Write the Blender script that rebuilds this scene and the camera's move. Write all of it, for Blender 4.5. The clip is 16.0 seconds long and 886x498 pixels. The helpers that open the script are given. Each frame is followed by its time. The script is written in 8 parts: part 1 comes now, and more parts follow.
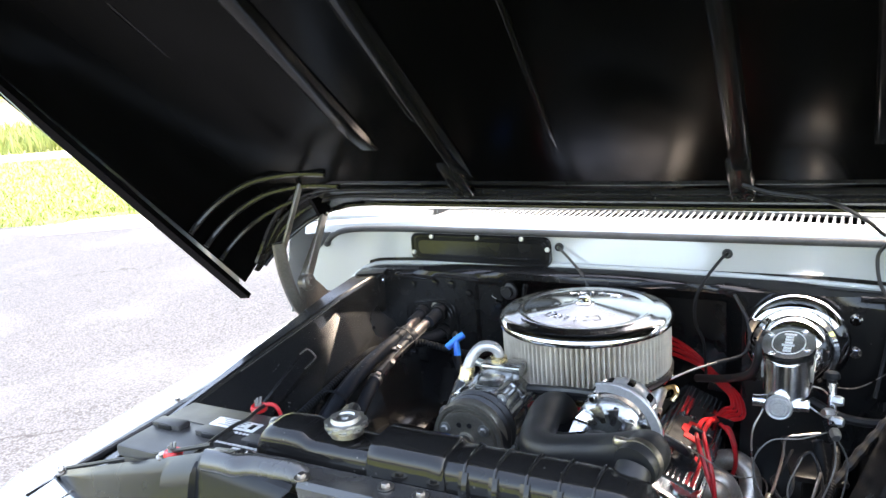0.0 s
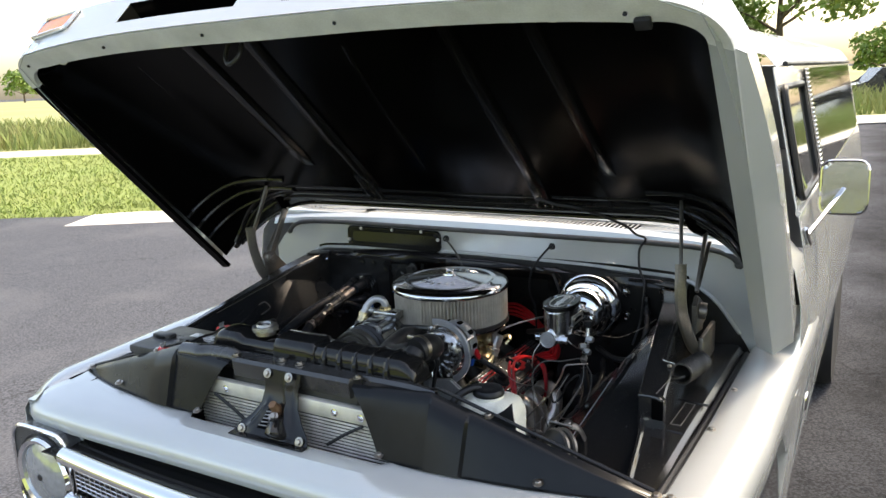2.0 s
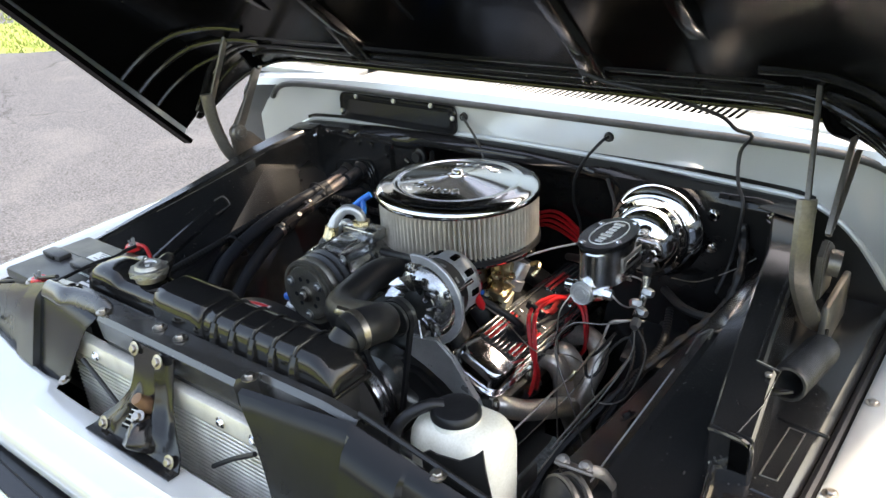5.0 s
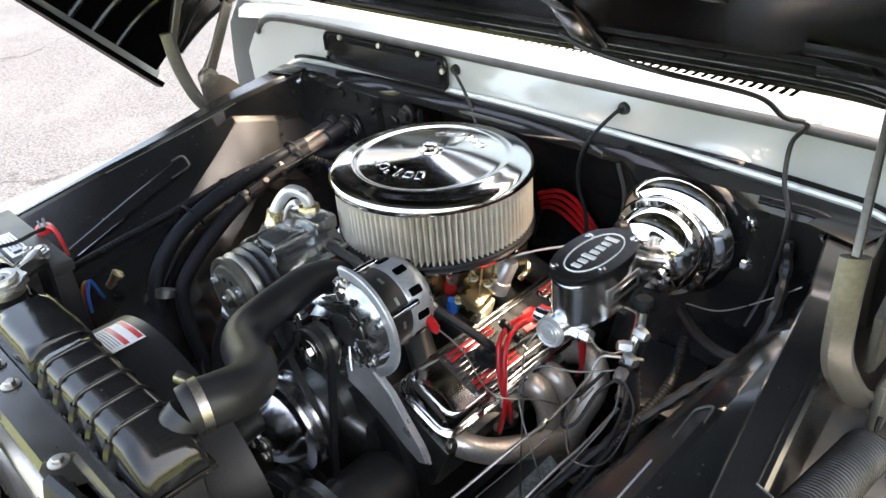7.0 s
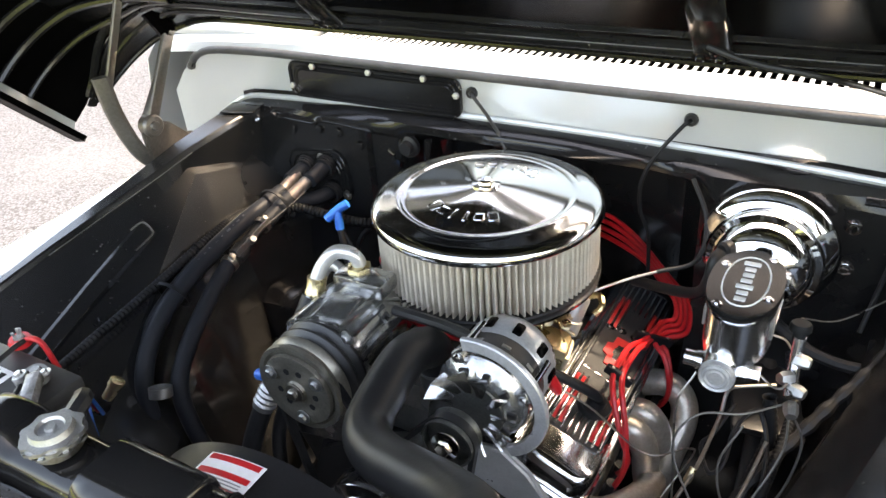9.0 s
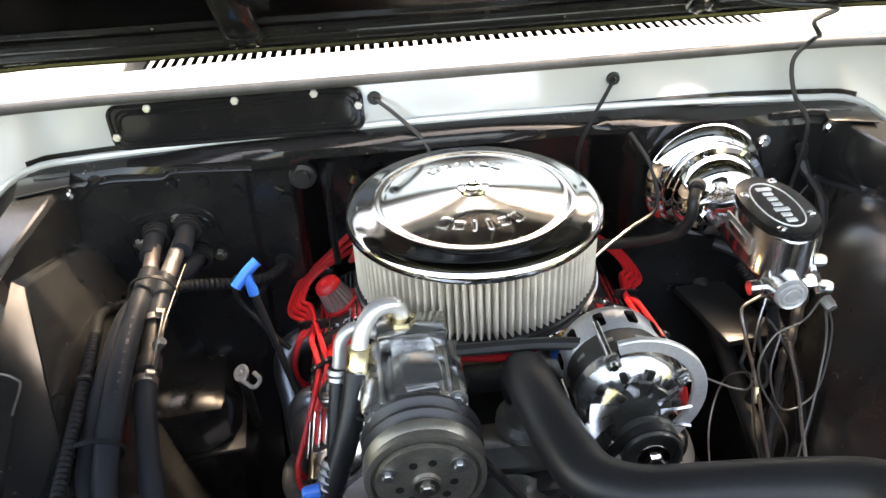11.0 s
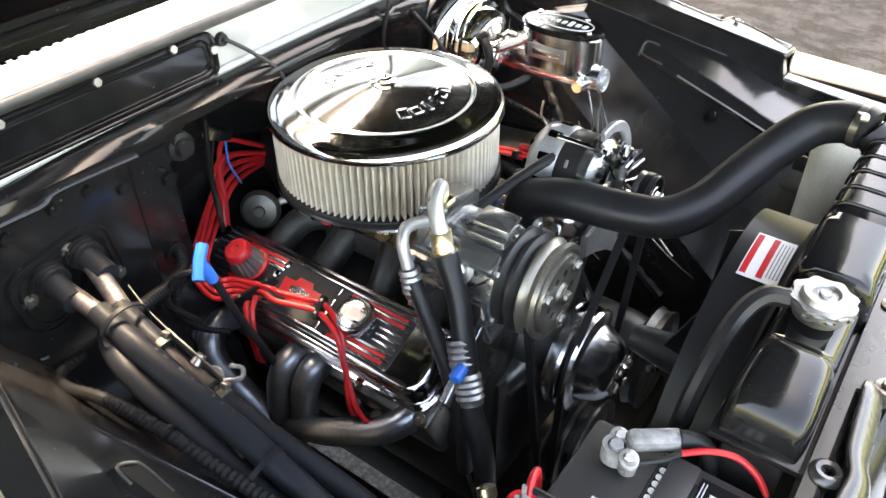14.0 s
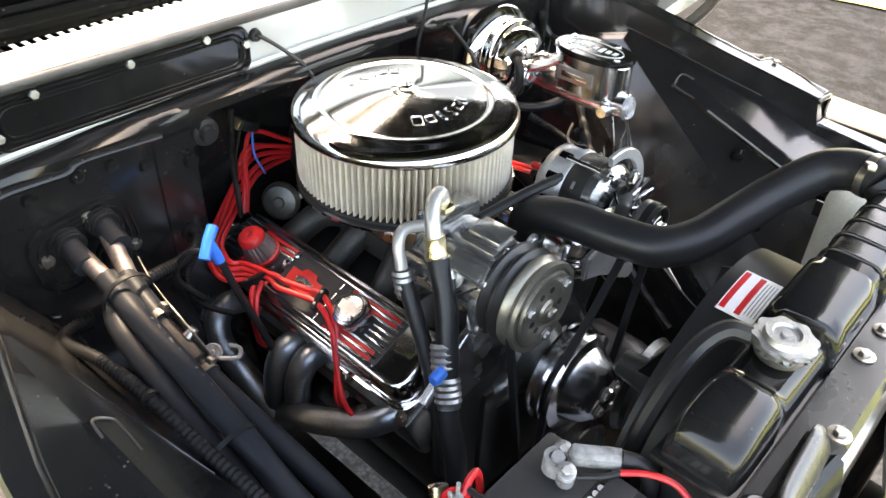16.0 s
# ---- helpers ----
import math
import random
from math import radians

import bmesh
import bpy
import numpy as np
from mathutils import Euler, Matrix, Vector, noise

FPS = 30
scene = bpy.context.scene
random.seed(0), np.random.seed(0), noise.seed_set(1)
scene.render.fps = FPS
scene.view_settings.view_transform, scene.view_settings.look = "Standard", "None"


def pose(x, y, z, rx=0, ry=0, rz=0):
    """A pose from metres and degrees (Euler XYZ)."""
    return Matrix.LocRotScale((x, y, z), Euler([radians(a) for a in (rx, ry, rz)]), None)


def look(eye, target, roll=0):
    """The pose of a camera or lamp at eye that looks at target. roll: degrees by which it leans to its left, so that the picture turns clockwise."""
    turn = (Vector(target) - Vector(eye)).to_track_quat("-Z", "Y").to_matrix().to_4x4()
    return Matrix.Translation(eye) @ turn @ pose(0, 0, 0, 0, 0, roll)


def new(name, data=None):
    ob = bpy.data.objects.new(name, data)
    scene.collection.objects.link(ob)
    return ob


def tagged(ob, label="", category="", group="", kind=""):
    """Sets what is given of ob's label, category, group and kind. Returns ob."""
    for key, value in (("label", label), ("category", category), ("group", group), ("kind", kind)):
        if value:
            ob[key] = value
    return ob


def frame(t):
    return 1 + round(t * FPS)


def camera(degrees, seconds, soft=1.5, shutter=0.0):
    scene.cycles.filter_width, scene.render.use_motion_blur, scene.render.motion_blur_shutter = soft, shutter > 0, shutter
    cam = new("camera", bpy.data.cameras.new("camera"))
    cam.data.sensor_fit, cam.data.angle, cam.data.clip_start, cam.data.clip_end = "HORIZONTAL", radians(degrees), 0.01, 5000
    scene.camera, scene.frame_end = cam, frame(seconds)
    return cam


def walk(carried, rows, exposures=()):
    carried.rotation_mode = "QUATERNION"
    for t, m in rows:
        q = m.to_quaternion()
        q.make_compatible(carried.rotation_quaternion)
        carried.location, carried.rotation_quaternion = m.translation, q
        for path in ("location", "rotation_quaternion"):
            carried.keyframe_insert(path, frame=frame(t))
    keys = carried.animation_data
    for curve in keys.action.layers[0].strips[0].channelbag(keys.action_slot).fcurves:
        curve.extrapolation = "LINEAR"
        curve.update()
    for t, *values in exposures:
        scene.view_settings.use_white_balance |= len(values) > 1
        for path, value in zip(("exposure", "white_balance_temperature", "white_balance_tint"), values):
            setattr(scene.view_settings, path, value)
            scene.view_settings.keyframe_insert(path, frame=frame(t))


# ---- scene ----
cam = camera(59.9, 16.0)
PATH = [
    (0.0, 0.4903, -1.4547, 1.7066, 76.62, 4.65, 28.08),
    (0.5, 0.6198, -1.6756, 1.7401, 77.52, 4.22, 26.96),
    (1.0, 0.7444, -1.8332, 1.7718, 78.28, 3.92, 26.73),
    (1.5, 0.9360, -1.9000, 1.7836, 78.54, 3.09, 27.92),
    (2.0, 1.1245, -1.9477, 1.7854, 77.60, 2.42, 29.92),
    (2.5, 1.1406, -1.9539, 1.7893, 76.40, 2.58, 31.25),
    (3.0, 1.0487, -1.9131, 1.7780, 74.91, 3.33, 31.15),
    (3.5, 0.9406, -1.8143, 1.7811, 70.83, 4.96, 29.30),
    (4.0, 0.9356, -1.6393, 1.7637, 68.24, 4.13, 30.19),
    (4.5, 0.9754, -1.4282, 1.7676, 67.53, 2.98, 33.98),
    (5.0, 0.9306, -1.2352, 1.7420, 65.58, 3.00, 37.12),
    (7.5, 0.8542, -0.8030, 1.7346, 58.41, 4.48, 44.42),
    (8.0, 0.7867, -0.8747, 1.7510, 58.26, 4.01, 38.77),
    (8.5, 0.6638, -0.9419, 1.7489, 58.91, 3.09, 34.33),
    (9.0, 0.4812, -0.9203, 1.7336, 58.76, 4.01, 29.18),
    (11.5, -0.2923, -0.9161, 1.7194, 56.68, 1.70, -16.38),
    (12.0, -0.4743, -0.8985, 1.7284, 55.96, 1.45, -26.30),
    (12.5, -0.5373, -0.7880, 1.7147, 54.71, 2.41, -34.17),
    (13.0, -0.5666, -0.7012, 1.7075, 52.75, 2.80, -41.86),
    (13.5, -0.6928, -0.6782, 1.7122, 51.36, 1.61, -49.89),
    (14.0, -0.7882, -0.6773, 1.7172, 51.82, 0.39, -54.24),
    (14.5, -0.8316, -0.6871, 1.7270, 53.06, -0.01, -55.19),
    (15.0, -0.8417, -0.7044, 1.7348, 54.25, -0.37, -54.94),
    (15.5, -0.8290, -0.7111, 1.7348, 54.04, -1.18, -53.82),
    (16.0, -0.7602, -0.7603, 1.7265, 52.85, -1.84, -47.17),
]
EXPOSURES = [(0.0, 2.4, 7800, 12), (0.5, 2.0, 7800, 11), (1.0, 1.55, 7700, 10), (1.5, 1.22, 8000, 10), (2.0, 0.85, 8000, 10), (2.5, 0.66, 8000, 10), (3.0, 0.64, 8000, 10), (3.5, 0.88, 7800, 10),
             (4.0, 0.95, 8000, 10), (5.0, 1.7, 8300, 11), (7.5, 2.36, 8900, 12), (9.0, 2.42, 9200, 13), (11.5, 2.75, 9500, 13), (12.5, 2.85, 9500, 13), (13.5, 2.96, 9500, 13), (14.5, 2.96, 9500, 13), (16.0, 2.85, 9500, 13)]
walk(cam, [(t, pose(*p)) for t, *p in PATH], EXPOSURES)

# ---- world and sun ----
SUN_DIR = Vector((0.30, 0.42, 0.86)).normalized()      # towards the sun: high, behind the cab
world = bpy.data.worlds.new("sky")
scene.world = world
world.use_nodes = True
wn = world.node_tree
sky = wn.nodes.new("ShaderNodeTexSky")
sky.sky_type, sky.sun_disc = "NISHITA", False
sky.sun_elevation = math.asin(SUN_DIR.z)
sky.sun_rotation = math.atan2(SUN_DIR.x, SUN_DIR.y)
sky.dust_density, sky.air_density = 3.0, 1.0
wn.links.new(sky.outputs[0], wn.nodes["Background"].inputs[0])
wn.nodes["Background"].inputs[1].default_value = 0.32
sun_data = bpy.data.lights.new("sun", "SUN")
sun_data.energy, sun_data.angle, sun_data.color = 1.7, radians(3.0), (1.0, 0.95, 0.87)
sun = new("sun", sun_data)
sun.matrix_world = look(SUN_DIR * 30, (0, 0, 0))


# ---- materials ----
def material(name, colour, rough=0.5, metal=0.0, vary=0.12, scale=6.0, fine=120.0, bump=0.05, coat=0.0, rough_vary=0.1,
             second=None, transmission=0.0, per_object=0.0, aniso=None, bump_distance=0.002, specular=0.5):
    """Principled surface with colour, gloss and relief that vary at two scales."""
    m = bpy.data.materials.new(name)
    m.use_nodes = True
    nt = m.node_tree
    N, L = nt.nodes, nt.links
    p = N["Principled BSDF"]
    co = N.new("ShaderNodeTexCoord")
    big, small = N.new("ShaderNodeTexNoise"), N.new("ShaderNodeTexNoise")
    big.inputs["Scale"].default_value, big.inputs["Detail"].default_value = scale, 5
    small.inputs["Scale"].default_value, small.inputs["Detail"].default_value = fine, 3
    src = co.outputs["Object"]
    if aniso:
        mp = N.new("ShaderNodeMapping")
        mp.inputs["Scale"].default_value = aniso
        L.new(src, mp.inputs[0])
        src = mp.outputs[0]
    L.new(src, big.inputs["Vector"])
    L.new(src, small.inputs["Vector"])
    mix = N.new("ShaderNodeMixRGB")
    c = Vector(colour)
    d = Vector(second) if second else c * (1 - 2.2 * vary)
    mix.inputs[1].default_value = (*(c * (1 + vary)), 1)
    mix.inputs[2].default_value = (*d, 1)
    add = N.new("ShaderNodeMath")
    add.operation = "MULTIPLY_ADD"
    L.new(small.outputs[0], add.inputs[0])
    add.inputs[1].default_value = 0.5
    L.new(big.outputs[0], add.inputs[2])
    ramp = N.new("ShaderNodeMapRange")
    ramp.inputs[1].default_value, ramp.inputs[2].default_value = 0.5, 1.0
    L.new(add.outputs[0], ramp.inputs[0])
    L.new(ramp.outputs[0], mix.inputs[0])
    out = mix.outputs[0]
    if per_object:
        info = N.new("ShaderNodeObjectInfo")
        hsv = N.new("ShaderNodeHueSaturation")
        mr = N.new("ShaderNodeMapRange")
        mr.inputs[3].default_value, mr.inputs[4].default_value = 1 - per_object, 1 + per_object
        L.new(info.outputs["Random"], mr.inputs[0])
        L.new(mr.outputs[0], hsv.inputs["Value"])
        L.new(out, hsv.inputs["Color"])
        out = hsv.outputs[0]
    L.new(out, p.inputs["Base Color"])
    rr = N.new("ShaderNodeMapRange")
    rr.inputs[3].default_value, rr.inputs[4].default_value = max(0.02, rough - rough_vary), min(1, rough + rough_vary)
    rr.inputs[1].default_value, rr.inputs[2].default_value = 0.3, 0.7
    L.new(big.outputs[0], rr.inputs[0])
    L.new(rr.outputs[0], p.inputs["Roughness"])
    p.inputs["Metallic"].default_value = metal
    p.inputs["Specular IOR Level"].default_value = specular
    p.inputs["Coat Weight"].default_value = coat
    p.inputs["Coat Roughness"].default_value = 0.06
    p.inputs["Transmission Weight"].default_value = transmission
    if bump:
        b = N.new("ShaderNodeBump")
        b.inputs["Strength"].default_value, b.inputs["Distance"].default_value = bump, bump_distance
        L.new(small.outputs[0], b.inputs["Height"])
        L.new(b.outputs[0], p.inputs["Normal"])
    return m


BLACK = material("black_gloss_paint", (0.0068, 0.0068, 0.0073), 0.16, vary=0.2, second=(0.012, 0.0118, 0.0116), bump=0.07, fine=24, rough_vary=0.07, coat=0.0, specular=0.36)


def dusty(m, amount=0.5, shade=(0.16, 0.15, 0.14)):
    """Sparse pale specks and fine scratches in the paint."""
    N, L = m.node_tree.nodes, m.node_tree.links
    p = N["Principled BSDF"]
    base = p.inputs["Base Color"].links[0].from_socket
    co = N.new("ShaderNodeTexCoord")
    dots, mask = N.new("ShaderNodeTexVoronoi"), N.new("ShaderNodeTexNoise")
    dots.inputs["Scale"].default_value = 95
    mask.inputs["Scale"].default_value, mask.inputs["Detail"].default_value = 14, 4
    for n_ in (dots, mask):
        L.new(co.outputs["Object"], n_.inputs["Vector"])
    near, some, both = N.new("ShaderNodeMapRange"), N.new("ShaderNodeMapRange"), N.new("ShaderNodeMath")
    near.inputs[1].default_value, near.inputs[2].default_value = 0.16, 0.09
    some.inputs[1].default_value, some.inputs[2].default_value = 0.56, 0.68
    L.new(dots.outputs["Distance"], near.inputs[0])
    L.new(mask.outputs[0], some.inputs[0])
    both.operation = "MULTIPLY"
    L.new(near.outputs[0], both.inputs[0])
    L.new(some.outputs[0], both.inputs[1])
    cut = N.new("ShaderNodeMath")
    cut.operation, cut.inputs[1].default_value = "MULTIPLY", amount
    L.new(both.outputs[0], cut.inputs[0])
    mix = N.new("ShaderNodeMixRGB")
    mix.inputs[2].default_value = (*shade, 1)
    L.new(cut.outputs[0], mix.inputs[0])
    L.new(base, mix.inputs[1])
    L.new(mix.outputs[0], p.inputs["Base Color"])


dusty(BLACK, 0.8)
# hood lining black; also laid in slots and hollows as the shade inside them
HOOD_AND_SHADE_BLACK = material("black_lining_and_slot_shade", (0.0012, 0.0012, 0.0014), 0.2, vary=0.2, second=(0.002, 0.002, 0.002), bump=0.05, fine=9, rough_vary=0.06, specular=0.03)
RIBBLACK = material("black_rib_paint", (0.002, 0.002, 0.0022), 0.18, vary=0.2, second=(0.005, 0.005, 0.005), bump=0.03, fine=14, rough_vary=0.05, specular=0.16)
TANKBLACK = material("black_tank_enamel", (0.006, 0.006, 0.0063), 0.11, vary=0.25, second=(0.012, 0.0115, 0.011), bump=0.22, fine=17, rough_vary=0.06, specular=0.36, bump_distance=0.003)
dusty(TANKBLACK, 0.7)
FILLERBLACK = material("black_filler_panel_paint", (0.0064, 0.0070, 0.0080), 0.22, vary=0.25, second=(0.0115, 0.0124, 0.0140), bump=0.05, fine=40, rough_vary=0.08, specular=0.20)
FENDERBLACK = material("dusty_black_fender_paint", (0.0085, 0.0084, 0.0086), 0.20, vary=0.3, scale=5, second=(0.018, 0.0174, 0.0168), bump=0.07, fine=24, rough_vary=0.10, specular=0.66)
dusty(FENDERBLACK, 0.7)
# colour lifted above the other blacks to carry the sky's sheen
SUPPORTBLACK = material("gloss_black_support_with_sheen", (0.020, 0.0197, 0.019), 0.22, vary=0.3, scale=9, second=(0.034, 0.033, 0.031), bump=0.06, fine=60, rough_vary=0.08, specular=0.8)
dusty(SUPPORTBLACK, 0.6)
HOSEBLACK = material("dull_black_hose_rubber", (0.0125, 0.0138, 0.0165), 0.46, vary=0.2, second=(0.020, 0.022, 0.026), bump=0.06, fine=180, rough_vary=0.10, specular=0.11)
BATTERYGREY = material("dusty_black_battery_plastic", (0.026, 0.026, 0.027), 0.46, vary=0.25, scale=14, second=(0.044, 0.043, 0.041), bump=0.12, fine=320, rough_vary=0.1, specular=0.4)
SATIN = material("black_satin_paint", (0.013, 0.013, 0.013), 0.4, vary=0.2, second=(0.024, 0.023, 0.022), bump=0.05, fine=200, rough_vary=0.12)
RUBBER = material("black_rubber", (0.0095, 0.0096, 0.0104), 0.40, vary=0.2, second=(0.018, 0.018, 0.0188), bump=0.08, fine=260, rough_vary=0.10, specular=0.30)
PLASTIC = material("black_plastic", (0.010, 0.0107, 0.0120), 0.5, vary=0.15, bump=0.06, fine=300, specular=0.16)
SILVER = material("silver_white_body_paint", (0.52, 0.542, 0.535), 0.22, metal=0.25, vary=0.03, scale=3, fine=900, bump=0.01, coat=0.6, rough_vary=0.04)
DULLSILVER = material("silver_primer_flange", (0.70, 0.715, 0.70), 0.45, metal=0.1, vary=0.08, scale=14, fine=300, bump=0.04)
CHROME = material("chrome", (0.86, 0.86, 0.87), 0.05, metal=1.0, vary=0.02, bump=0.0, rough_vary=0.025)
LIDCHROME = material("buffed_chrome", (0.76, 0.76, 0.765), 0.10, metal=1.0, vary=0.02, bump=0.0, rough_vary=0.03)
ALLOY = material("polished_aluminium", (0.74, 0.74, 0.75), 0.2, metal=1.0, vary=0.06, scale=20, fine=300, bump=0.03, rough_vary=0.08)
CAST = material("cast_aluminium", (0.46, 0.46, 0.45), 0.42, metal=1.0, vary=0.14, scale=25, fine=420, bump=0.25, rough_vary=0.1)
DARKCAST = material("dark_cast_aluminium", (0.16, 0.165, 0.155), 0.36, metal=0.9, vary=0.2, scale=18, fine=350, bump=0.2)
STEEL = material("dull_steel", (0.42, 0.40, 0.37), 0.35, metal=1.0, vary=0.15, scale=22, fine=250, bump=0.08, second=(0.25, 0.21, 0.17))
CLUTCH = material("grey_bronze_clutch_steel", (0.30, 0.28, 0.235), 0.38, metal=0.8, vary=0.15, scale=18, fine=250, bump=0.12, second=(0.20, 0.185, 0.155))
BRIGHT = material("satin_machined_aluminium", (0.56, 0.555, 0.54), 0.36, metal=0.6, vary=0.08, scale=20, fine=300, bump=0.06)
SHINYCAST = material("polished_cast_aluminium", (0.50, 0.50, 0.49), 0.20, metal=0.9, vary=0.2, scale=22, fine=90, bump=0.28, second=(0.30, 0.30, 0.295))
RINGMETAL = material("polished_bracket_alloy", (0.52, 0.52, 0.52), 0.33, metal=0.55, vary=0.12, scale=20, fine=250, bump=0.06)
BRONZED = material("zinc_dichromate", (0.62, 0.50, 0.26), 0.3, metal=1.0, vary=0.15, scale=30, fine=250, bump=0.1, second=(0.5, 0.42, 0.3))
PALEZINC = material("pale_zinc_plate", (0.66, 0.60, 0.45), 0.36, metal=0.6, vary=0.15, scale=30, fine=250, bump=0.1, second=(0.52, 0.46, 0.32))
INTAKE = material("grey_cast_intake", (0.085, 0.085, 0.080), 0.5, metal=0.6, vary=0.2, scale=25, fine=300, bump=0.3, second=(0.05, 0.05, 0.047))
HEADER = material("ceramic_coated_header", (0.26, 0.285, 0.315), 0.38, metal=0.9, vary=0.18, scale=12, fine=300, bump=0.12, second=(0.16, 0.17, 0.182))
HOTSTEEL = material("heat_tinted_steel", (0.66, 0.62, 0.57), 0.36, metal=0.75, vary=0.2, scale=10, fine=200, bump=0.06, second=(0.50, 0.43, 0.35))
PIPESTEEL = material("bare_heater_pipe_steel", (0.24, 0.205, 0.185), 0.42, metal=0.7, vary=0.25, scale=22, fine=200, bump=0.08, second=(0.12, 0.10, 0.09))
DARKCHROME = material("smoky_chrome", (0.62, 0.62, 0.63), 0.2, metal=1.0, vary=0.2, scale=25, fine=200, bump=0.04, rough_vary=0.06)
DOMECHROME = material("dull_chrome", (0.60, 0.60, 0.61), 0.14, metal=1.0, vary=0.08, scale=14, bump=0.0, rough_vary=0.05)
HINGE = material("grey_brown_hinge_steel", (0.20, 0.18, 0.16), 0.40, metal=0.7, vary=0.2, scale=9, fine=200, bump=0.06, second=(0.13, 0.122, 0.11))
SPRINGSTEEL = material("dark_spring_steel", (0.07, 0.066, 0.062), 0.42, metal=0.7, vary=0.25, scale=20, fine=200, bump=0.1, second=(0.03, 0.028, 0.026))
COPPER = material("rusty_steel", (0.20, 0.11, 0.06), 0.55, metal=0.5, vary=0.1, fine=400, bump=0.1)
PAPER = material("cream_filter_paper", (0.55, 0.50, 0.42), 0.8, vary=0.10, scale=30, fine=500, bump=0.2, second=(0.42, 0.37, 0.30))
RED = material("red_silicone", (0.55, 0.015, 0.02), 0.4, vary=0.1, scale=20, fine=300, bump=0.04)
REDPLASTIC = material("red_plastic", (0.6, 0.02, 0.025), 0.35, vary=0.08, fine=300, bump=0.03)
BLUE = material("blue_plastic", (0.01, 0.16, 0.62), 0.35, vary=0.08, fine=300, bump=0.03)
YELLOW = material("yellow_plastic", (0.65, 0.45, 0.06), 0.4, vary=0.08, fine=300, bump=0.03)
WHITE = material("milky_white_plastic", (0.86, 0.84, 0.74), 0.35, vary=0.05, scale=12, fine=300, bump=0.05, second=(0.66, 0.63, 0.50))
PAPERWHITE = material("white_label", (0.8, 0.8, 0.78), 0.45, vary=0.04, fine=200, bump=0.0)
GREYPRINT = material("grey_print", (0.25, 0.25, 0.25), 0.5, vary=0.05, fine=200, bump=0.0)
HOSEPRINT = material("worn_hose_print", (0.13, 0.13, 0.13), 0.6, vary=0.4, scale=120, fine=400, bump=0.0)
CLEARCOVER = material("cloudy_grey_terminal_plastic", (0.32, 0.315, 0.30), 0.3, vary=0.15, scale=40, fine=200, bump=0.1)
CLAMPGREY = material("cloudy_grey_clamp_plastic", (0.26, 0.255, 0.245), 0.22, vary=0.3, scale=60, fine=150, bump=0.25, second=(0.12, 0.118, 0.112))
FIN = material("condenser_fins", (0.72, 0.69, 0.62), 0.45, metal=0.5, vary=0.15, scale=15, fine=600, bump=0.3)
AMBER = material("amber_lens", (0.85, 0.22, 0.01), 0.15, vary=0.1, scale=60, fine=200, bump=0.2)
LAMPGLASS = material("headlight_glass", (0.58, 0.61, 0.63), 0.12, metal=0.7, vary=0.1, scale=30, fine=90, bump=0.3)
BEZELGREY = material("dark_grey_bezel_paint", (0.05, 0.052, 0.055), 0.28, vary=0.12, scale=12, fine=200, bump=0.03, coat=0.4)
SEALRUBBER = material("dusty_seal_rubber", (0.045, 0.045, 0.045), 0.5, vary=0.2, scale=20, fine=200, bump=0.1)
GLASS = material("dark_tinted_glass", (0.015, 0.018, 0.018), 0.03, vary=0.05, bump=0.0, rough_vary=0.01, coat=1.0)
TYRE = material("tyre_rubber", (0.02, 0.02, 0.02), 0.75, vary=0.2, fine=200, bump=0.2)
LEAF = material("leaf", (0.10, 0.18, 0.03), 0.55, vary=0.3, scale=0.8, fine=8, bump=0.0, second=(0.15, 0.22, 0.04))
BARK = material("bark", (0.12, 0.09, 0.06), 0.9, vary=0.3, scale=3, fine=25, bump=0.6, bump_distance=0.03)
BLADES = material("grass_blades", (0.15, 0.21, 0.045), 0.6, vary=0.25, scale=0.5, fine=6, bump=0.0, second=(0.22, 0.25, 0.07))
TALLGRASS = material("tall_meadow_grass", (0.14, 0.2, 0.05), 0.7, vary=0.3, scale=0.3, fine=3, bump=0.0, second=(0.28, 0.25, 0.10))
CONCRETE = material("pale_concrete", (0.55, 0.53, 0.48), 0.85, vary=0.1, scale=0.8, fine=30, bump=0.3, bump_distance=0.01)
CARPAINT = material("dark_car_paint", (0.03, 0.03, 0.035), 0.25, vary=0.1, coat=0.5, bump=0.0)
WHITEPAINT = material("white_car_paint", (0.7, 0.7, 0.7), 0.3, vary=0.05, coat=0.5, bump=0.0)

COVERGREY = material("dark_blasted_cover_paint", (0.016, 0.016, 0.018), 0.5, vary=0.2, scale=30, fine=500, bump=0.25, second=(0.034, 0.034, 0.036), specular=0.25)


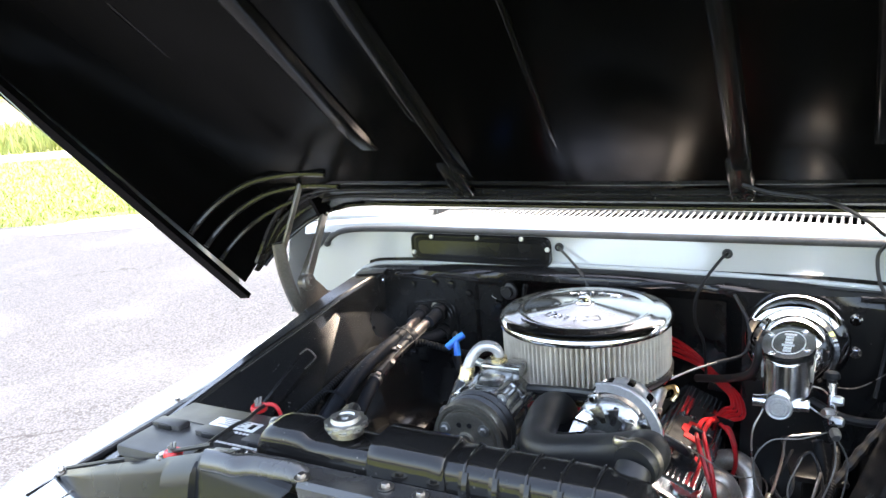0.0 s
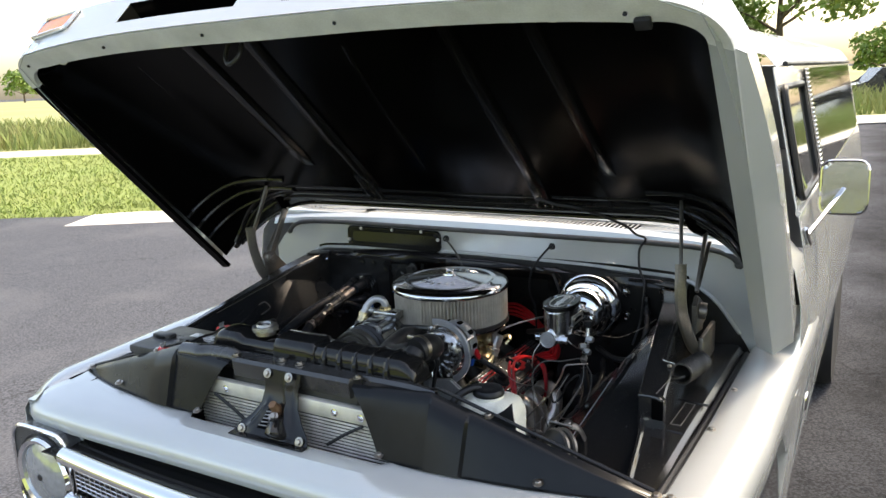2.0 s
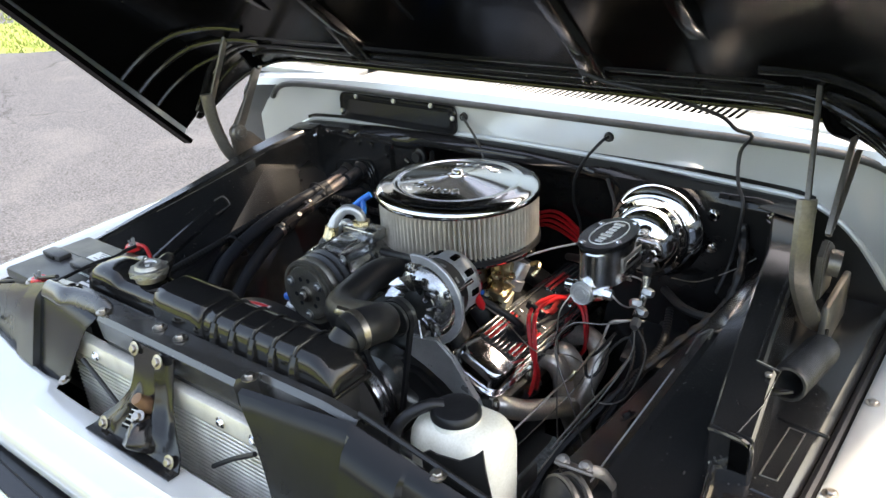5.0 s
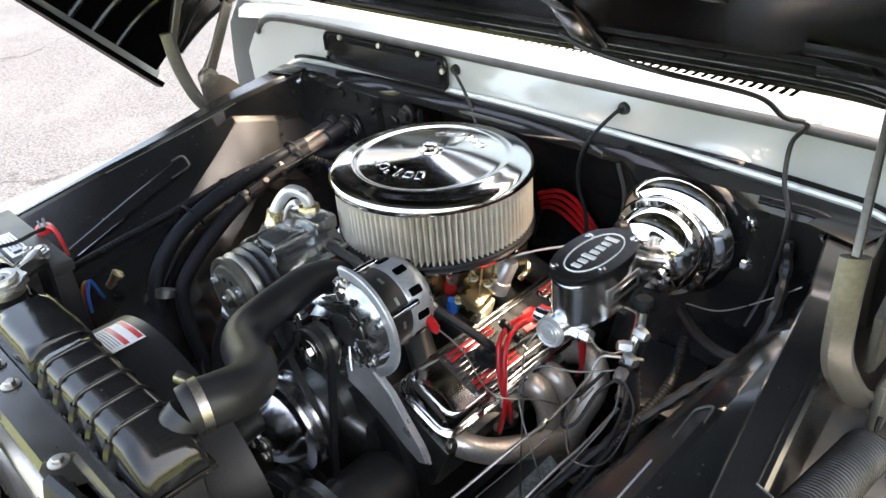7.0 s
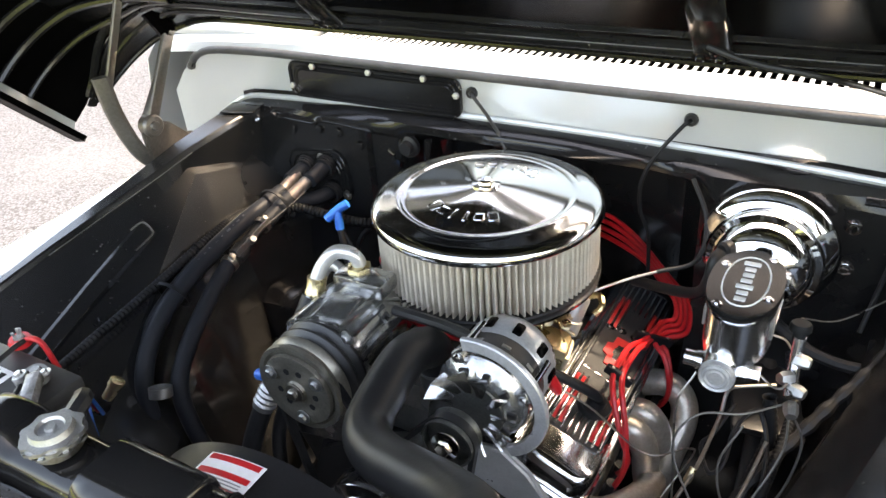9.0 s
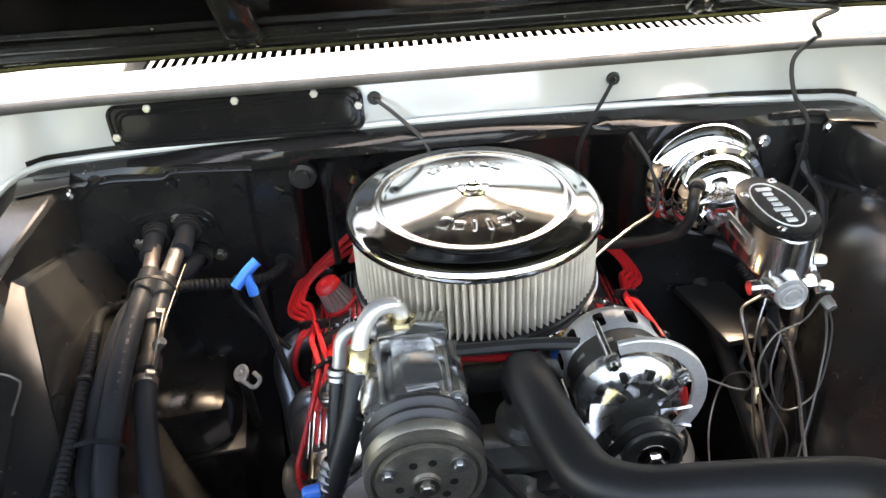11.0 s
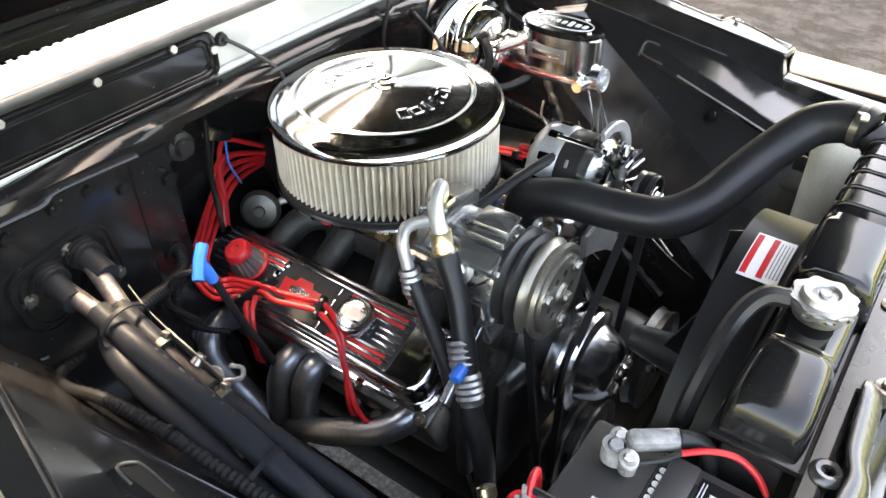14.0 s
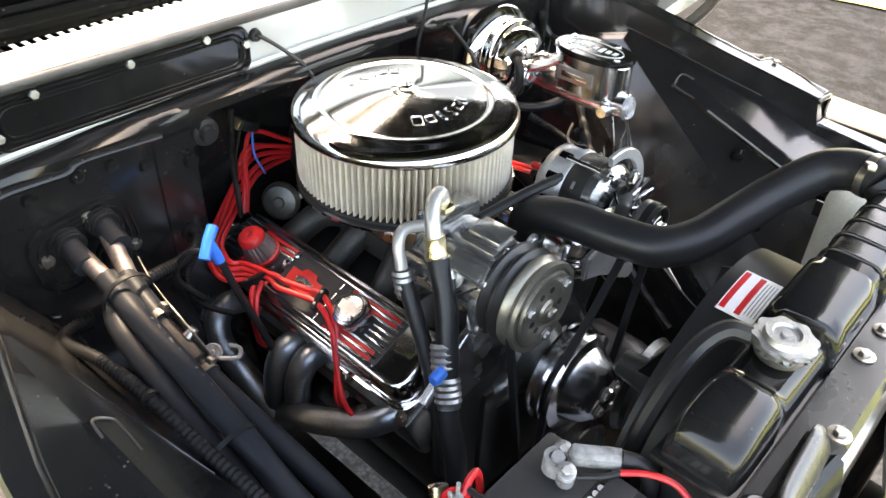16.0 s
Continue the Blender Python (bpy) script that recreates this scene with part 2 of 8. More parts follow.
def asphalt_material():
    """Old tarmac: aggregate specks, worn pale patches, and mottled shade painted in on the driver's side."""
    m = material("asphalt", (0.064, 0.069, 0.079), 0.9, specular=0.12, vary=0.25, scale=0.35, fine=140, bump=0.7, bump_distance=0.006, second=(0.094, 0.100, 0.112))
    N, L = m.node_tree.nodes, m.node_tree.links
    p = N["Principled BSDF"]
    base = p.inputs["Base Color"].links[0].from_socket
    co = N.new("ShaderNodeTexCoord")
    vor = N.new("ShaderNodeTexVoronoi")
    vor.inputs["Scale"].default_value = 75
    L.new(co.outputs["Object"], vor.inputs["Vector"])
    mr = N.new("ShaderNodeMapRange")
    mr.inputs[1].default_value, mr.inputs[2].default_value = 0.15, 0.75
    mr.inputs[3].default_value, mr.inputs[4].default_value = 1.36, 0.62
    L.new(vor.outputs["Distance"], mr.inputs[0])
    hsv = N.new("ShaderNodeHueSaturation")
    L.new(mr.outputs[0], hsv.inputs["Value"])
    L.new(base, hsv.inputs["Color"])
    patch = N.new("ShaderNodeTexNoise")
    patch.inputs["Scale"].default_value, patch.inputs["Detail"].default_value = 0.9, 8
    L.new(co.outputs["Object"], patch.inputs["Vector"])
    ramp = N.new("ShaderNodeMapRange")
    ramp.inputs[1].default_value, ramp.inputs[2].default_value = 0.5, 0.66
    L.new(patch.outputs[0], ramp.inputs[0])
    mix = N.new("ShaderNodeMixRGB")
    mix.inputs[2].default_value = (0.130, 0.136, 0.147, 1)
    cut = N.new("ShaderNodeMath")
    cut.operation, cut.inputs[1].default_value = "MULTIPLY", 0.42
    L.new(ramp.outputs[0], cut.inputs[0])
    L.new(cut.outputs[0], mix.inputs[0])
    L.new(hsv.outputs[0], mix.inputs[1])
    # dappled shade towards +x, painted into the tarmac as a darker mottled tone
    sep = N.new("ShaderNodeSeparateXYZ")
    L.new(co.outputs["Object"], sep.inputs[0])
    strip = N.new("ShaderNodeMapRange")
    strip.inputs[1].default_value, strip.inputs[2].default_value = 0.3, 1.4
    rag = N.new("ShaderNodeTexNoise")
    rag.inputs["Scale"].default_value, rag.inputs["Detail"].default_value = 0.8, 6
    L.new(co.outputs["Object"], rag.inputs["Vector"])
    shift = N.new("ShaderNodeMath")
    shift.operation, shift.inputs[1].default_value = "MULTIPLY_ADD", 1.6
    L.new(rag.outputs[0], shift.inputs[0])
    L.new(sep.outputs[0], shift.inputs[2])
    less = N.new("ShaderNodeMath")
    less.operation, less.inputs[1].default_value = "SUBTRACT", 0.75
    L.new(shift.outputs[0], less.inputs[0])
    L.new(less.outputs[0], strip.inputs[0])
    dapple = N.new("ShaderNodeTexNoise")
    dapple.inputs["Scale"].default_value, dapple.inputs["Detail"].default_value = 7.0, 12
    dapple.inputs["Roughness"].default_value = 0.68
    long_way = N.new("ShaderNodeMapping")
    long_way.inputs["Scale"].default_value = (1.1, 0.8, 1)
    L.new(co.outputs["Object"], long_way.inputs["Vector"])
    L.new(long_way.outputs[0], dapple.inputs["Vector"])
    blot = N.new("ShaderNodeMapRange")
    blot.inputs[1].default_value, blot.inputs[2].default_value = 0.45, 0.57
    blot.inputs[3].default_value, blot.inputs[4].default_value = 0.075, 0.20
    L.new(dapple.outputs[0], blot.inputs[0])
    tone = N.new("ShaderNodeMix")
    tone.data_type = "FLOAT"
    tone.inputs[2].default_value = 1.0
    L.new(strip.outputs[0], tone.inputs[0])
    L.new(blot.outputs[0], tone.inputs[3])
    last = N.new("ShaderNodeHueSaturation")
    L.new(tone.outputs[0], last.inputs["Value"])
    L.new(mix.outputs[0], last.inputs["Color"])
    # fine wandering cracks
    wander = N.new("ShaderNodeTexNoise")
    wander.inputs["Scale"].default_value, wander.inputs["Detail"].default_value = 2.2, 7
    L.new(co.outputs["Object"], wander.inputs["Vector"])
    bent = N.new("ShaderNodeVectorMath")
    bent.operation = "MULTIPLY_ADD"
    bent.inputs[1].default_value = (0.9, 0.9, 0.0)
    L.new(wander.outputs["Color"], bent.inputs[0])
    L.new(co.outputs["Object"], bent.inputs[2])
    cells = N.new("ShaderNodeTexVoronoi")
    cells.feature = "DISTANCE_TO_EDGE"
    cells.inputs["Scale"].default_value = 0.2
    L.new(bent.outputs[0], cells.inputs["Vector"])
    line = N.new("ShaderNodeMapRange")
    line.inputs[1].default_value, line.inputs[2].default_value = 0.0006, 0.004
    line.inputs[3].default_value, line.inputs[4].default_value = 0.6, 1.0
    L.new(cells.outputs["Distance"], line.inputs[0])
    crack = N.new("ShaderNodeHueSaturation")
    L.new(line.outputs[0], crack.inputs["Value"])
    L.new(last.outputs[0], crack.inputs["Color"])
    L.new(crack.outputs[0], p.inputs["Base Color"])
    return m


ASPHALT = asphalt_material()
GRASS = material("mown_grass", (0.15, 0.20, 0.045), 0.9, vary=0.35, scale=0.35, fine=25, bump=0.8, bump_distance=0.03, second=(0.22, 0.25, 0.07))
FIELD = material("far_field", (0.30, 0.28, 0.12), 0.9, vary=0.2, scale=0.05, fine=1.0, bump=0.0, second=(0.22, 0.26, 0.09))


# ---- building helpers ----
def world_of(ob):
    at = Vector(ob.location)
    while ob.parent:
        ob = ob.parent
        at += ob.location
    return at


def mesh_of(name, bm, mat, smooth=True, angle=38):
    bmesh.ops.recalc_face_normals(bm, faces=bm.faces)
    me = bpy.data.meshes.new(name)
    bm.to_mesh(me)
    bm.free()
    me.materials.append(mat)
    if smooth:
        me.polygons.foreach_set("use_smooth", [True] * len(me.polygons))
        me.set_sharp_from_angle(angle=radians(angle))
    return me


def thing(name, at, label, category, group=""):
    ob = new(name)
    ob.location, ob.empty_display_size = at, 0.05
    return tagged(ob, label, category, group)


def part(name, bm, mat, parent, label="", smooth=True, angle=38, kind=""):
    """One mesh, given in world places, as a part of a thing or of a part."""
    bmesh.ops.translate(bm, verts=bm.verts, vec=-world_of(parent))
    ob = new(name, mesh_of(name, bm, mat, smooth, angle))
    ob.parent = parent
    return tagged(ob, label, kind=kind)


def structure(name, bm, mat, label, category, smooth=True, angle=38):
    ob = new(name, mesh_of(name, bm, mat, smooth, angle))
    return tagged(ob, label, category, kind="structure")


def axis(at, way):
    return Matrix.Translation(at) @ Vector(way).to_track_quat("Z", "Y").to_matrix().to_4x4()


def spline(points, steps=6):
    pts = [Vector(p) for p in points]
    if len(pts) < 3:
        return pts
    ext = [2 * pts[0] - pts[1]] + pts + [2 * pts[-1] - pts[-2]]
    res = []
    for i in range(1, len(ext) - 2):
        a, b, c, d = ext[i - 1:i + 3]
        for k in range(steps):
            t = k / steps
            res.append(0.5 * (2 * b + (c - a) * t + (2 * a - 5 * b + 4 * c - d) * t * t + (3 * b - a - 3 * c + d) * t ** 3))
    res.append(pts[-1])
    return res


def tube(points, r, n=10, steps=6, bm=None, flat=1.0):
    """A pipe along a smooth line; r is a radius or a function of the length along it."""
    bm = bm or bmesh.new()
    pts = spline(points, steps)
    way = (pts[1] - pts[0]).normalized()
    side = way.orthogonal().normalized()
    rings, run = [], 0.0
    for i, p in enumerate(pts):
        nxt = pts[min(i + 1, len(pts) - 1)] - pts[max(i - 1, 0)]
        if nxt.length > 1e-9:
            nxt.normalize()
            side = (side - nxt * side.dot(nxt)).normalized()
            way = nxt
        up = way.cross(side)
        if i:
            run += (p - pts[i - 1]).length
        rr = r(run) if callable(r) else r
        rings.append([bm.verts.new(p + (side * math.cos(a) + up * math.sin(a) * flat) * rr) for a in (2 * math.pi * k / n for k in range(n))])
    for a, b in zip(rings, rings[1:]):
        for k in range(n):
            bm.faces.new((a[k], a[(k + 1) % n], b[(k + 1) % n], b[k]))
    bm.faces.new(rings[0][::-1])
    bm.faces.new(rings[-1])
    return bm


def corrugated(points, r, pitch=0.006, n=10):
    """A ribbed loom hose."""
    pts = spline(points, 12)
    fine = []
    for a, b in zip(pts, pts[1:]):
        k = max(1, int((b - a).length / (pitch / 2)))
        fine += [a.lerp(b, j / k) for j in range(k)]
    fine.append(pts[-1])
    count = [0]

    def radius(_):
        count[0] += 1
        return r * (1.0 if count[0] % 2 else 0.82)
    bm = bmesh.new()
    way = (fine[1] - fine[0]).normalized()
    side = way.orthogonal().normalized()
    rings = []
    for i, p in enumerate(fine):
        nxt = fine[min(i + 1, len(fine) - 1)] - fine[max(i - 1, 0)]
        nxt.normalize()
        side = (side - nxt * side.dot(nxt)).normalized()
        up = nxt.cross(side)
        rr = radius(0)
        rings.append([bm.verts.new(p + (side * math.cos(a) + up * math.sin(a)) * rr) for a in (2 * math.pi * k / n for k in range(n))])
    for a, b in zip(rings, rings[1:]):
        for k in range(n):
            bm.faces.new((a[k], a[(k + 1) % n], b[(k + 1) % n], b[k]))
    return bm


def lathe(profile, m=Matrix(), n=48, bm=None):
    """Turned solid: profile of (radius, height) about the z axis of m."""
    bm = bm or bmesh.new()
    rings = []
    for r, z in profile:
        if r < 1e-6:
            rings.append([bm.verts.new(m @ Vector((0, 0, z)))])
        else:
            rings.append([bm.verts.new(m @ Vector((r * math.cos(2 * math.pi * k / n), r * math.sin(2 * math.pi * k / n), z))) for k in range(n)])
    for a, b in zip(rings, rings[1:]):
        for k in range(n):
            j = (k + 1) % n
            if len(a) == 1 and len(b) > 1:
                bm.faces.new((a[0], b[k], b[j]))
            elif len(b) == 1 and len(a) > 1:
                bm.faces.new((a[k], a[j], b[0]))
            elif len(a) > 1:
                bm.faces.new((a[k], a[j], b[j], b[k]))
    return bm


def box(c, size, bevel=0.004, rot=None, bm=None, segments=2):
    bm = bm or bmesh.new()
    m = Matrix.Translation(c) @ (rot.to_4x4() if rot is not None else Matrix()) @ Matrix.Diagonal((*size, 1))
    vs = bmesh.ops.create_cube(bm, size=1, matrix=m)["verts"]
    if bevel:
        es = list({e for v in vs for e in v.link_edges})
        bmesh.ops.bevel(bm, geom=es, offset=bevel, segments=segments, affect="EDGES", profile=0.5, clamp_overlap=True)
    return bm


def prism(outline, depth, m=Matrix(), bevel=0.0, bm=None):
    """A flat outline pushed along z of m."""
    bm = bm or bmesh.new()
    a = [bm.verts.new(m @ Vector((x, y, 0))) for x, y in outline]
    b = [bm.verts.new(m @ Vector((x, y, depth))) for x, y in outline]
    n = len(a)
    faces = [bm.faces.new(a[::-1]), bm.faces.new(b)]
    for k in range(n):
        bm.faces.new((a[k], a[(k + 1) % n], b[(k + 1) % n], b[k]))
    if bevel:
        es = list({e for f in faces for e in f.edges})
        bmesh.ops.bevel(bm, geom=es, offset=bevel, segments=2, affect="EDGES", clamp_overlap=True)
    return bm


def sheet(f, us, vs, thick=0.0015, bm=None):
    """A pressed panel: f(u, v) gives its place; thick is its gauge."""
    bm = bm or bmesh.new()
    grid = [[bm.verts.new(f(u, v)) for v in vs] for u in us]
    faces = []
    for i in range(len(us) - 1):
        for j in range(len(vs) - 1):
            faces.append(bm.faces.new((grid[i][j], grid[i + 1][j], grid[i + 1][j + 1], grid[i][j + 1])))
    bmesh.ops.recalc_face_normals(bm, faces=faces)
    if thick:
        bm.normal_update()
        nu, nv = len(us), len(vs)
        back = [[bm.verts.new(v.co - v.normal * thick) for v in row] for row in grid]
        for i in range(nu - 1):
            for j in range(nv - 1):
                bm.faces.new((back[i][j], back[i][j + 1], back[i + 1][j + 1], back[i + 1][j]))
        for i in range(nu - 1):
            for j in (0, nv - 1):
                bm.faces.new((grid[i][j], grid[i + 1][j], back[i + 1][j], back[i][j]))
        for j in range(nv - 1):
            for i in (0, nu - 1):
                bm.faces.new((grid[i][j], grid[i][j + 1], back[i][j + 1], back[i][j]))
    return bm


def span(a, b, n):
    return [a + (b - a) * i / n for i in range(n + 1)]


def rounded(w, h, r, n=5, cx=0.0, cy=0.0):
    pts = []
    for sx, sy, a0 in ((1, 1, 0), (-1, 1, 90), (-1, -1, 180), (1, -1, 270)):
        for k in range(n + 1):
            a = radians(a0 + 90 * k / n)
            pts.append((cx + sx * (w / 2 - r) + r * math.cos(a), cy + sy * (h / 2 - r) + r * math.sin(a)))
    return pts


def along(points, x):
    """Linear reading of a table of (x, value)."""
    for (x0, y0), (x1, y1) in zip(points, points[1:]):
        if x <= x1:
            return y0 + (y1 - y0) * max(0.0, (x - x0) / (x1 - x0))
    return points[-1][1]


BOLTS = {}


def bolt(parent, at, way=(0, 0, 1), r=0.007, mat=None, washer=True, name="bolt", label=""):
    """A hex bolt with its washer; alike bolts share one mesh."""
    mat = mat or STEEL
    key = (round(r, 4), mat.name, washer)
    if key not in BOLTS:
        bm = bmesh.new()
        if washer:
            lathe([(0, 0), (r * 1.75, 0), (r * 1.75, r * 0.25), (r, r * 0.35)], n=20, bm=bm)
        lathe([(r * 1.02, r * 0.1), (r * 1.02, r * 0.9), (r * 0.85, r * 1.05), (0, r * 1.05)], n=6, bm=bm)
        BOLTS[key] = mesh_of("bolt", bm, mat, True, 30)
    ob = new(name, BOLTS[key])
    ob.parent = parent
    ob.matrix_basis = axis(Vector(at) - world_of(parent), way)
    return tagged(ob, label)


def ring(at, way, r, thick=0.003, width=0.012, n=28, bm=None):
    """A clamp band."""
    return lathe([(r, -width / 2), (r + thick, -width / 2), (r + thick, width / 2), (r, width / 2), (r, -width / 2)], axis(at, way), n, bm)


# ---- ground and distance ----
def spread(cells, size, centre=(0, 0)):
    """Steps that grow outwards."""
    return [math.copysign(abs(k / cells) ** 2.2 * size, k) for k in range(-cells, cells + 1)]


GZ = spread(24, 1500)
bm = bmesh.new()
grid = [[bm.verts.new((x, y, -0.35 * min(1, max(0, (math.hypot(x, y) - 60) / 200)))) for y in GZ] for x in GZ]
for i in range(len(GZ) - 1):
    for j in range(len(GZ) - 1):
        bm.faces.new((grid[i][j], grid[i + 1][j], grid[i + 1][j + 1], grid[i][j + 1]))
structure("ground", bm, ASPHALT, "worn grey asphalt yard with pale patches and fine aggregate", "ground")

# lawn: beyond a line on the passenger side of the yard
LAWN_A, LAWN_D = Vector((-10.7, 4.35, 0)), Vector((0.87, 0.5, 0)).normalized()
LAWN_N = Vector((-LAWN_D.y, LAWN_D.x, 0))


def lawn_at(s, d, z=0.0):
    return LAWN_A + LAWN_D * s + LAWN_N * d + Vector((0, 0, z))


def lawn_edge(s):
    return 0.18 * math.sin(s * 0.9) + 0.1 * math.sin(s * 2.7 + 1)


def lawn_point(s, d):
    e = max(0, lawn_edge(s)) if d < 0.5 else 0
    z = 0.03 * min(1, d / 0.15) - 0.02 if d < 0.2 else 0.035 + 0.05 * math.sin(s * 0.3) * math.sin(d * 0.4) * min(1, d / 4)
    return lawn_at(s, d + e, z)


structure("lawn", sheet(lawn_point, span(-40, 4.6, 90), [0, 0.1, 0.2, 0.5, 1, 2, 3, 4, 5, 6, 7, 8, 9, 10, 11.5], 0), GRASS,
          "sunlit mown green lawn beside the yard", "lawn")
structure("front_lawn", sheet(lambda x, y: Vector((x, y, 0.012)), span(-20, 20, 12), [-14, -10, -7, -4.2], 0), GRASS, "mown green lawn ahead of the truck", "lawn")
structure("side_lawn", sheet(lambda d, y: Vector((4.97 - 0.14 * y + d + 0.04 * math.sin(y * 3.1) * (d < 0.1), y, 0.012 + 0.02 * min(1, d / 0.3))), [0, 0.15, 0.3, 1, 3, 8, 16], span(-5.8, 4.5, 40), 0), GRASS, "pale sunlit lawn on the driver's side of the yard", "lawn")
structure("road", sheet(lambda s, d: lawn_at(s, d, 0.05), span(-80, 30, 40), [11.3, 14.5], 0.02), CONCRETE, "pale concrete road beyond the lawn", "road")
structure("meadow", sheet(lambda s, d: lawn_at(s, d, 0.04), span(-300, 200, 30), [14.4, 20, 60, 160, 420], 0), FIELD, "pale green and straw field reaching the horizon", "field")
structure("concrete_apron", sheet(lambda s, d: lawn_at(s, d, 0.006), span(1.7, 12, 8), [-0.75, -0.3, 0.1, 1.5], 0), CONCRETE, "pale concrete apron at the edge of the lawn", "pavement")


def blade_field(name, count, where, height, mat, label, lean=0.5, width=0.012):
    """Loose blades, three-sided tufts joined into one mesh."""
    rnd = random.Random(len(name) + count)
    verts, faces = [], []
    for _ in range(count):
        p = where(rnd)
        a = rnd.uniform(0, 6.283)
        h = height * rnd.uniform(0.5, 1.25)
        w = width * rnd.uniform(0.6, 1.4)
        dx, dy = math.cos(a) * w, math.sin(a) * w
        lx, ly = rnd.gauss(0, lean * h), rnd.gauss(0, lean * h)
        k = len(verts)
        verts += [(p.x - dx, p.y - dy, p.z), (p.x + dx, p.y + dy, p.z), (p.x + lx * 0.4 + dx * 0.6, p.y + ly * 0.4 + dy * 0.6, p.z + h * 0.6), (p.x + lx, p.y + ly, p.z + h)]
        faces += [(k, k + 1, k + 2), (k, k + 2, k + 3)]
    me = bpy.data.meshes.new(name)
    me.from_pydata(verts, [], faces)
    me.materials.append(mat)
    return tagged(new(name, me), label, "grass", kind="stuff")


blade_field("lawn_grass", 42000, lambda r: (lambda s, d: lawn_point(s, d))(r.uniform(-26, 4.5), 10.8 * r.random() ** 1.4 + 0.05), 0.07, BLADES, "short mown grass blades on the lawn", width=0.014)
blade_field("meadow_grass", 26000, lambda r: lawn_at(r.uniform(-60, 40), 15 + 14 * r.random() ** 1.5, 0.04), 0.75, TALLGRASS, "tall uncut meadow grass behind the road", 0.25, 0.03)


def tree(at, height, spread_r, label, seed, leaves=2600, group="", leaf=0.16):
    rnd = random.Random(seed)
    t = thing("tree", at, label, "tree", group)
    at = Vector(at)
    bm = tube([at, at + Vector((0.1, 0, height * 0.25)), at + Vector((0, 0.1, height * 0.5)), at + Vector((0.05, 0, height * 0.85))], lambda s: max(0.03, 0.035 * height * (1 - s / height)), 8, 4)
    clumps = []
    for k in range(14):
        a, z = k * 2.4 + rnd.uniform(-0.3, 0.3), height * rnd.uniform(0.35, 0.9)
        reach = spread_r * rnd.uniform(0.45, 1.0) * (1.15 - abs(z / height - 0.55))
        tip = at + Vector((math.cos(a) * reach, math.sin(a) * reach, z + 0.12 * height * rnd.random()))
        tube([at + Vector((0, 0, z * 0.75)), at.lerp(tip, 0.5) + Vector((0, 0, z * 0.42)), tip], lambda s: max(0.012, 0.012 * height * (1 - s / (reach + 1))), 5, 3, bm)
        clumps.append((tip, spread_r * rnd.uniform(0.28, 0.5)))
    clumps.append((at + Vector((0, 0, height * 0.9)), spread_r * 0.4))
    part("trunk", bm, BARK, t)
    verts, faces = [], []
    for _ in range(leaves):
        c, rad = rnd.choice(clumps)
        v = Vector((rnd.gauss(0, 1), rnd.gauss(0, 1), rnd.gauss(0, 0.8)))
        p = c + v.normalized() * rad * rnd.random() ** 0.45 - at
        n = Vector((rnd.gauss(0, 1), rnd.gauss(0, 1), rnd.gauss(0.6, 1))).normalized()
        a = n.orthogonal().normalized()
        b = n.cross(a)
        w = leaf * rnd.uniform(0.6, 1.3)
        k = len(verts)
        verts += [p - a * w, p + b * w * 0.55, p + a * w, p - b * w * 0.55]
        faces.append((k, k + 1, k + 2, k + 3))
    me = bpy.data.meshes.new("crown")
    me.from_pydata(verts, [], faces)
    me.materials.append(LEAF)
    ob = new("crown", me)
    ob.parent = t
    return t

tree((-4.5, 44.0, 0), 8.5, 4.2, "broad leafy green tree standing behind the yard", 3, 5200, "trees round the yard", 0.22)
tree((-9.5, 47.0, 0), 9.5, 4.5, "tall leafy green tree standing behind the yard", 5, 5200, "trees round the yard", 0.22)
tree((0.6, 62.0, 0), 4.4, 2.1, "small round green tree far across the yard", 7, 2200, "trees round the yard", 0.2)
tree((4.5, 66.0, 0), 5.0, 2.6, "small round green tree far across the yard", 9, 2200, "trees round the yard", 0.2)
tree((-31.0, 15.6, 0.03), 3.4, 0.9, "thin young tree staked beside the road", 11, 1100, "trees round the yard", 0.09)
for k in range(9):
    tree((-300 + 14 * (k % 3), 150 + 27 * k, -0.4), 8 + (k * 3) % 4, 7.5, "hazy far tree of the hedge line on the horizon", 30 + k, 700, "far hedge trees", 0.9)


def parked_car(at, turn, mat, label):
    c = thing("parked_car", at, label, "car", "parked cars")
    rz = Matrix.Translation(at) @ pose(0, 0, 0, 0, 0, turn)
    prof = [(-2.2, 0.3), (-2.25, 0.75), (-1.5, 0.9), (-1.0, 1.5), (1.3, 1.55), (1.9, 0.98), (2.25, 0.85), (2.25, 0.3)]
    side = rz @ Matrix(((1, 0, 0, 0), (0, 0, -1, 0.9), (0, 1, 0, 0), (0, 0, 0, 1)))
    part("body", prism(prof, 1.8, side, 0.06), mat, c)
    glass = [(-0.95, 1.0), (-0.75, 1.42), (1.2, 1.46), (1.6, 1.02)]
    for y in (0.905, -0.9):
        m = rz @ Matrix(((1, 0, 0, 0), (0, 0, -1, y), (0, 1, 0, 0), (0, 0, 0, 1)))
        part("window", prism(glass, 0.006, m), GLASS, c)
    for x in (-1.4, 1.4):
        for y in (-0.82, 0.82):
            part("wheel", lathe([(0, -0.1), (0.24, -0.1), (0.33, -0.09), (0.33, 0.09), (0.24, 0.1), (0, 0.1)], rz @ axis((x, y, 0.33), (0, 1, 0)), 24), TYRE, c)


parked_car((1.2, 40.0, 0), 20, CARPAINT, "dark car parked far across the yard")
parked_car((3.6, 43.0, 0), 24, WHITEPAINT, "white car parked far across the yard")

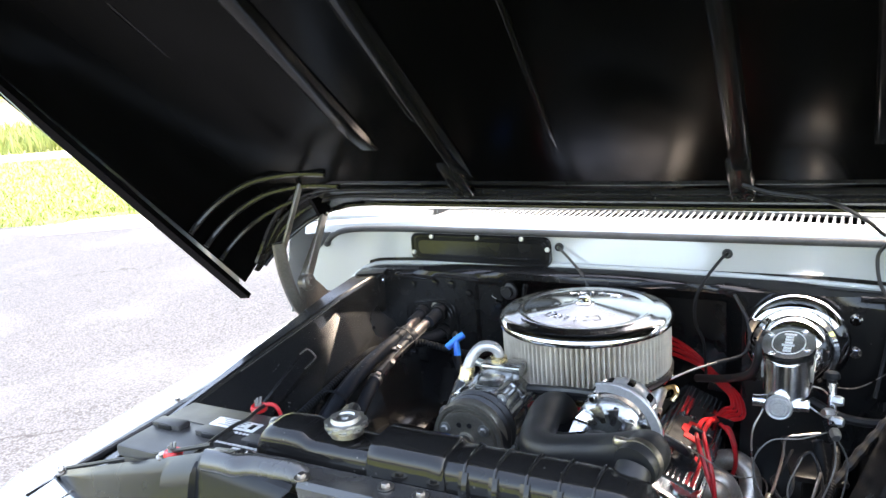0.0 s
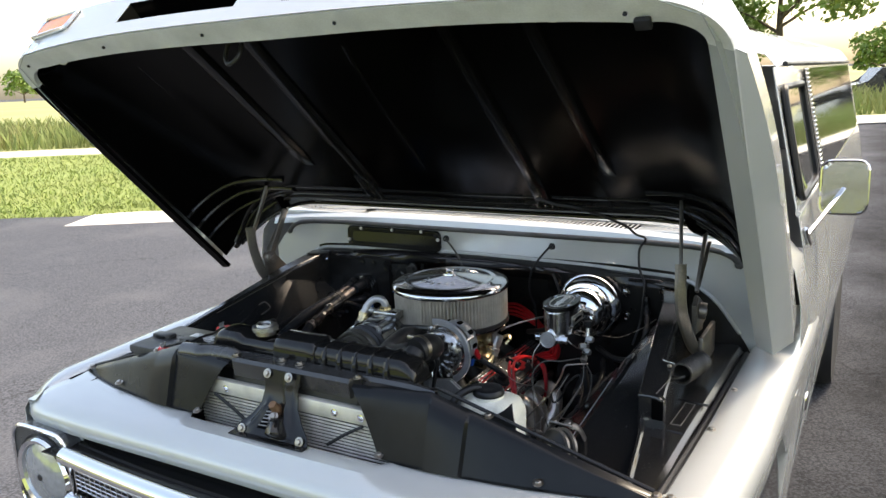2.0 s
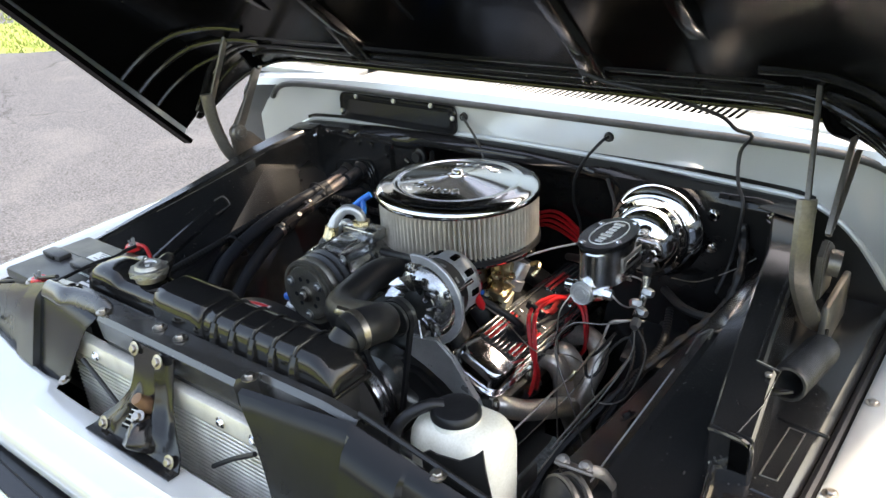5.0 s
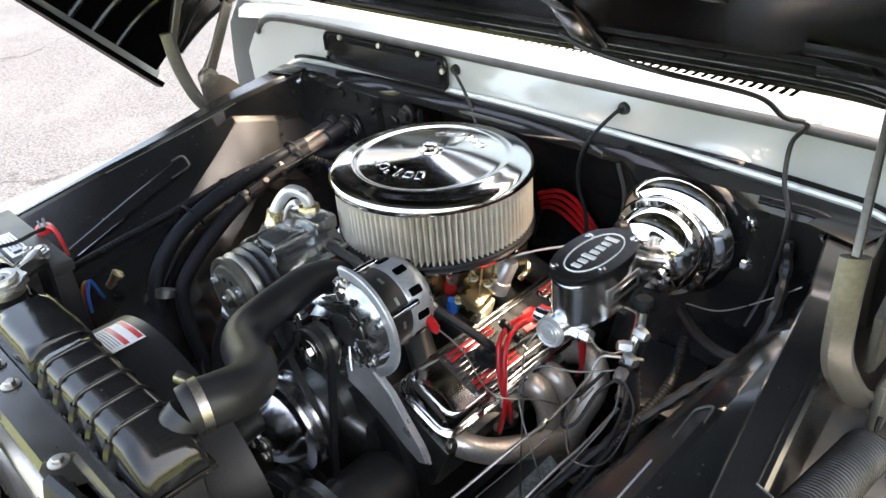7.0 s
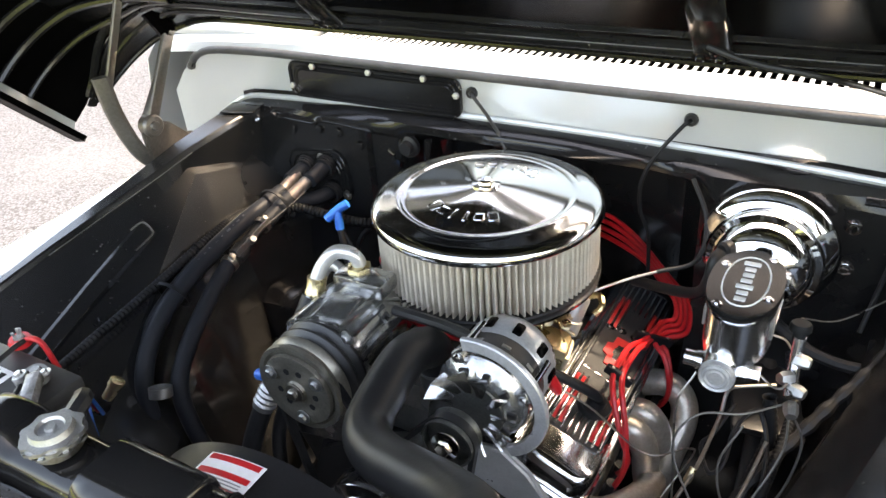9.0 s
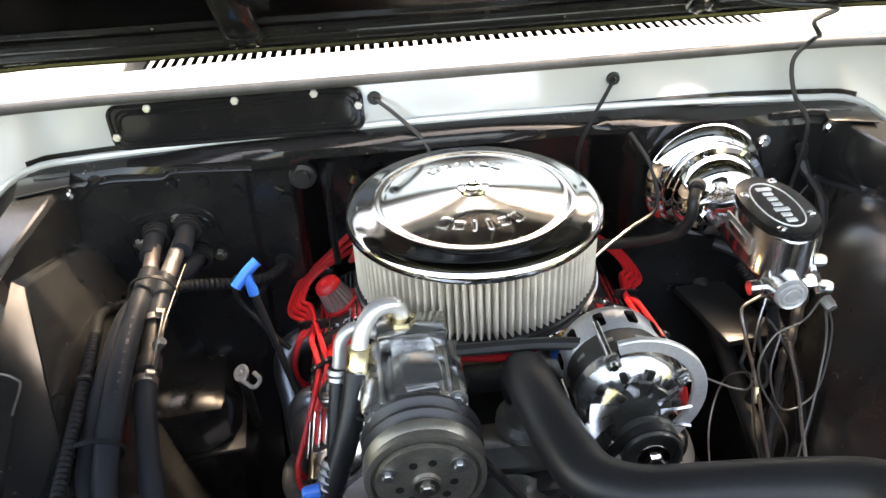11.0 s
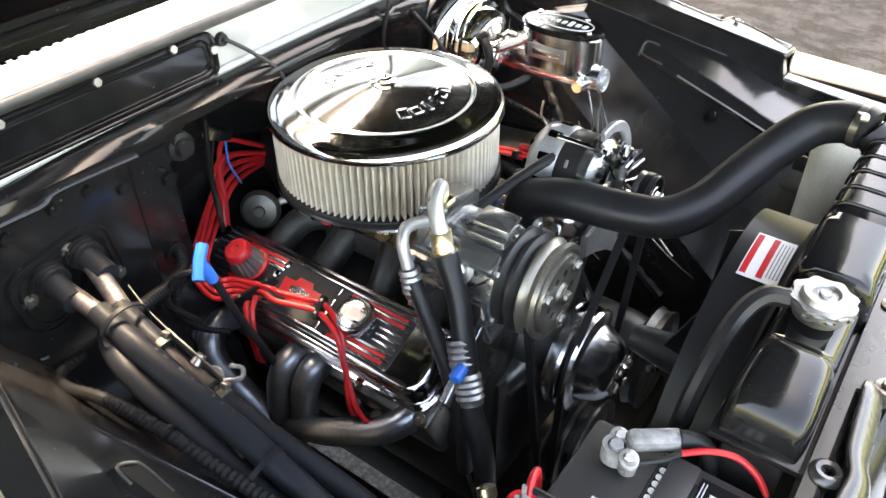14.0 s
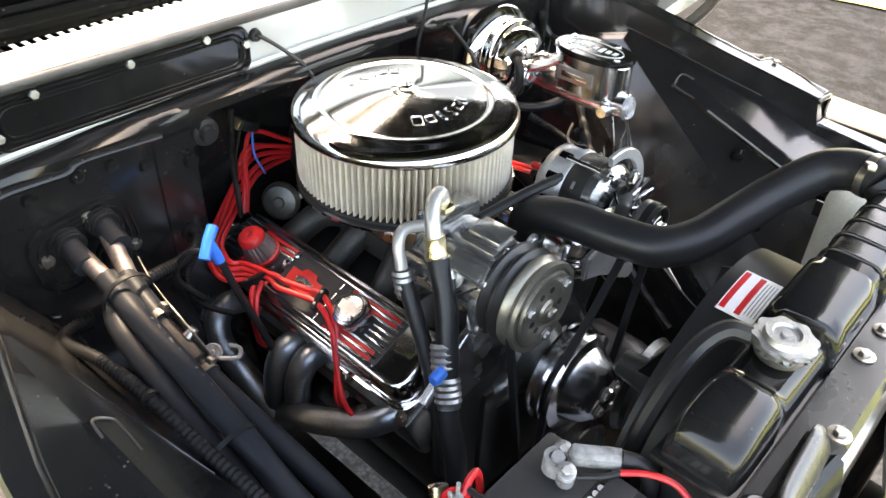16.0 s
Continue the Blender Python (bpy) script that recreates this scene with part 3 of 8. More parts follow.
# ---- truck body ----
# x across (driver's side positive), y towards the cab, z up
truck = thing("pickup_truck", (0, 1.2, 0), "silver-white vintage pickup truck with a black engine bay", "truck")


def edge_in(y):
    return along([(-0.72, 0.806), (-0.3, 0.822), (0.2, 0.834), (0.62, 0.85)], y)


def edge_out(y):
    return along([(-0.9, 0.80), (-0.86, 0.838), (-0.80, 0.88), (-0.76, 0.905), (-0.72, 0.926), (-0.3, 0.955), (0.2, 0.965), (0.62, 0.975)], y)


WHEEL_Y, WHEEL_Z, ARCH = -0.14, 0.36, 0.53


def fender(side):
    def f(y, k):
        i, o = edge_in(y), edge_out(y)
        zb = max(0.42, WHEEL_Z + math.sqrt(max(0, ARCH ** 2 - (y - WHEEL_Y) ** 2)))
        top = along([(-0.9, 1.0), (-0.7, 1.022), (0.6, 1.045)], y)
        sec = [(i + 0.004, top - 0.03), (i + 0.003, top - 0.004), (i + 0.008, top), (o - 0.06, top + 0.004), (o - 0.03, top - 0.004), (o - 0.008, top - 0.028),
               (o - 0.005, top - 0.065), (o - 0.016, max(zb + 0.006, 0.90)), (o - 0.026, max(zb + 0.004, 0.82)), (o - 0.040, max(zb + 0.002, 0.7)), (o - 0.065, zb)]
        x, z = sec[k]
        return Vector((side * x, y, z))
    ys = span(-0.86, 0.6, 46)
    return sheet(f, ys, range(11), 0.0016)


for side, nm in ((-1, "passenger"), (1, "driver")):
    fd = part("fender", fender(side), SILVER, truck, "silver-white painted front fender")
    for y in (-0.655, -0.353, -0.126):
        bolt(fd, (side * (edge_in(y) + 0.015), y, along([(-0.9, 1.0), (-0.7, 1.022), (0.6, 1.045)], y) + 0.001), (0, 0, 1), 0.0060, STEEL)
    # wheel
    w = part("wheel", lathe([(0, -0.1), (0.19, -0.1), (0.2, -0.06), (0.2, 0.08), (0, 0.06)], axis((side * 0.80, WHEEL_Y, WHEEL_Z), (side, 0, 0)), 36), ALLOY, truck)
    part("tyre", lathe([(0.2, -0.11), (0.3, -0.12), (0.35, -0.1), (0.36, -0.06), (0.36, 0.06), (0.35, 0.1), (0.3, 0.12), (0.2, 0.11), (0.2, -0.11)], axis((side * 0.80, WHEEL_Y, WHEEL_Z), (side, 0, 0)), 48), TYRE, w)


# front header panel: rolls from the filler panels down to the nose
def lip_y(x):
    return -0.775 + 0.11 * (abs(x) / 0.82) ** 3


def header(x, k):
    y0 = lip_y(x) + (0.035 if abs(x) > 0.275 else -0.018)
    end = max(0.0, (abs(x) - 0.82) / 0.08)
    front = -0.888 + 0.02 * (abs(x) / 0.9) ** 4 + 0.10 * max(0.0, (abs(x) - 0.76) / 0.14) ** 2
    sec = [(y0, 1.030), (y0 - 0.02, 1.033), (y0 - 0.045, 1.031), (front + 0.045, 1.023), (front + 0.018, 1.012), (front + 0.002, 0.996), (front - 0.002, 0.975), (front + 0.004, 0.958), (front + 0.03, 0.956)]
    y, z = sec[k]
    return Vector((x, y, z - 0.012 * (abs(x) / 0.9) ** 2 - 0.015 * end))


part("header_panel", sheet(header, span(-0.905, 0.905, 40), range(9), 0.0015), SILVER, truck, "silver-grey rolled front header panel")
# dark recess behind the header, with a painted lower tray
part("recess_panel", sheet(lambda x, k: Vector((x, (-0.85, -0.83, -0.86, -0.935)[k], (0.985, 0.95, 0.925, 0.922)[k])), span(-0.66, 0.66, 12), range(4), 0.002), BLACK, truck, "black recess behind the grille bar")

# grille: two chrome bars with mesh between
def bar_y(x):
    return 0.03 * (abs(x) / 0.62) ** 2


gr = part("grille_bar", tube([(x, -0.945 + bar_y(x), 0.918) for x in span(-0.600, 0.600, 8)], 0.021, 12, 3, flat=0.75), CHROME, truck, "bright chrome upper grille bar")
part("grille_bar", tube([(x, -0.955 + bar_y(x), 0.806) for x in span(-0.585, 0.585, 8)], 0.019, 12, 3, flat=0.75), CHROME, truck, "bright chrome lower grille bar")
part("grille_backing", sheet(lambda x, z: Vector((x, -0.90 + bar_y(x), z)), span(-0.60, 0.60, 8), [0.79, 0.93], 0.002), SATIN, truck)
bm = bmesh.new()
for k in range(54):
    x = -0.585 + 1.17 * k / 53
    box((x, -0.925 + bar_y(x), 0.862), (0.003, 0.012, 0.095), 0, bm=bm)
for k in range(8):
    tube([(x, -0.925 + bar_y(x), 0.820 + 0.012 * k) for x in span(-0.59, 0.59, 6)], 0.0022, 6, 2, bm)
part("grille_mesh", bm, ALLOY, truck, "silver grille mesh", kind="stuff")
def bezel_plate(side):
    """Rounded square plate with a round opening."""
    bm = bmesh.new()
    n = 48
    rows = []
    for y in (-0.900, -0.850):
        inner, outer = [], []
        for k in range(n):
            a = 2 * math.pi * k / n
            c, s = math.cos(a), math.sin(a)
            q = 1 / (abs(c / 0.116) ** 5 + abs(s / 0.124) ** 5) ** 0.2
            inner.append(bm.verts.new((side * 0.708 + 0.100 * c, y, 0.832 + 0.100 * s)))
            outer.append(bm.verts.new((side * 0.720 + q * c, y, 0.832 + q * s)))
        rows.append((inner, outer))
    for k in range(n):
        j = (k + 1) % n
        for inner, outer in rows:
            bm.faces.new((inner[k], inner[j], outer[j], outer[k]))
        for w in (0, 1):
            bm.faces.new((rows[0][w][k], rows[0][w][j], rows[1][w][j], rows[1][w][k]))
    return bm


for side in (-1, 1):
    hl = part("headlight_bezel", bezel_plate(side), BEZELGREY, truck, "dark grey headlight surround edged in chrome")
    M = axis((side * 0.708, -0.900, 0.832), (0, -1, 0)) @ Matrix.Diagonal((1.1, 1.1, 1.1, 1))
    part("trim_ring", lathe([(0.080, -0.005), (0.090, -0.005), (0.094, 0.008), (0.090, 0.016), (0.081, 0.012), (0.080, -0.005)], M, 40), CHROME, hl, "chrome headlight ring")
    part("dark_gap", lathe([(0.094, 0.001), (0.101, 0.002), (0.101, 0.0)], M, 40), RUBBER, hl)
    part("reflector", lathe([(0.080, 0.002), (0.070, -0.012), (0.05, -0.024), (0.025, -0.031), (0.012, -0.032), (0.012, -0.018), (0, -0.016)], M, 40), CHROME, hl, "silvered headlight bowl")
    part("lens", lathe([(0, 0.020), (0.03, 0.019), (0.06, 0.014), (0.081, 0.004), (0.081, 0.002), (0.06, 0.011), (0.03, 0.016), (0, 0.017)], M, 40), LAMPGLASS, hl, "clear domed headlight lens")
    part("bulb_shield", lathe([(0, 0.023), (0.007, 0.022), (0.009, 0.019), (0.009, 0.012)], M, 16), SATIN, hl)
    edge = []
    for k in range(33):
        a = 2 * math.pi * k / 32
        q = 1 / (abs(math.cos(a) / 0.116) ** 5 + abs(math.sin(a) / 0.124) ** 5) ** 0.2
        edge.append((side * 0.720 + q * math.cos(a), -0.902, 0.832 + q * math.sin(a)))
    part("bezel_trim", tube(edge, 0.0055, 8, 2), CHROME, hl, "chrome edge of the headlight surround")
    part("fender_nose", sheet(lambda t, k, s=side: Vector((s * (0.60 + 0.235 * t), (-0.866, -0.858, -0.842)[k] + 0.06 * t ** 4, (0.975, 0.94, 0.72)[k])), span(0, 1, 8), range(3), 0.002), SILVER, truck)


def bumper(x, k):
    y = -1.0 + 0.10 * (abs(x) / 0.9) ** 3
    sec = [(0.05, 0.655), (0.01, 0.67), (-0.012, 0.655), (-0.018, 0.60), (-0.012, 0.53), (0.02, 0.51), (0.05, 0.52)]
    return Vector((x, y + sec[k][0], sec[k][1]))


part("bumper", sheet(bumper, span(-0.87, 0.87, 30), range(7), 0.003), CHROME, truck, "chrome front bumper")
part("valance", sheet(lambda x, k: Vector((x, (-0.90, -0.89, -0.87)[k], (0.80, 0.72, 0.5)[k])), span(-0.8, 0.8, 10), range(3), 0.002), SILVER, truck)

# cab
def cab_side(side):
    def f(y, k):
        sec = [(0.908, 0.42), (0.934, 0.62), (0.955, 0.85), (0.969, 0.965), (0.966, 1.012), (0.958, 1.050), (0.945, 1.19), (0.912, 1.375)]
        x, z = sec[k]
        return Vector((side * x, y + (max(0.0, 0.604 - y) if k < 5 else 0.0), z))
    return sheet(f, [0.405, 0.61, 0.9, 1.095], range(8), 0.002)


for side in (-1, 1):
    dr = part("door", cab_side(side), SILVER, truck, "silver-white cab door")
    part("cowl_side", sheet(lambda y, k: Vector((side * (0.955, 0.95, 0.93, 0.86)[k], y, (1.046, 1.16, 1.26, 1.335)[k])), [0.2, 0.3, 0.4], range(4), 0.002), SILVER, truck)

    def glass_at(y, t, s=side):
        return Vector((s * (0.945 - 0.12 * t), y, 1.19 + 0.60 * t))

    def leaning(y, t, out=0.0, s=side):
        return Matrix.Translation(glass_at(y, t) + Vector((s * out, 0, 0))) @ Matrix(((0, -0.196 * s, s, 0), (1, 0, 0, 0), (0, 0.98, 0.2, 0), (0, 0, 0, 1)))
    # window frame in paint, rubber and glass
    upper = part("door_frame", sheet(lambda y, t, s=side: glass_at(y, t), [0.42, 0.7, 1.095], [0.31, 0.65, 0.985], 0.004), SILVER, dr)
    hole = rounded(0.50, 0.325, 0.03, cx=0.25, cy=0.1625)
    part("side_window", prism(hole, 0.003, leaning(0.46, 0.36, 0.006)), GLASS, dr, "dark tinted side window")
    part("window_seal", tube([leaning(0.46, 0.36, 0.012) @ Vector((x, y, 0)) for x, y in hole] + [leaning(0.46, 0.36, 0.012) @ Vector((*hole[0], 0))], 0.010, 8, 1), RUBBER, dr, "black window rubber")
    part("vent_bar", tube([glass_at(0.62, 0.37), glass_at(0.66, 0.88)], 0.008, 8, 1), CHROME, dr, "chrome vent window bar")
    part("vent_pane", prism([(0, 0), (0.13, 0), (0.18, 0.30), (0.03, 0.30)], 0.004, leaning(0.475, 0.385, 0.012)), GLASS, dr)
    part("rear_body_side", sheet(lambda y, k: Vector((side * (0.915, 0.938, 0.970, 0.960, 0.945, 0.912)[k], y, (0.45, 0.65, 0.98, 1.05, 1.19, 1.375)[k])), [1.10, 2.4, 3.2, 4.2], range(6), 0.002), SILVER, truck)
    part("rear_side_frame", sheet(lambda y, t: glass_at(y, t), [1.10, 2.4, 4.2], [0.31, 0.985], 0.004), SILVER, truck)
    part("rear_glass", prism(rounded(2.62, 0.40, 0.02, cx=1.31, cy=0.20), 0.004, leaning(1.25, 0.315, 0.006)), GLASS, truck, "long dark tinted rear side glass")
    ls = part("louvre_strip", prism([(0, 0), (0.10, 0), (0.10, 0.40), (0, 0.40)], 0.003, leaning(1.125, 0.315, 0.006)), RUBBER, truck, "chrome louvre strip behind the door")
    for k in range(26):
        part("louvre", box(glass_at(1.175, 0.325 + 0.0255 * k) + Vector((side * 0.012, 0, 0)), (0.012, 0.085, 0.008), 0.002), CHROME, ls)
    part("belt_rail", tube([glass_at(0.42, 0.30), glass_at(2.2, 0.30), glass_at(4.2, 0.30)], 0.008, 8, 2), SILVER, truck)
    part("drip_rail", tube([glass_at(0.68, 1.0), glass_at(2.2, 1.0), glass_at(4.2, 1.0)], 0.008, 8, 2), RUBBER, truck)
    part("wheel", lathe([(0, -0.1), (0.2, -0.1), (0.35, -0.11), (0.36, -0.06), (0.36, 0.06), (0.35, 0.11), (0.2, 0.1), (0, 0.1)], axis((side * 0.82, 2.75, 0.36), (side, 0, 0)), 40), TYRE, truck)


def roof(y, k):
    x = (-0.83, -0.815, -0.77, -0.62, -0.3, 0, 0.3, 0.62, 0.77, 0.815, 0.83)[k]
    z = (1.785, 1.815, 1.870, 1.925, 1.955, 1.962, 1.955, 1.925, 1.870, 1.815, 1.785)[k]
    e = max(0, (0.86 - y) / 0.2)
    return Vector((x, y, z - (0.045 + 0.35 * max(0.0, z - 1.86)) * e * e))


part("roof", sheet(roof, [0.66, 0.70, 0.76, 0.86, 1.3, 2.0, 3.0, 4.1, 4.2], range(11), 0.003), SILVER, truck, "white cab roof")
part("windshield", sheet(lambda x, t: Vector((x * (1 - 0.15 * t), 0.36 + 0.30 * t + 0.08 * (x / 0.9) ** 2, 1.345 + 0.45 * t)), span(-0.88, 0.88, 14), span(0, 1, 4), 0.005), GLASS, truck, "dark windshield behind the cowl")
part("tail_panel", box((0, 4.22, 0.82), (1.84, 0.04, 0.74), 0.02), SILVER, truck)
part("tail_panel", box((0, 4.22, 1.49), (1.60, 0.03, 0.60), 0.02), SILVER, truck)
# outside mirror
mi = part("mirror", prism(rounded(0.13, 0.165, 0.03), 0.03, axis((1.005, 0.80, 1.40), (0.15, -1, 0.05)), 0.01), DARKCHROME, truck, "silver-backed outside mirror with a chrome rim")
part("mirror_rim", tube([(1.005 + x * 0.99, 0.775 + 0.15 * x, 1.40 + z) for x, z in rounded(0.135, 0.17, 0.03, 3)] + [(1.005 + 0.0675, 0.785, 1.455)], 0.005, 6, 1), CHROME, mi)
part("mirror_arm", tube([(0.930, 0.47, 1.30), (0.967, 0.62, 1.347), (1.005, 0.768, 1.395)], 0.0075, 10, 4), CHROME, mi, "chrome mirror arm")
part("arm_base", tube([(0.928, 0.44, 1.325), (0.932, 0.47, 1.295), (0.938, 0.50, 1.270)], 0.007, 8, 3), CHROME, mi)
part("badge", box((0.968, 0.30, 0.86), (0.008, 0.05, 0.04), 0.003), CHROME, truck, "small chrome fender badge")

# ---- cowl and firewall ----
def cowl_low(x):
    a = abs(x)
    return 1.232 - 0.018 * (a / 0.6) ** 2 if a < 0.6 else 1.214 - 0.19 * (max(0, a - 0.6) / 0.225) ** 2.2


cw = part("cowl_panel", sheet(lambda x, t: Vector((x, 0.203 - 0.004 * t, cowl_low(x) + (along([(0, 1.318), (0.66, 1.312), (0.8, 1.27), (0.9, 1.15)], abs(x)) - cowl_low(x)) * t)), span(-0.86, 0.86, 44), span(0, 1, 3), 0.002), SILVER, truck, "silver cowl face with a rubber seal along its top")
part("cowl_lip", tube([(x, 0.198, cowl_low(x)) for x in span(-0.8, 0.8, 30)], 0.006, 8, 2), SILVER, truck)
part("cowl_seal", tube([(-0.80, 0.20, 1.255), (-0.765, 0.196, 1.287), (-0.70, 0.192, 1.303)] + [(x, 0.19, 1.309) for x in span(-0.55, 0.55, 8)] + [(0.70, 0.192, 1.303), (0.765, 0.196, 1.287), (0.80, 0.2, 1.255)], 0.0085, 10, 4), SEALRUBBER, truck, "black rubber hood seal")
part("cowl_top", sheet(lambda x, k: Vector((x, (0.188, 0.194, 0.212)[k], (1.316, 1.335, 1.346)[k] - 0.03 * (abs(x) / 0.86) ** 3)), span(-0.86, 0.86, 24), range(3), 0.002), SILVER, truck, "silver-white cowl top")
part("cowl_top_rear", sheet(lambda x, k: Vector((x, (0.288, 0.33, 0.41)[k], (1.350, 1.354, 1.357)[k] - 0.03 * (abs(x) / 0.86) ** 3)), span(-0.86, 0.86, 24), range(3), 0.002), SILVER, truck)
for side in (-1, 1):
    part("cowl_top_end", box((side * 0.68, 0.250, 1.330), (0.36, 0.078, 0.02), 0.004), SILVER, truck)
# near-black tub added below the slats, so that their gaps look shaded
part("plenum", box((0.03, 0.250, 1.272), (0.98, 0.072, 0.03), 0.002), HOOD_AND_SHADE_BLACK, truck)
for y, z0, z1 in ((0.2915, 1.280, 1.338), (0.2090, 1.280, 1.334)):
    part("plenum_wall", box((0.03, y, (z0 + z1) / 2), (0.98, 0.004, z1 - z0), 0.001), HOOD_AND_SHADE_BLACK, truck)
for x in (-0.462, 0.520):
    part("plenum_end", box((x, 0.250, 1.308), (0.006, 0.080, 0.052), 0.001), HOOD_AND_SHADE_BLACK, truck)
me = mesh_of("cowl_slat", box((0, 0, 0), (0.0062, 0.080, 0.0035), 0.001, segments=1), SILVER)
for k in range(66):
    x = -0.45 + 0.955 * k / 65
    ob = new("cowl_slat", me)
    ob.parent = truck
    ob.location = Vector((x, 0.250, 1.344 - 0.03 * (abs(x) / 0.86) ** 3)) - truck.location
for x, z in ((-0.79, 1.262), (0.79, 1.262)):
    bolt(truck, (x, 0.196, z), (0, -1, 0.2), 0.006, SATIN)

# firewall with pressed beads
def firewall(x, z):
    y = 0.165
    if z < 0.95:
        y -= 0.12 * min(1, (0.95 - z) / 0.25)
    wide = 0.268 - 0.1 * max(0.0, z - 1.1) if x < 0 else 0.285
    if abs(x) < wide and z < 1.2:
        y += 0.10 * min(1, (wide - abs(x)) / 0.04) * min(1, (1.2 - z) / 0.05)
    if -0.337 < x < -0.262 and z < 1.19:
        y += 0.010 * min(1, (x + 0.337) / 0.008)
    if 0.22 < x < 0.56 and 1.02 < z < 1.21:
        y -= 0.006
    return y + 0.035 * max(0.0, min(1.0, (z - cowl_low(x) + 0.016) / 0.012))


xs = sorted(set(span(-0.66, 0.66, 44) + [-0.337, -0.329, -0.268, -0.258, -0.228, 0.286, 0.235]))
fw = part("firewall", sheet(lambda x, t: (lambda z: Vector((x, firewall(x, z), z)))(min(t, cowl_low(x) + 0.014 - 0.9 * (1.236 - t))) if t > 1.2 else Vector((x, firewall(x, min(t, cowl_low(x) - 0.03)), min(t, cowl_low(x) - 0.03))), xs, [0.5, 0.7, 0.82, 0.95, 1.0, 1.02, 1.06, 1.1, 1.15, 1.18, 1.19, 1.2, 1.206, 1.213, 1.217, 1.226, 1.236], 0.002), BLACK, truck, "gloss black painted firewall")
for pts in ([(-0.585, 0.163, 1.165), (-0.56, 0.163, 1.186), (-0.532, 0.163, 1.193), (-0.49, 0.163, 1.192), (-0.455, 0.163, 1.191), (-0.436, 0.163, 1.199), (-0.38, 0.163, 1.197), (-0.319, 0.163, 1.193)],
            [(-0.603, 0.163, 1.14), (-0.605, 0.163, 1.08), (-0.59, 0.163, 1.035), (-0.56, 0.163, 1.005), (-0.52, 0.163, 0.985)],
            [(0.50, 0.16, 1.205), (0.60, 0.16, 1.20), (0.61, 0.16, 1.14)], [(-0.20, 0.168, 1.19), (-0.21, 0.168, 1.10), (-0.21, 0.168, 1.0)]):
    part("pressed_bead", tube(pts, 0.007, 8, 5, flat=0.6), BLACK, fw)
for x, z in ((-0.444, 1.178), (-0.396, 1.177), (-0.509, 1.171), (-0.555, 1.190), (-0.350, 1.157)):
    part("plug", lathe([(0, 0.008), (0.008, 0.007), (0.011, 0), (0.011, -0.004)], axis((x, 0.164, z), (0, -1, 0)), 18), BLACK, fw)
part("plug", lathe([(0, 0.008), (0.010, 0.007), (0.013, 0), (0.013, -0.004)], axis((-0.276, 0.173, 1.130), (0, -1, 0)), 18), BLACK, fw)
part("pressed_bead", tube([(-0.292, 0.172, 1.153), (-0.280, 0.172, 1.145)], 0.005, 8, 1), BLACK, fw)
part("grommet", lathe([(0, 0.016), (0.012, 0.016), (0.014, 0.006), (0.021, 0.004), (0.022, -0.004)], axis((-0.246, 0.172, 1.167), (0, -1, 0)), 22), RUBBER, fw, "black rubber firewall plug")
for x, z in ((0.601, 1.179), (-0.60, 1.179), (0.493, 1.163), (0.494, 1.096)):
    bolt(fw, (x, 0.158, z), (0, -1, 0), 0.0068, CHROME)
# blanking plate in the cowl
PL = Matrix(((1, 0, 0, 0), (0, 0, -1, 0.196), (-0.0, 1, 0, 0), (0, 0, 0, 1)))
vp = part("vent_plate", prism(rounded(0.378, 0.070, 0.016, 5, -0.330, 1.263), 0.005, PL, 0.001), BLACK, truck, "black cover plate screwed to the cowl")
for w, h, r, dy in ((0.374, 0.066, 0.0034, 0.190), (0.356, 0.050, 0.0022, 0.190), (0.346, 0.040, 0.0018, 0.190)):
    o = rounded(w, h, 0.016, 5, -0.330, 1.263)
    part("plate_bead", tube([(x, dy, z) for x, z in o] + [(o[0][0], dy, o[0][1])], r, 6, 1), BLACK, vp)
for x, z in ((-0.457, 1.292), (-0.329, 1.293), (-0.212, 1.294), (-0.148, 1.270), (-0.511, 1.250)):
    bolt(vp, (x, 0.189, z), (0, -1, 0.1), 0.0062, CAST, False)
for x in (-0.123, 0.249):
    part("cable_grommet", lathe([(0.004, 0.006), (0.009, 0.006), (0.011, 0), (0.011, -0.003)], axis((x, 0.198, 1.275), (0, -1, 0)), 16), RUBBER, cw)

for side in (-1, 1):
    part("wheelhouse_panel", sheet(lambda x, z, s=side: Vector((s * x, 0.232 + 0.02 * (x - 0.56), z)), span(0.56, 0.86, 6), [0.95, 1.05, 1.12, 1.22], 0.002), SATIN, truck, "black panel behind the cowl arch")

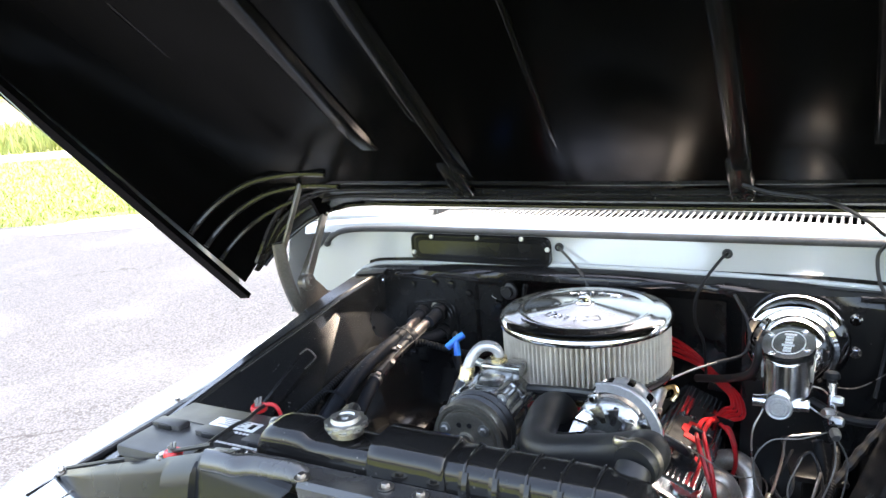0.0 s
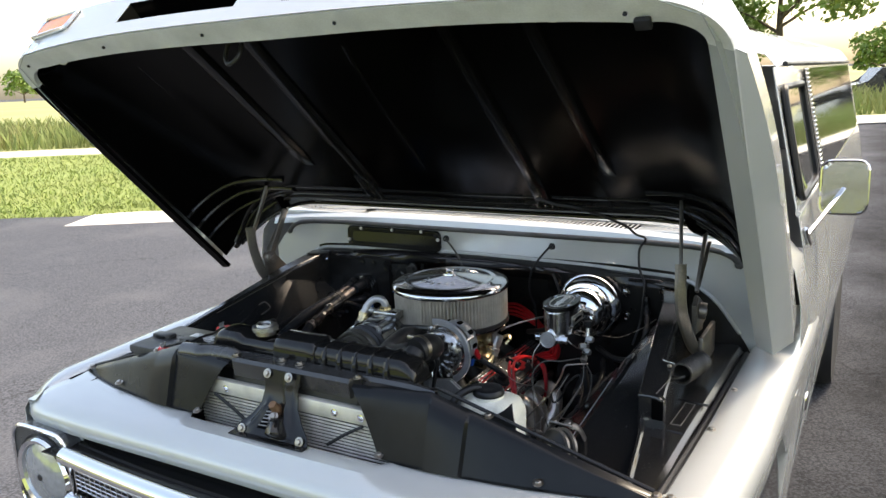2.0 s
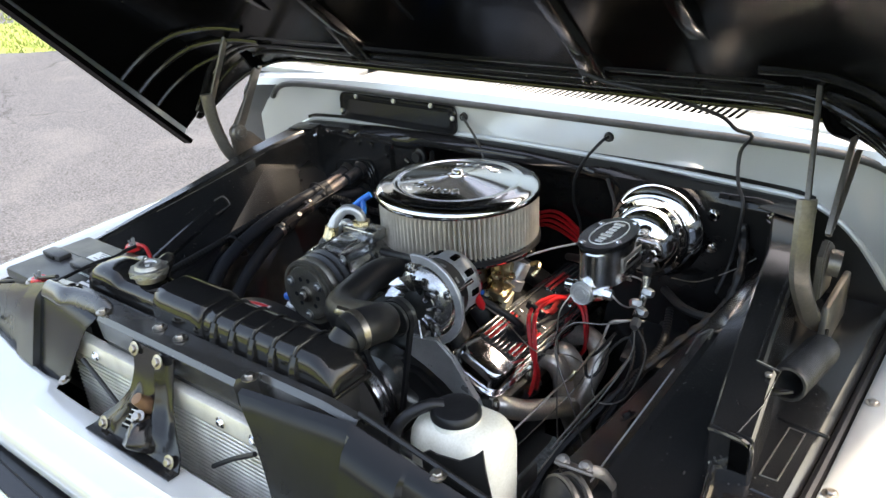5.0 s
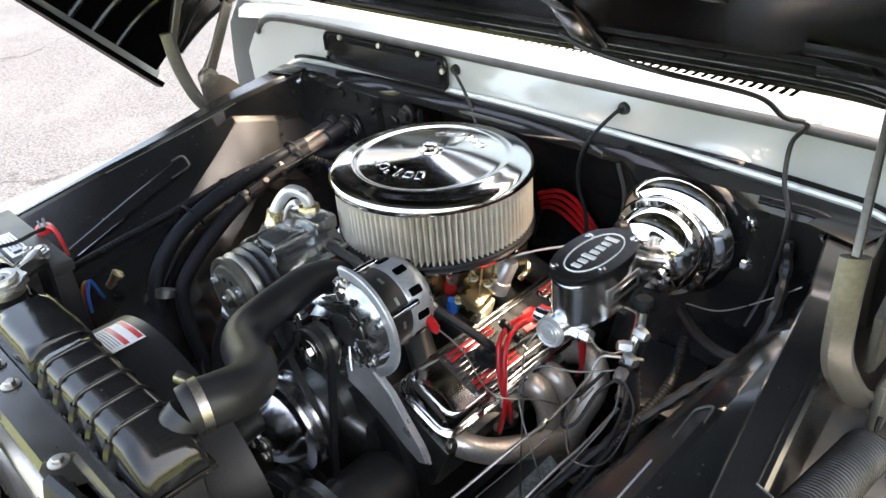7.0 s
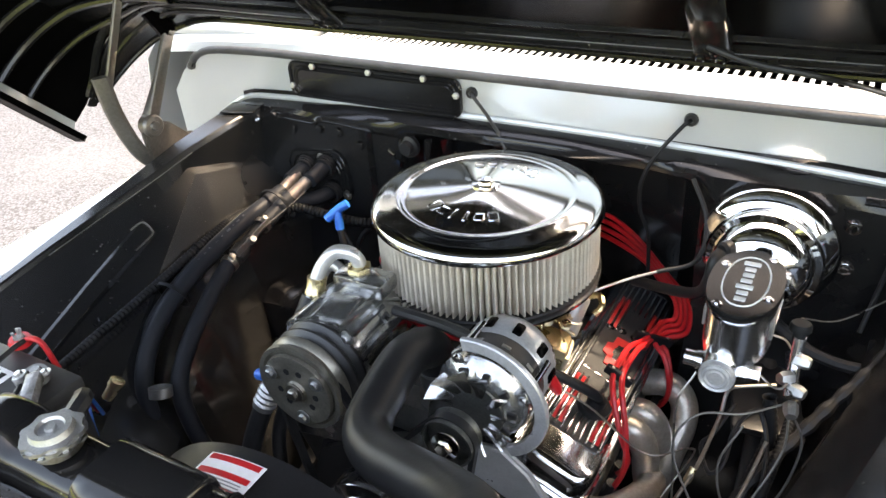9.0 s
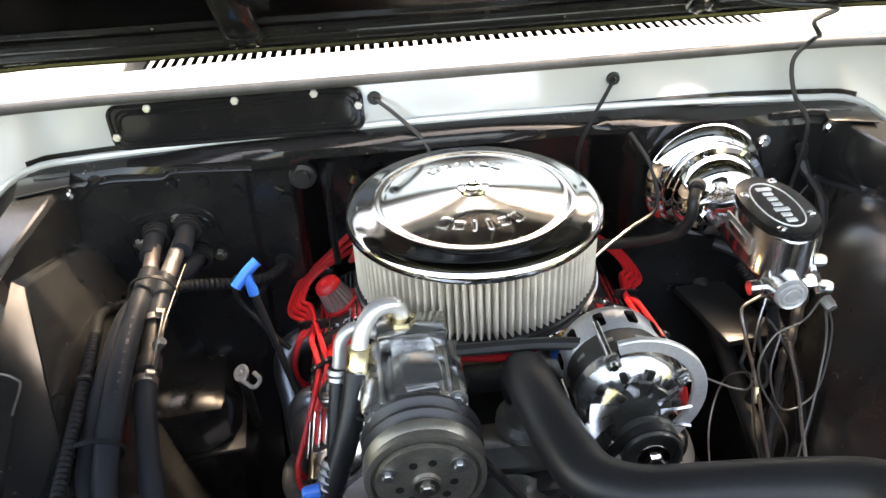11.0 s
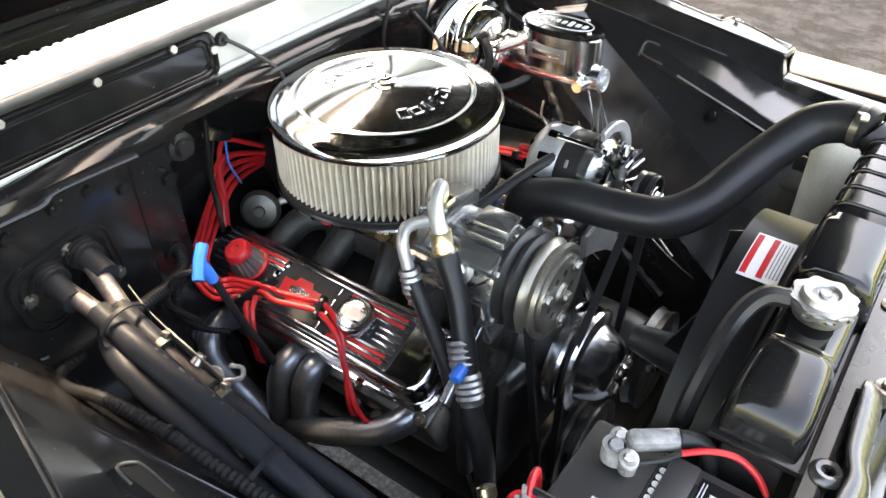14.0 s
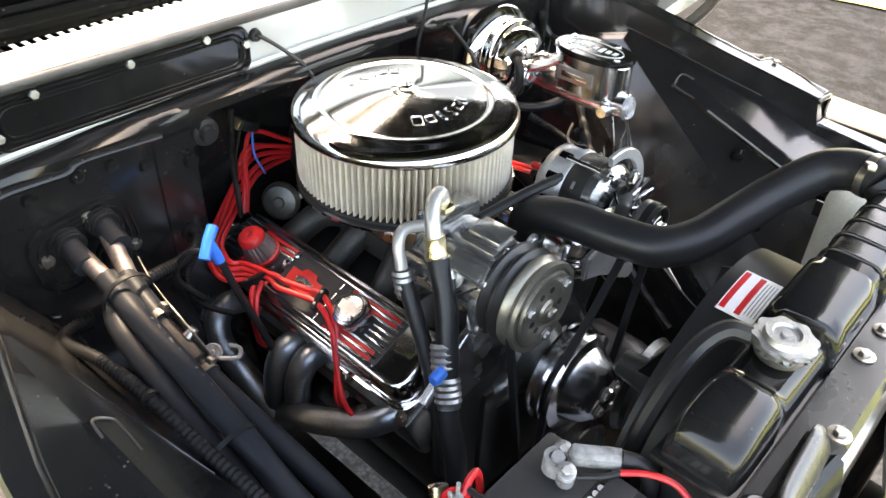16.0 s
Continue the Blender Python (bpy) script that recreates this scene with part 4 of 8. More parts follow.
# inner fenders: a rim with a flat top, a sloping wall with a raised strip, and a steeper wall below its crease
RIM = {1: ([(-0.74, 0.745), (-0.42, 0.702), (-0.40, 0.690), (-0.2, 0.662), (0.0, 0.638), (0.1, 0.612), (0.19, 0.598)],
           [(-0.74, 1.006), (-0.42, 1.055), (-0.408, 1.058), (-0.398, 1.108), (-0.3, 1.130), (-0.2, 1.152), (-0.1, 1.175), (0.0, 1.195), (0.19, 1.200)],
           [(-0.74, 0.006), (-0.41, 0.006), (-0.402, 0.052), (-0.274, 0.058), (-0.266, 0.042), (0.0, 0.050), (0.19, 0.060)]),
       -1: ([(-0.74, 0.725), (-0.5, 0.705), (-0.4, 0.696), (-0.3, 0.687), (-0.2, 0.675), (-0.1, 0.652), (0.0, 0.628), (0.114, 0.601), (0.19, 0.593)],
            [(-0.74, 1.020), (-0.5, 1.066), (-0.4, 1.086), (-0.3, 1.106), (-0.2, 1.125), (-0.1, 1.150), (0.0, 1.178), (0.114, 1.200), (0.19, 1.200)],
            [(-0.74, 0.006), (-0.4, 0.015), (-0.2, 0.030), (0.0, 0.045), (0.19, 0.060)])}
CREASE_X = [(-0.74, 0.40), (-0.45, 0.455), (-0.3, 0.51), (-0.2, 0.548), (-0.1, 0.585), (-0.013, 0.618), (0.10, 0.600), (0.19, 0.588)]
CREASE_Z = [(-0.74, 0.80), (-0.45, 0.91), (-0.3, 0.985), (-0.2, 1.035), (-0.1, 1.083), (-0.013, 1.129), (0.10, 1.100), (0.19, 1.078)]
STRIP_LOW = [(-0.74, 0.545), (-0.44, 0.562), (-0.3, 0.576), (-0.155, 0.590), (-0.013, 0.624), (0.19, 0.592)]
STRIP_TOP = [(-0.74, 0.563), (-0.46, 0.585), (-0.3, 0.605), (-0.155, 0.620), (-0.013, 0.632), (0.19, 0.595)]
FOLD_Z = [(-0.74, 0.955), (-0.55, 1.003), (-0.42, 1.034), (-0.3, 1.083), (-0.2, 1.107), (0.0, 1.150), (0.19, 1.155)]


def wall_z(x, y):
    """Height of the sloping wall at x across."""
    return (x + 0.785 + 0.249 * y) / 1.24 if y < -0.013 else along(CREASE_Z, y) + 0.8 * (x - along(CREASE_X, y))


def inner_wall(side):
    rim_x, rim_z, rim_w = RIM[side]

    def f(y, k):
        rx, rz, wide = along(rim_x, y), along(rim_z, y), along(rim_w, y)
        ex, ez, cx, gx = along(CREASE_X, y), along(CREASE_Z, y), along(STRIP_LOW, y), along(STRIP_TOP, y)
        tray = along([(-0.74, 1.012), (-0.6, 1.020), (-0.42, 1.031), (-0.3, 1.036), (0.19, 1.038)], y)
        up = 0.008 * max(0.0, min(1.0, (-0.150 - y) / 0.012))
        gz = min(wall_z(gx, y), rz - 0.02)
        sec = [(max(0.37, ex - 0.20), 0.52), (max(0.38, ex - 0.165), 0.70), (ex - 0.08, ez - 0.125), (ex, ez), (cx, wall_z(cx, y)), (cx + 0.005 - 0.63 * up, wall_z(cx + 0.005, y) + 0.78 * up),
               (gx - 0.005 - 0.63 * up, min(wall_z(gx - 0.005, y), rz - 0.022) + 0.78 * up), (gx, gz), (rx - 0.003, max(gz + 0.005, along(FOLD_Z, y) if side > 0 else rz - 0.010)), (rx, rz - 0.003), (rx + 0.003, rz), (rx + wide, rz - 0.001), (rx + wide + 0.004, rz - 0.006),
               (rx + wide + 0.006, min(rz - 0.008, tray + 0.002)), (min(edge_in(y) - 0.06, rx + 0.088), min(rz - 0.009, tray)), (edge_in(y) - 0.030, tray - 0.001), (edge_in(y) - 0.012, 1.014), (edge_in(y), 1.022), (edge_in(y) + 0.003, 1.018)]
        x, z = sec[k]
        return Vector((side * x, y, z))
    return sheet(f, sorted(span(-0.74, 0.19, 34) + [-0.408, -0.403, -0.398, -0.274, -0.270, -0.266, -0.162, -0.156, -0.150, -0.013]), range(19), 0.002)


for side in (-1, 1):
    iw = part("inner_fender", inner_wall(side), FENDERBLACK, truck, "gloss black inner fender with a flat upper shelf", angle=13)
    for at in ((0.549, -0.33, 1.019), (0.478, -0.42, 0.935)):
        bolt(iw, (side * at[0], at[1], at[2]), (-side * 0.62, 0, 0.78), 0.0075, BLACK)
    # worn bright lines along the pressed edges
    crease = [(side * (along(CREASE_X, y) - 0.001), y, along(CREASE_Z, y) + 0.001) for y in span(-0.013, -0.24 if side < 0 else -0.1, 5)]
    part("worn_edge", tube(crease, 0.0009, 6, 2), DARKCHROME, iw, "bare worn metal edge")
    low = [(side * (along(STRIP_LOW, y) - 0.001), y, wall_z(along(STRIP_LOW, y) + 0.004, y) + 0.006) for y in (span(-0.24, -0.47, 5) if side > 0 else span(-0.33, -0.44, 3))]
    part("worn_edge", tube(low, 0.0018 if side > 0 else 0.0009, 6, 2), BRIGHT if side > 0 else DARKCHROME, iw, "bare worn metal edge")
    lo, hi = along(STRIP_LOW, -0.17) + 0.003, along(STRIP_TOP, -0.17) - 0.002
    slot = [Vector((side * (x - 0.0055), y, wall_z(x, y) + 0.0062)) for x, y in ((lo, -0.205), (lo + 0.001, -0.164), (lo + 0.007, -0.157), (hi - 0.006, -0.157), (hi, -0.164), (hi + 0.001, -0.185))]
    part("strip_end", tube(slot, 0.0016, 6, 3), HINGE, iw, "thin grey rim at the end of the pressed strip")
    # highlight on the fold below the rim, laid on as a thin paler line
    under = [(side * (along(RIM[side][0], y) - 0.0035), y, along(RIM[side][1], y) - (0.0445 if side > 0 else 0.0095)) for y in span(0.0, -0.3, 8)]
    part("rim_highlight", tube(under, 0.0009, 6, 2), HINGE, iw)
    # seal strip along the shelf
    part("edge_strip", tube([(side * (edge_in(y) - 0.009), y, 1.021) for y in span(-0.66, 0.17, 8)], 0.0075, 8, 3), RUBBER, iw)
    part("tower_flange", box((side * 0.622, 0.150, 1.2035), (0.075, 0.060, 0.003), 0.001, Euler((0, side * 0.03, side * -0.25)).to_matrix()), BLACK, iw)
    if side > 0:
        part("tray_step", box((0.773, -0.243, 1.036), (0.072, 0.005, 0.006), 0.002, Euler((0, 0, -0.10)).to_matrix()), FENDERBLACK, iw)
        part("rim_edge", tube([(0.725, -0.398, 1.1095), (0.737, -0.34, 1.1205), (0.739, -0.275, 1.136), (0.706, -0.266, 1.138), (0.697, -0.18, 1.157), (0.690, -0.08, 1.180)], 0.0010, 6, 1), DARKCHROME, iw, "bare worn rim edge")
        bolt(iw, (0.728, -0.29, 1.133), (0, 0, 1), 0.005, STEEL, False)
        part("bracket_edge", tube([(0.752, -0.372, 1.0345), (0.774, -0.371, 1.0345), (0.780, -0.258, 1.0385), (0.758, -0.256, 1.0385), (0.752, -0.372, 1.0345)], 0.0011, 6, 1), HINGE, iw, "folded bracket edge on the tray")
        # the hollow is not modelled: a black block paints the shade inside it
        part("tower_hollow_shade", box((0.7315, -0.4045, 1.078), (0.024, 0.006, 0.048), 0.0005), HOOD_AND_SHADE_BLACK, iw, "black block for the shade in the open end of the hinge tower")
        part("tower_lip", tube([(0.690, -0.399, 1.101), (0.702, -0.402, 1.104), (0.722, -0.405, 1.105), (0.738, -0.404, 1.100), (0.744, -0.402, 1.088), (0.744, -0.402, 1.060)], 0.0045, 8, 4), FENDERBLACK, iw, "rolled front lip of the tower")
        part("tray_seam", tube([(0.750, -0.402, 1.0325), (edge_in(-0.404) - 0.032, -0.404, 1.0315)], 0.0018, 6, 1), FENDERBLACK, iw)
        part("tray_ridge", tube([(0.700, -0.410, 1.058), (0.718, -0.52, 1.038), (0.742, -0.66, 1.016)], 0.0013, 6, 2), DARKCHROME, iw, "bare worn ridge of the tray")
    else:
        for q in ((-0.60, 0.03, 1.085), (-0.585, 0.075, 1.075), (-0.59, -0.02, 1.06), (-0.565, 0.05, 1.03)):
            bolt(iw, q, (0.82, 0, 0.58), 0.004, BLACK, False)
# frame rails and cross member
for side in (-1, 1):
    part("frame_rail", box((side * 0.40, 0.6, 0.50), (0.07, 3.2, 0.14), 0.01), SATIN, truck)
# added dark sheets that keep the space below the bay as dark as shade
for side in (-1, 1):
    part("under_bay_blind", box((side * 0.385, -0.25, 0.46), (0.44, 0.95, 0.006), 0.002), SATIN, truck, "added dark sheet that hides the bright ground below the bay")
part("cross_member", box((0, -0.3, 0.47), (0.8, 0.22, 0.1), 0.02), SATIN, truck)

# core support, filler panels, latch bracket
cs = part("core_support", sheet(lambda x, k: Vector((x, (-0.736, -0.740, -0.734, -0.692, -0.688)[k] + (0.03 if abs(x) > 0.178 and k < 3 else 0.0), (1.132, 1.168, 1.176, 1.176, 1.16)[k] - (0.02 * max(0, abs(x) - 0.3) / 0.2))), span(-0.36, 0.36, 60), range(5), 0.002), SUPPORTBLACK, truck, "gloss black radiator support")
# dark box in place of the shadow under the support, not a real part
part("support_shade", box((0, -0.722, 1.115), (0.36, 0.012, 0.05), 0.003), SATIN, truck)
part("raised_bead", tube([(-0.176, -0.719, 1.168), (-0.186, -0.719, 1.176), (-0.22, -0.721, 1.177), (-0.262, -0.724, 1.176), (-0.288, -0.731, 1.174), (-0.318, -0.729, 1.172), (-0.352, -0.726, 1.168)], 0.0165, 14, 5, flat=0.42), SUPPORTBLACK, cs, "long pressed bead in the support")
part("drain_ring", lathe([(0.006, 0.0), (0.006, 0.005), (0.010, 0.006), (0.014, 0.003), (0.015, 0)], Matrix.Translation((-0.293, -0.707, 1.176)), 20), SUPPORTBLACK, cs)
part("lower_support", box((0, -0.74, 0.68), (1.3, 0.06, 0.12), 0.01), BLACK, truck)
for x, y in ((-0.165, -0.728), (-0.042, -0.708), (0.012, -0.71), (0.182, -0.722)):
    bolt(cs, (x, y, 1.177), (0, 0, 1), 0.0064, STEEL)


def filler(side):
    """Black filler panel between radiator support and header, ending in a point at the fender."""
    def f(s, q):
        xi = 0.178 + 0.082 * max(0.0, q) ** 0.8
        x = xi + (0.36 - xi) * s / 0.3 if s < 0.3 else 0.36 + 0.65 * (s - 0.3)
        top_z = along([(0.16, 1.162), (0.36, 1.170), (0.815, 1.022)], x)
        top_y = along([(0.16, -0.744), (0.36, -0.724), (0.815, -0.672)], x)
        bz, by = 1.036 - 0.014 * (x / 0.82) ** 2, lip_y(x) + 0.002
        step = 0.011 * max(0.0, min(1.0, (x - 0.3635) / 0.004, (0.4465 - x) / 0.004)) * min(1.0, max(0.0, 6 * q))
        if q < 0:
            return Vector((side * x, top_y + 0.018, top_z - 0.006)) if q < -1.5 else Vector((side * x, top_y + 0.008, top_z + 0.004))
        if q > 1:
            return Vector((side * x, by - 0.014, bz + 0.001))
        roll = 0.006 * math.sin(math.pi * min(1.0, q * 8) / 2)
        return Vector((side * x, top_y + (by - top_y) * q - step - roll, top_z + (bz - top_z) * q))
    return sheet(f, span(0, 0.3, 9) + [0.3 + (x - 0.36) / 0.65 for x in (0.3635, 0.3675, 0.372, 0.39, 0.405, 0.42, 0.438, 0.4425, 0.4465, 0.451, 0.47)] + span(0.5, 1, 13), [-2, -1, 0, 0.03, 0.08, 0.14, 0.3, 0.5, 0.7, 0.85, 0.95, 1.0, 2], 0.0018)


for side in (-1, 1):
    fl = part("filler_panel", filler(side), FILLERBLACK, truck, "gloss black filler panel ahead of the radiator", angle=24)
    for x, top in ((0.262, 0), (0.597, 0), (0.477, 1), (0.80, 1)):
        if top:
            at, way = (side * x, along([(0.36, -0.712), (0.815, -0.672)], x) + 0.004, along([(0.36, 1.172), (0.815, 1.022)], x) + 0.003), (0, -0.2, 1)
        else:
            at, way = (side * x, lip_y(x) - 0.004, 1.041), (0, -0.3, 1)
        bolt(fl, at, way, 0.0062, STEEL)
    part("seal_edge", tube([(side * x, along([(0.16, -0.735), (0.36, -0.712), (0.815, -0.672)], x) + 0.012, along([(0.16, 1.160), (0.36, 1.172), (0.815, 1.022)], x) + 0.006) for x in span(0.36, 0.795, 6)], 0.004, 6, 3), RUBBER, fl)

def latch_at(s, t, out=0.0):
    """A place on the latch bracket: s across, t from the support down to the header lip."""
    half = along([(0, 0.052), (0.3, 0.047), (0.55, 0.052), (0.75, 0.072), (0.9, 0.098), (1, 0.106)], t)
    ridge = 0.013 * math.exp(-((s - along([(0, 0.42), (0.5, 0.52), (0.8, 0.42), (1, 0.1)], t)) / 0.16) ** 2) * min(1.0, t * 6) * min(1.0, (1 - t) * 9)
    ridge += 0.009 * math.exp(-((s + 0.62) / 0.14) ** 2) * max(0.0, min(1.0, (t - 0.45) * 5)) * min(1.0, (1 - t) * 9)
    lift = out + ridge
    return Vector((-0.008 + s * half, -0.746 - 0.026 * t - 0.036 * t ** 3 - 0.93 * lift, 1.170 - 0.134 * t + 0.37 * lift))


lt = part("latch_bracket", sheet(lambda s, t: latch_at(s, t), span(-1, 1, 26), span(0, 1, 18), 0.003), BLACK, truck, "black hood latch bracket", angle=50)
part("latch_lip", sheet(lambda s, k: Vector((-0.008 + 0.106 * s, (-0.805, -0.812, -0.824)[k], (1.037, 1.0365, 1.037)[k])), span(-1, 1, 6), range(3), 0.003), BLACK, lt)
# no opening is cut; a near-black sheet shows the mouth's shade
part("latch_slot_shade", sheet(lambda s, t: latch_at(s, t, 0.0035), span(-0.42, -0.12, 4), span(0.62, 0.90, 4), 0.001), HOOD_AND_SHADE_BLACK, lt, "near-black sheet for the shade in the latch mouth")
for k in range(5):
    part("latch_coil", tube([latch_at(-0.40, 0.66 + 0.05 * k, 0.006), latch_at(-0.14, 0.65 + 0.05 * k, 0.007)], 0.0016, 6, 1), STEEL, lt)
bm = bmesh.new()
prev = None
for q, z in ((1.0, 0.0), (0.92, 0.012), (0.66, 0.026), (0.5, 0.030)):
    cur = [bm.verts.new(latch_at(0.20 + x * q, 0.83 + y * q, z)) for x, y in rounded(0.52, 0.30, 0.10, 4)]
    if prev:
        for k in range(len(cur)):
            bm.faces.new((prev[k], prev[(k + 1) % len(cur)], cur[(k + 1) % len(cur)], cur[k]))
    prev = cur
bm.faces.new(prev)
part("latch_cup", bm, BLACK, lt)
pin = latch_at(-0.02, 0.60, 0.006)
part("latch_post", lathe([(0, 0.022), (0.009, 0.020), (0.011, 0.004), (0.013, 0), (0.013, -0.012)], axis(pin, (0.0, -0.55, 0.8)), 16), COPPER, lt, "rusty brown latch pin")
bolt(lt, latch_at(0.12, 0.70, 0.020), (0.1, -0.6, 0.8), 0.0065, STEEL)
for q, r in (((-0.80, 0.075), 0.0062), ((0.50, 0.075), 0.0062), ((-0.80, 0.95), 0.0062), ((0.82, 0.95), 0.0062)):
    bolt(lt, latch_at(*q, 0.003), (0, -1, 0.4), r, STEEL)

# ---- hood ----
def hd(x, u, w):
    """A place on the raised hood: x across, u forward along it, w out of its upper side."""
    return Vector((x, -0.047 - 0.688 * u + 0.725 * w, 1.168 + 0.725 * u + 0.688 * w))


hood = thing("hood", hd(0, 0.1, 0.2), "raised silver-white truck hood with a gloss black underside", "hood")


def depth(u):
    return along([(-0.2, 0.285), (0.17, 0.262), (0.45, 0.215), (0.95, 0.135), (1.1, 0.115)], u)


def rear(x):
    """Where the hood ends at the cowl."""
    a = abs(x)
    base = along([(0, 0.035), (0.60, 0.035), (0.72, 0.03), (0.82, 0.015), (0.905, 0.0)], a)
    return base - (0.13 * max(0, (x - 0.78) / 0.125) if x > 0.78 else 0)


def rail(x):
    """Where the lining meets the rear rail."""
    return along([(0, 0.150), (0.60, 0.155), (0.70, 0.15), (0.80, 0.10), (0.87, 0.03)], abs(x))


def crown(x):
    """Share of the full depth across the section."""
    a = abs(x)
    return 1.0 if a <= 0.6 else math.sqrt(max(0.0, 1 - ((a - 0.6) / 0.28) ** 2))


def front(x):
    return 1.035 - 0.055 * (abs(x) / 0.88) ** 3 - (0.06 * max(0, (abs(x) - 0.80) / 0.1) ** 2)


SECT = [(-1.0, 0.0), (-1.042, 0.22), (-1.040, 0.5), (-0.985, 0.78), (-0.87, 0.92), (-0.70, 0.99), (-0.35, 1.0), (0, 1.01), (0.35, 1.0), (0.70, 0.99), (0.87, 0.92), (0.985, 0.78), (1.040, 0.5), (1.042, 0.22), (1.0, 0.0)]


def skin(t, k):
    sx, sw = SECT[k]
    x = sx * 0.905
    u = rear(x) + (front(x) - rear(x)) * t
    narrow = 1 - 0.03 * max(0, (t - 0.6) / 0.4) ** 2
    return hd(x * narrow, u, sw * (depth(u) + 0.012))


part("skin", sheet(skin, span(0, 1, 18), range(15), 0.0015), SILVER, hood, "silver-white outer skin")


def lining(t, k):
    xs_ = (-0.884, -0.876, -0.855, -0.80, -0.72, -0.6, -0.4, -0.2, 0, 0.2, 0.4, 0.6, 0.72, 0.80, 0.85, 0.864, 0.868)
    x = xs_[k]
    u = rail(x) + (0.984 - 0.05 * (abs(x) / 0.88) ** 3 - rail(x)) * t
    s = crown(x) if x > -0.8 else math.sqrt(max(0.0, 1 - ((abs(x) - 0.6) / 0.285) ** 2))
    h = 0.012 + (depth(u) - 0.03) * s
    if t > 0.95:
        h = 0.012 + (h - 0.012) * max(0, (1 - t) / 0.05)
    return hd(x, u, h)


part("lining", sheet(lining, [0, 0.1, 0.2, 0.35, 0.5, 0.65, 0.8, 0.9, 0.95, 0.965, 0.985, 1.0], range(17), 0.0015), HOOD_AND_SHADE_BLACK, hood, "gloss black inner panel")
# silver flange round the edge
part("front_lip", sheet(lambda x, k: hd(x, front(x) - (0.062, 0.06, 0.0, -0.004)[k] * (1 - 0.2 * abs(x)), (0.022, 0.008, 0.0, 0.02)[k]), span(-0.775, 0.775, 30), range(4), 0.0015), DULLSILVER, hood, "pale grey front lip of the hood")
for side in (-1, 1):
    s0 = 0.0 if side < 0 else -0.13
    fold, deep = (0.030, (0.016, 0.004, 0.0, 0.004)) if side < 0 else (0.046, (0.045, 0.02, 0.0, 0.004))
    part("side_flange", sheet(lambda u, k, s=side: hd(s * (0.905 - fold * (1, 0.95, 0.03, 0)[k]), u, deep[k]), span(s0, 0.886, 16), range(4), 0.0015), SILVER if side > 0 else HOOD_AND_SHADE_BLACK, hood, "pale grey folded side flange" if side > 0 else "black folded side flange")

    # rounded corner that carries the lip into the side flange
    def corner(a, k, s=side):
        q = a / (math.pi / 2)
        f0 = front(0.775)
        u_in, x_in = f0 - 0.052 - 0.885, 0.905 - fold - 0.775
        u_at = 0.885 + (u_in, u_in + 0.002, f0 - 0.885, f0 - 0.882)[k] * math.cos(a)
        x_at = 0.775 + (x_in, x_in + fold * 0.05, 0.1286, 0.13)[k] * math.sin(a)
        w = (0.022, 0.008, 0.0, 0.02)[k] * (1 - q) + deep[k] * q
        return hd(s * x_at, u_at, w)
    part("lip_corner", sheet(corner, span(0, math.pi / 2, 14), range(4), 0.0015), DULLSILVER, hood)


# nose face with slots and turn signals
def nose_strip(x0, x1, w0, w1, n=6, name="nose_panel"):
    part(name, sheet(lambda x, w: hd(x, front(x) + 0.005, w), span(x0, x1, n), [w0, (w0 + w1) / 2, w1], 0.0015), SILVER, hood)


nose_strip(-0.87, 0.87, 0.0, 0.042, 24)
nose_strip(-0.87, 0.87, 0.108, 0.137, 24)
for a, b in ((-0.87, -0.82), (-0.655, -0.44), (-0.065, 0.065), (0.44, 0.655), (0.82, 0.87)):
    nose_strip(a, b, 0.042, 0.108)
for s_ in (-1, 1):
    nose_strip(s_ * 0.655, s_ * 0.82, 0.042, 0.060)
for side in (-1, 1):
    part("air_slot", sheet(lambda x, k: hd(x, front(x) + (0.005, -0.06, -0.06, 0.005)[k], (0.042, 0.05, 0.1, 0.108)[k]), span(side * 0.065, side * 0.44, 8), range(4), 0.001), HOOD_AND_SHADE_BLACK, hood, "dark nose air slot")
    c = side * 0.738
    sg = part("turn_signal", sheet(lambda x, k: hd(x, front(x) + (0.008, -0.02, -0.025, -0.02, 0.008)[k], (0.060, 0.066, 0.092, 0.118, 0.126)[k]), span(c - 0.083, c + 0.083, 6), range(5), 0.0015), WHITEPAINT, hood, "turn signal housing in the hood nose")
    part("lens", sheet(lambda x, k: hd(x, front(x) + (-0.006, 0.010, 0.010, -0.004)[k], (0.063, 0.068, 0.116, 0.122)[k]), span(c - 0.072, c + 0.072, 6), range(4), 0.002), AMBER, sg, "amber lens")
    part("bezel", tube([hd(c + dx, front(c + dx) + 0.011, 0.093 + dw) for dx, dw in rounded(0.166, 0.068, 0.015, 3)] + [hd(c + 0.083, front(c + 0.083) + 0.011, 0.093 + 0.019)], 0.005, 6, 1), CHROME, sg, "chrome bezel")

for side in (-1, 1):
    ks = range(14, 9, -1) if side > 0 else range(0, 5)
    part("nose_corner", sheet(lambda k, t, s=side: skin(1.0, k).lerp(hd(s * 0.862, front(0.862) + 0.005, min(0.137, SECT[k][1] * 0.135)), t), ks, [0, 0.5, 1.0], 0.0015), SILVER, hood)

# black flange that closes the rear edge, deep over the hinges
XR = [-0.872, -0.86, -0.84, -0.81, -0.77, -0.72, -0.66, -0.6, -0.5, -0.3, 0, 0.3, 0.5, 0.6, 0.66, 0.72, 0.77, 0.81, 0.84, 0.86, 0.872]
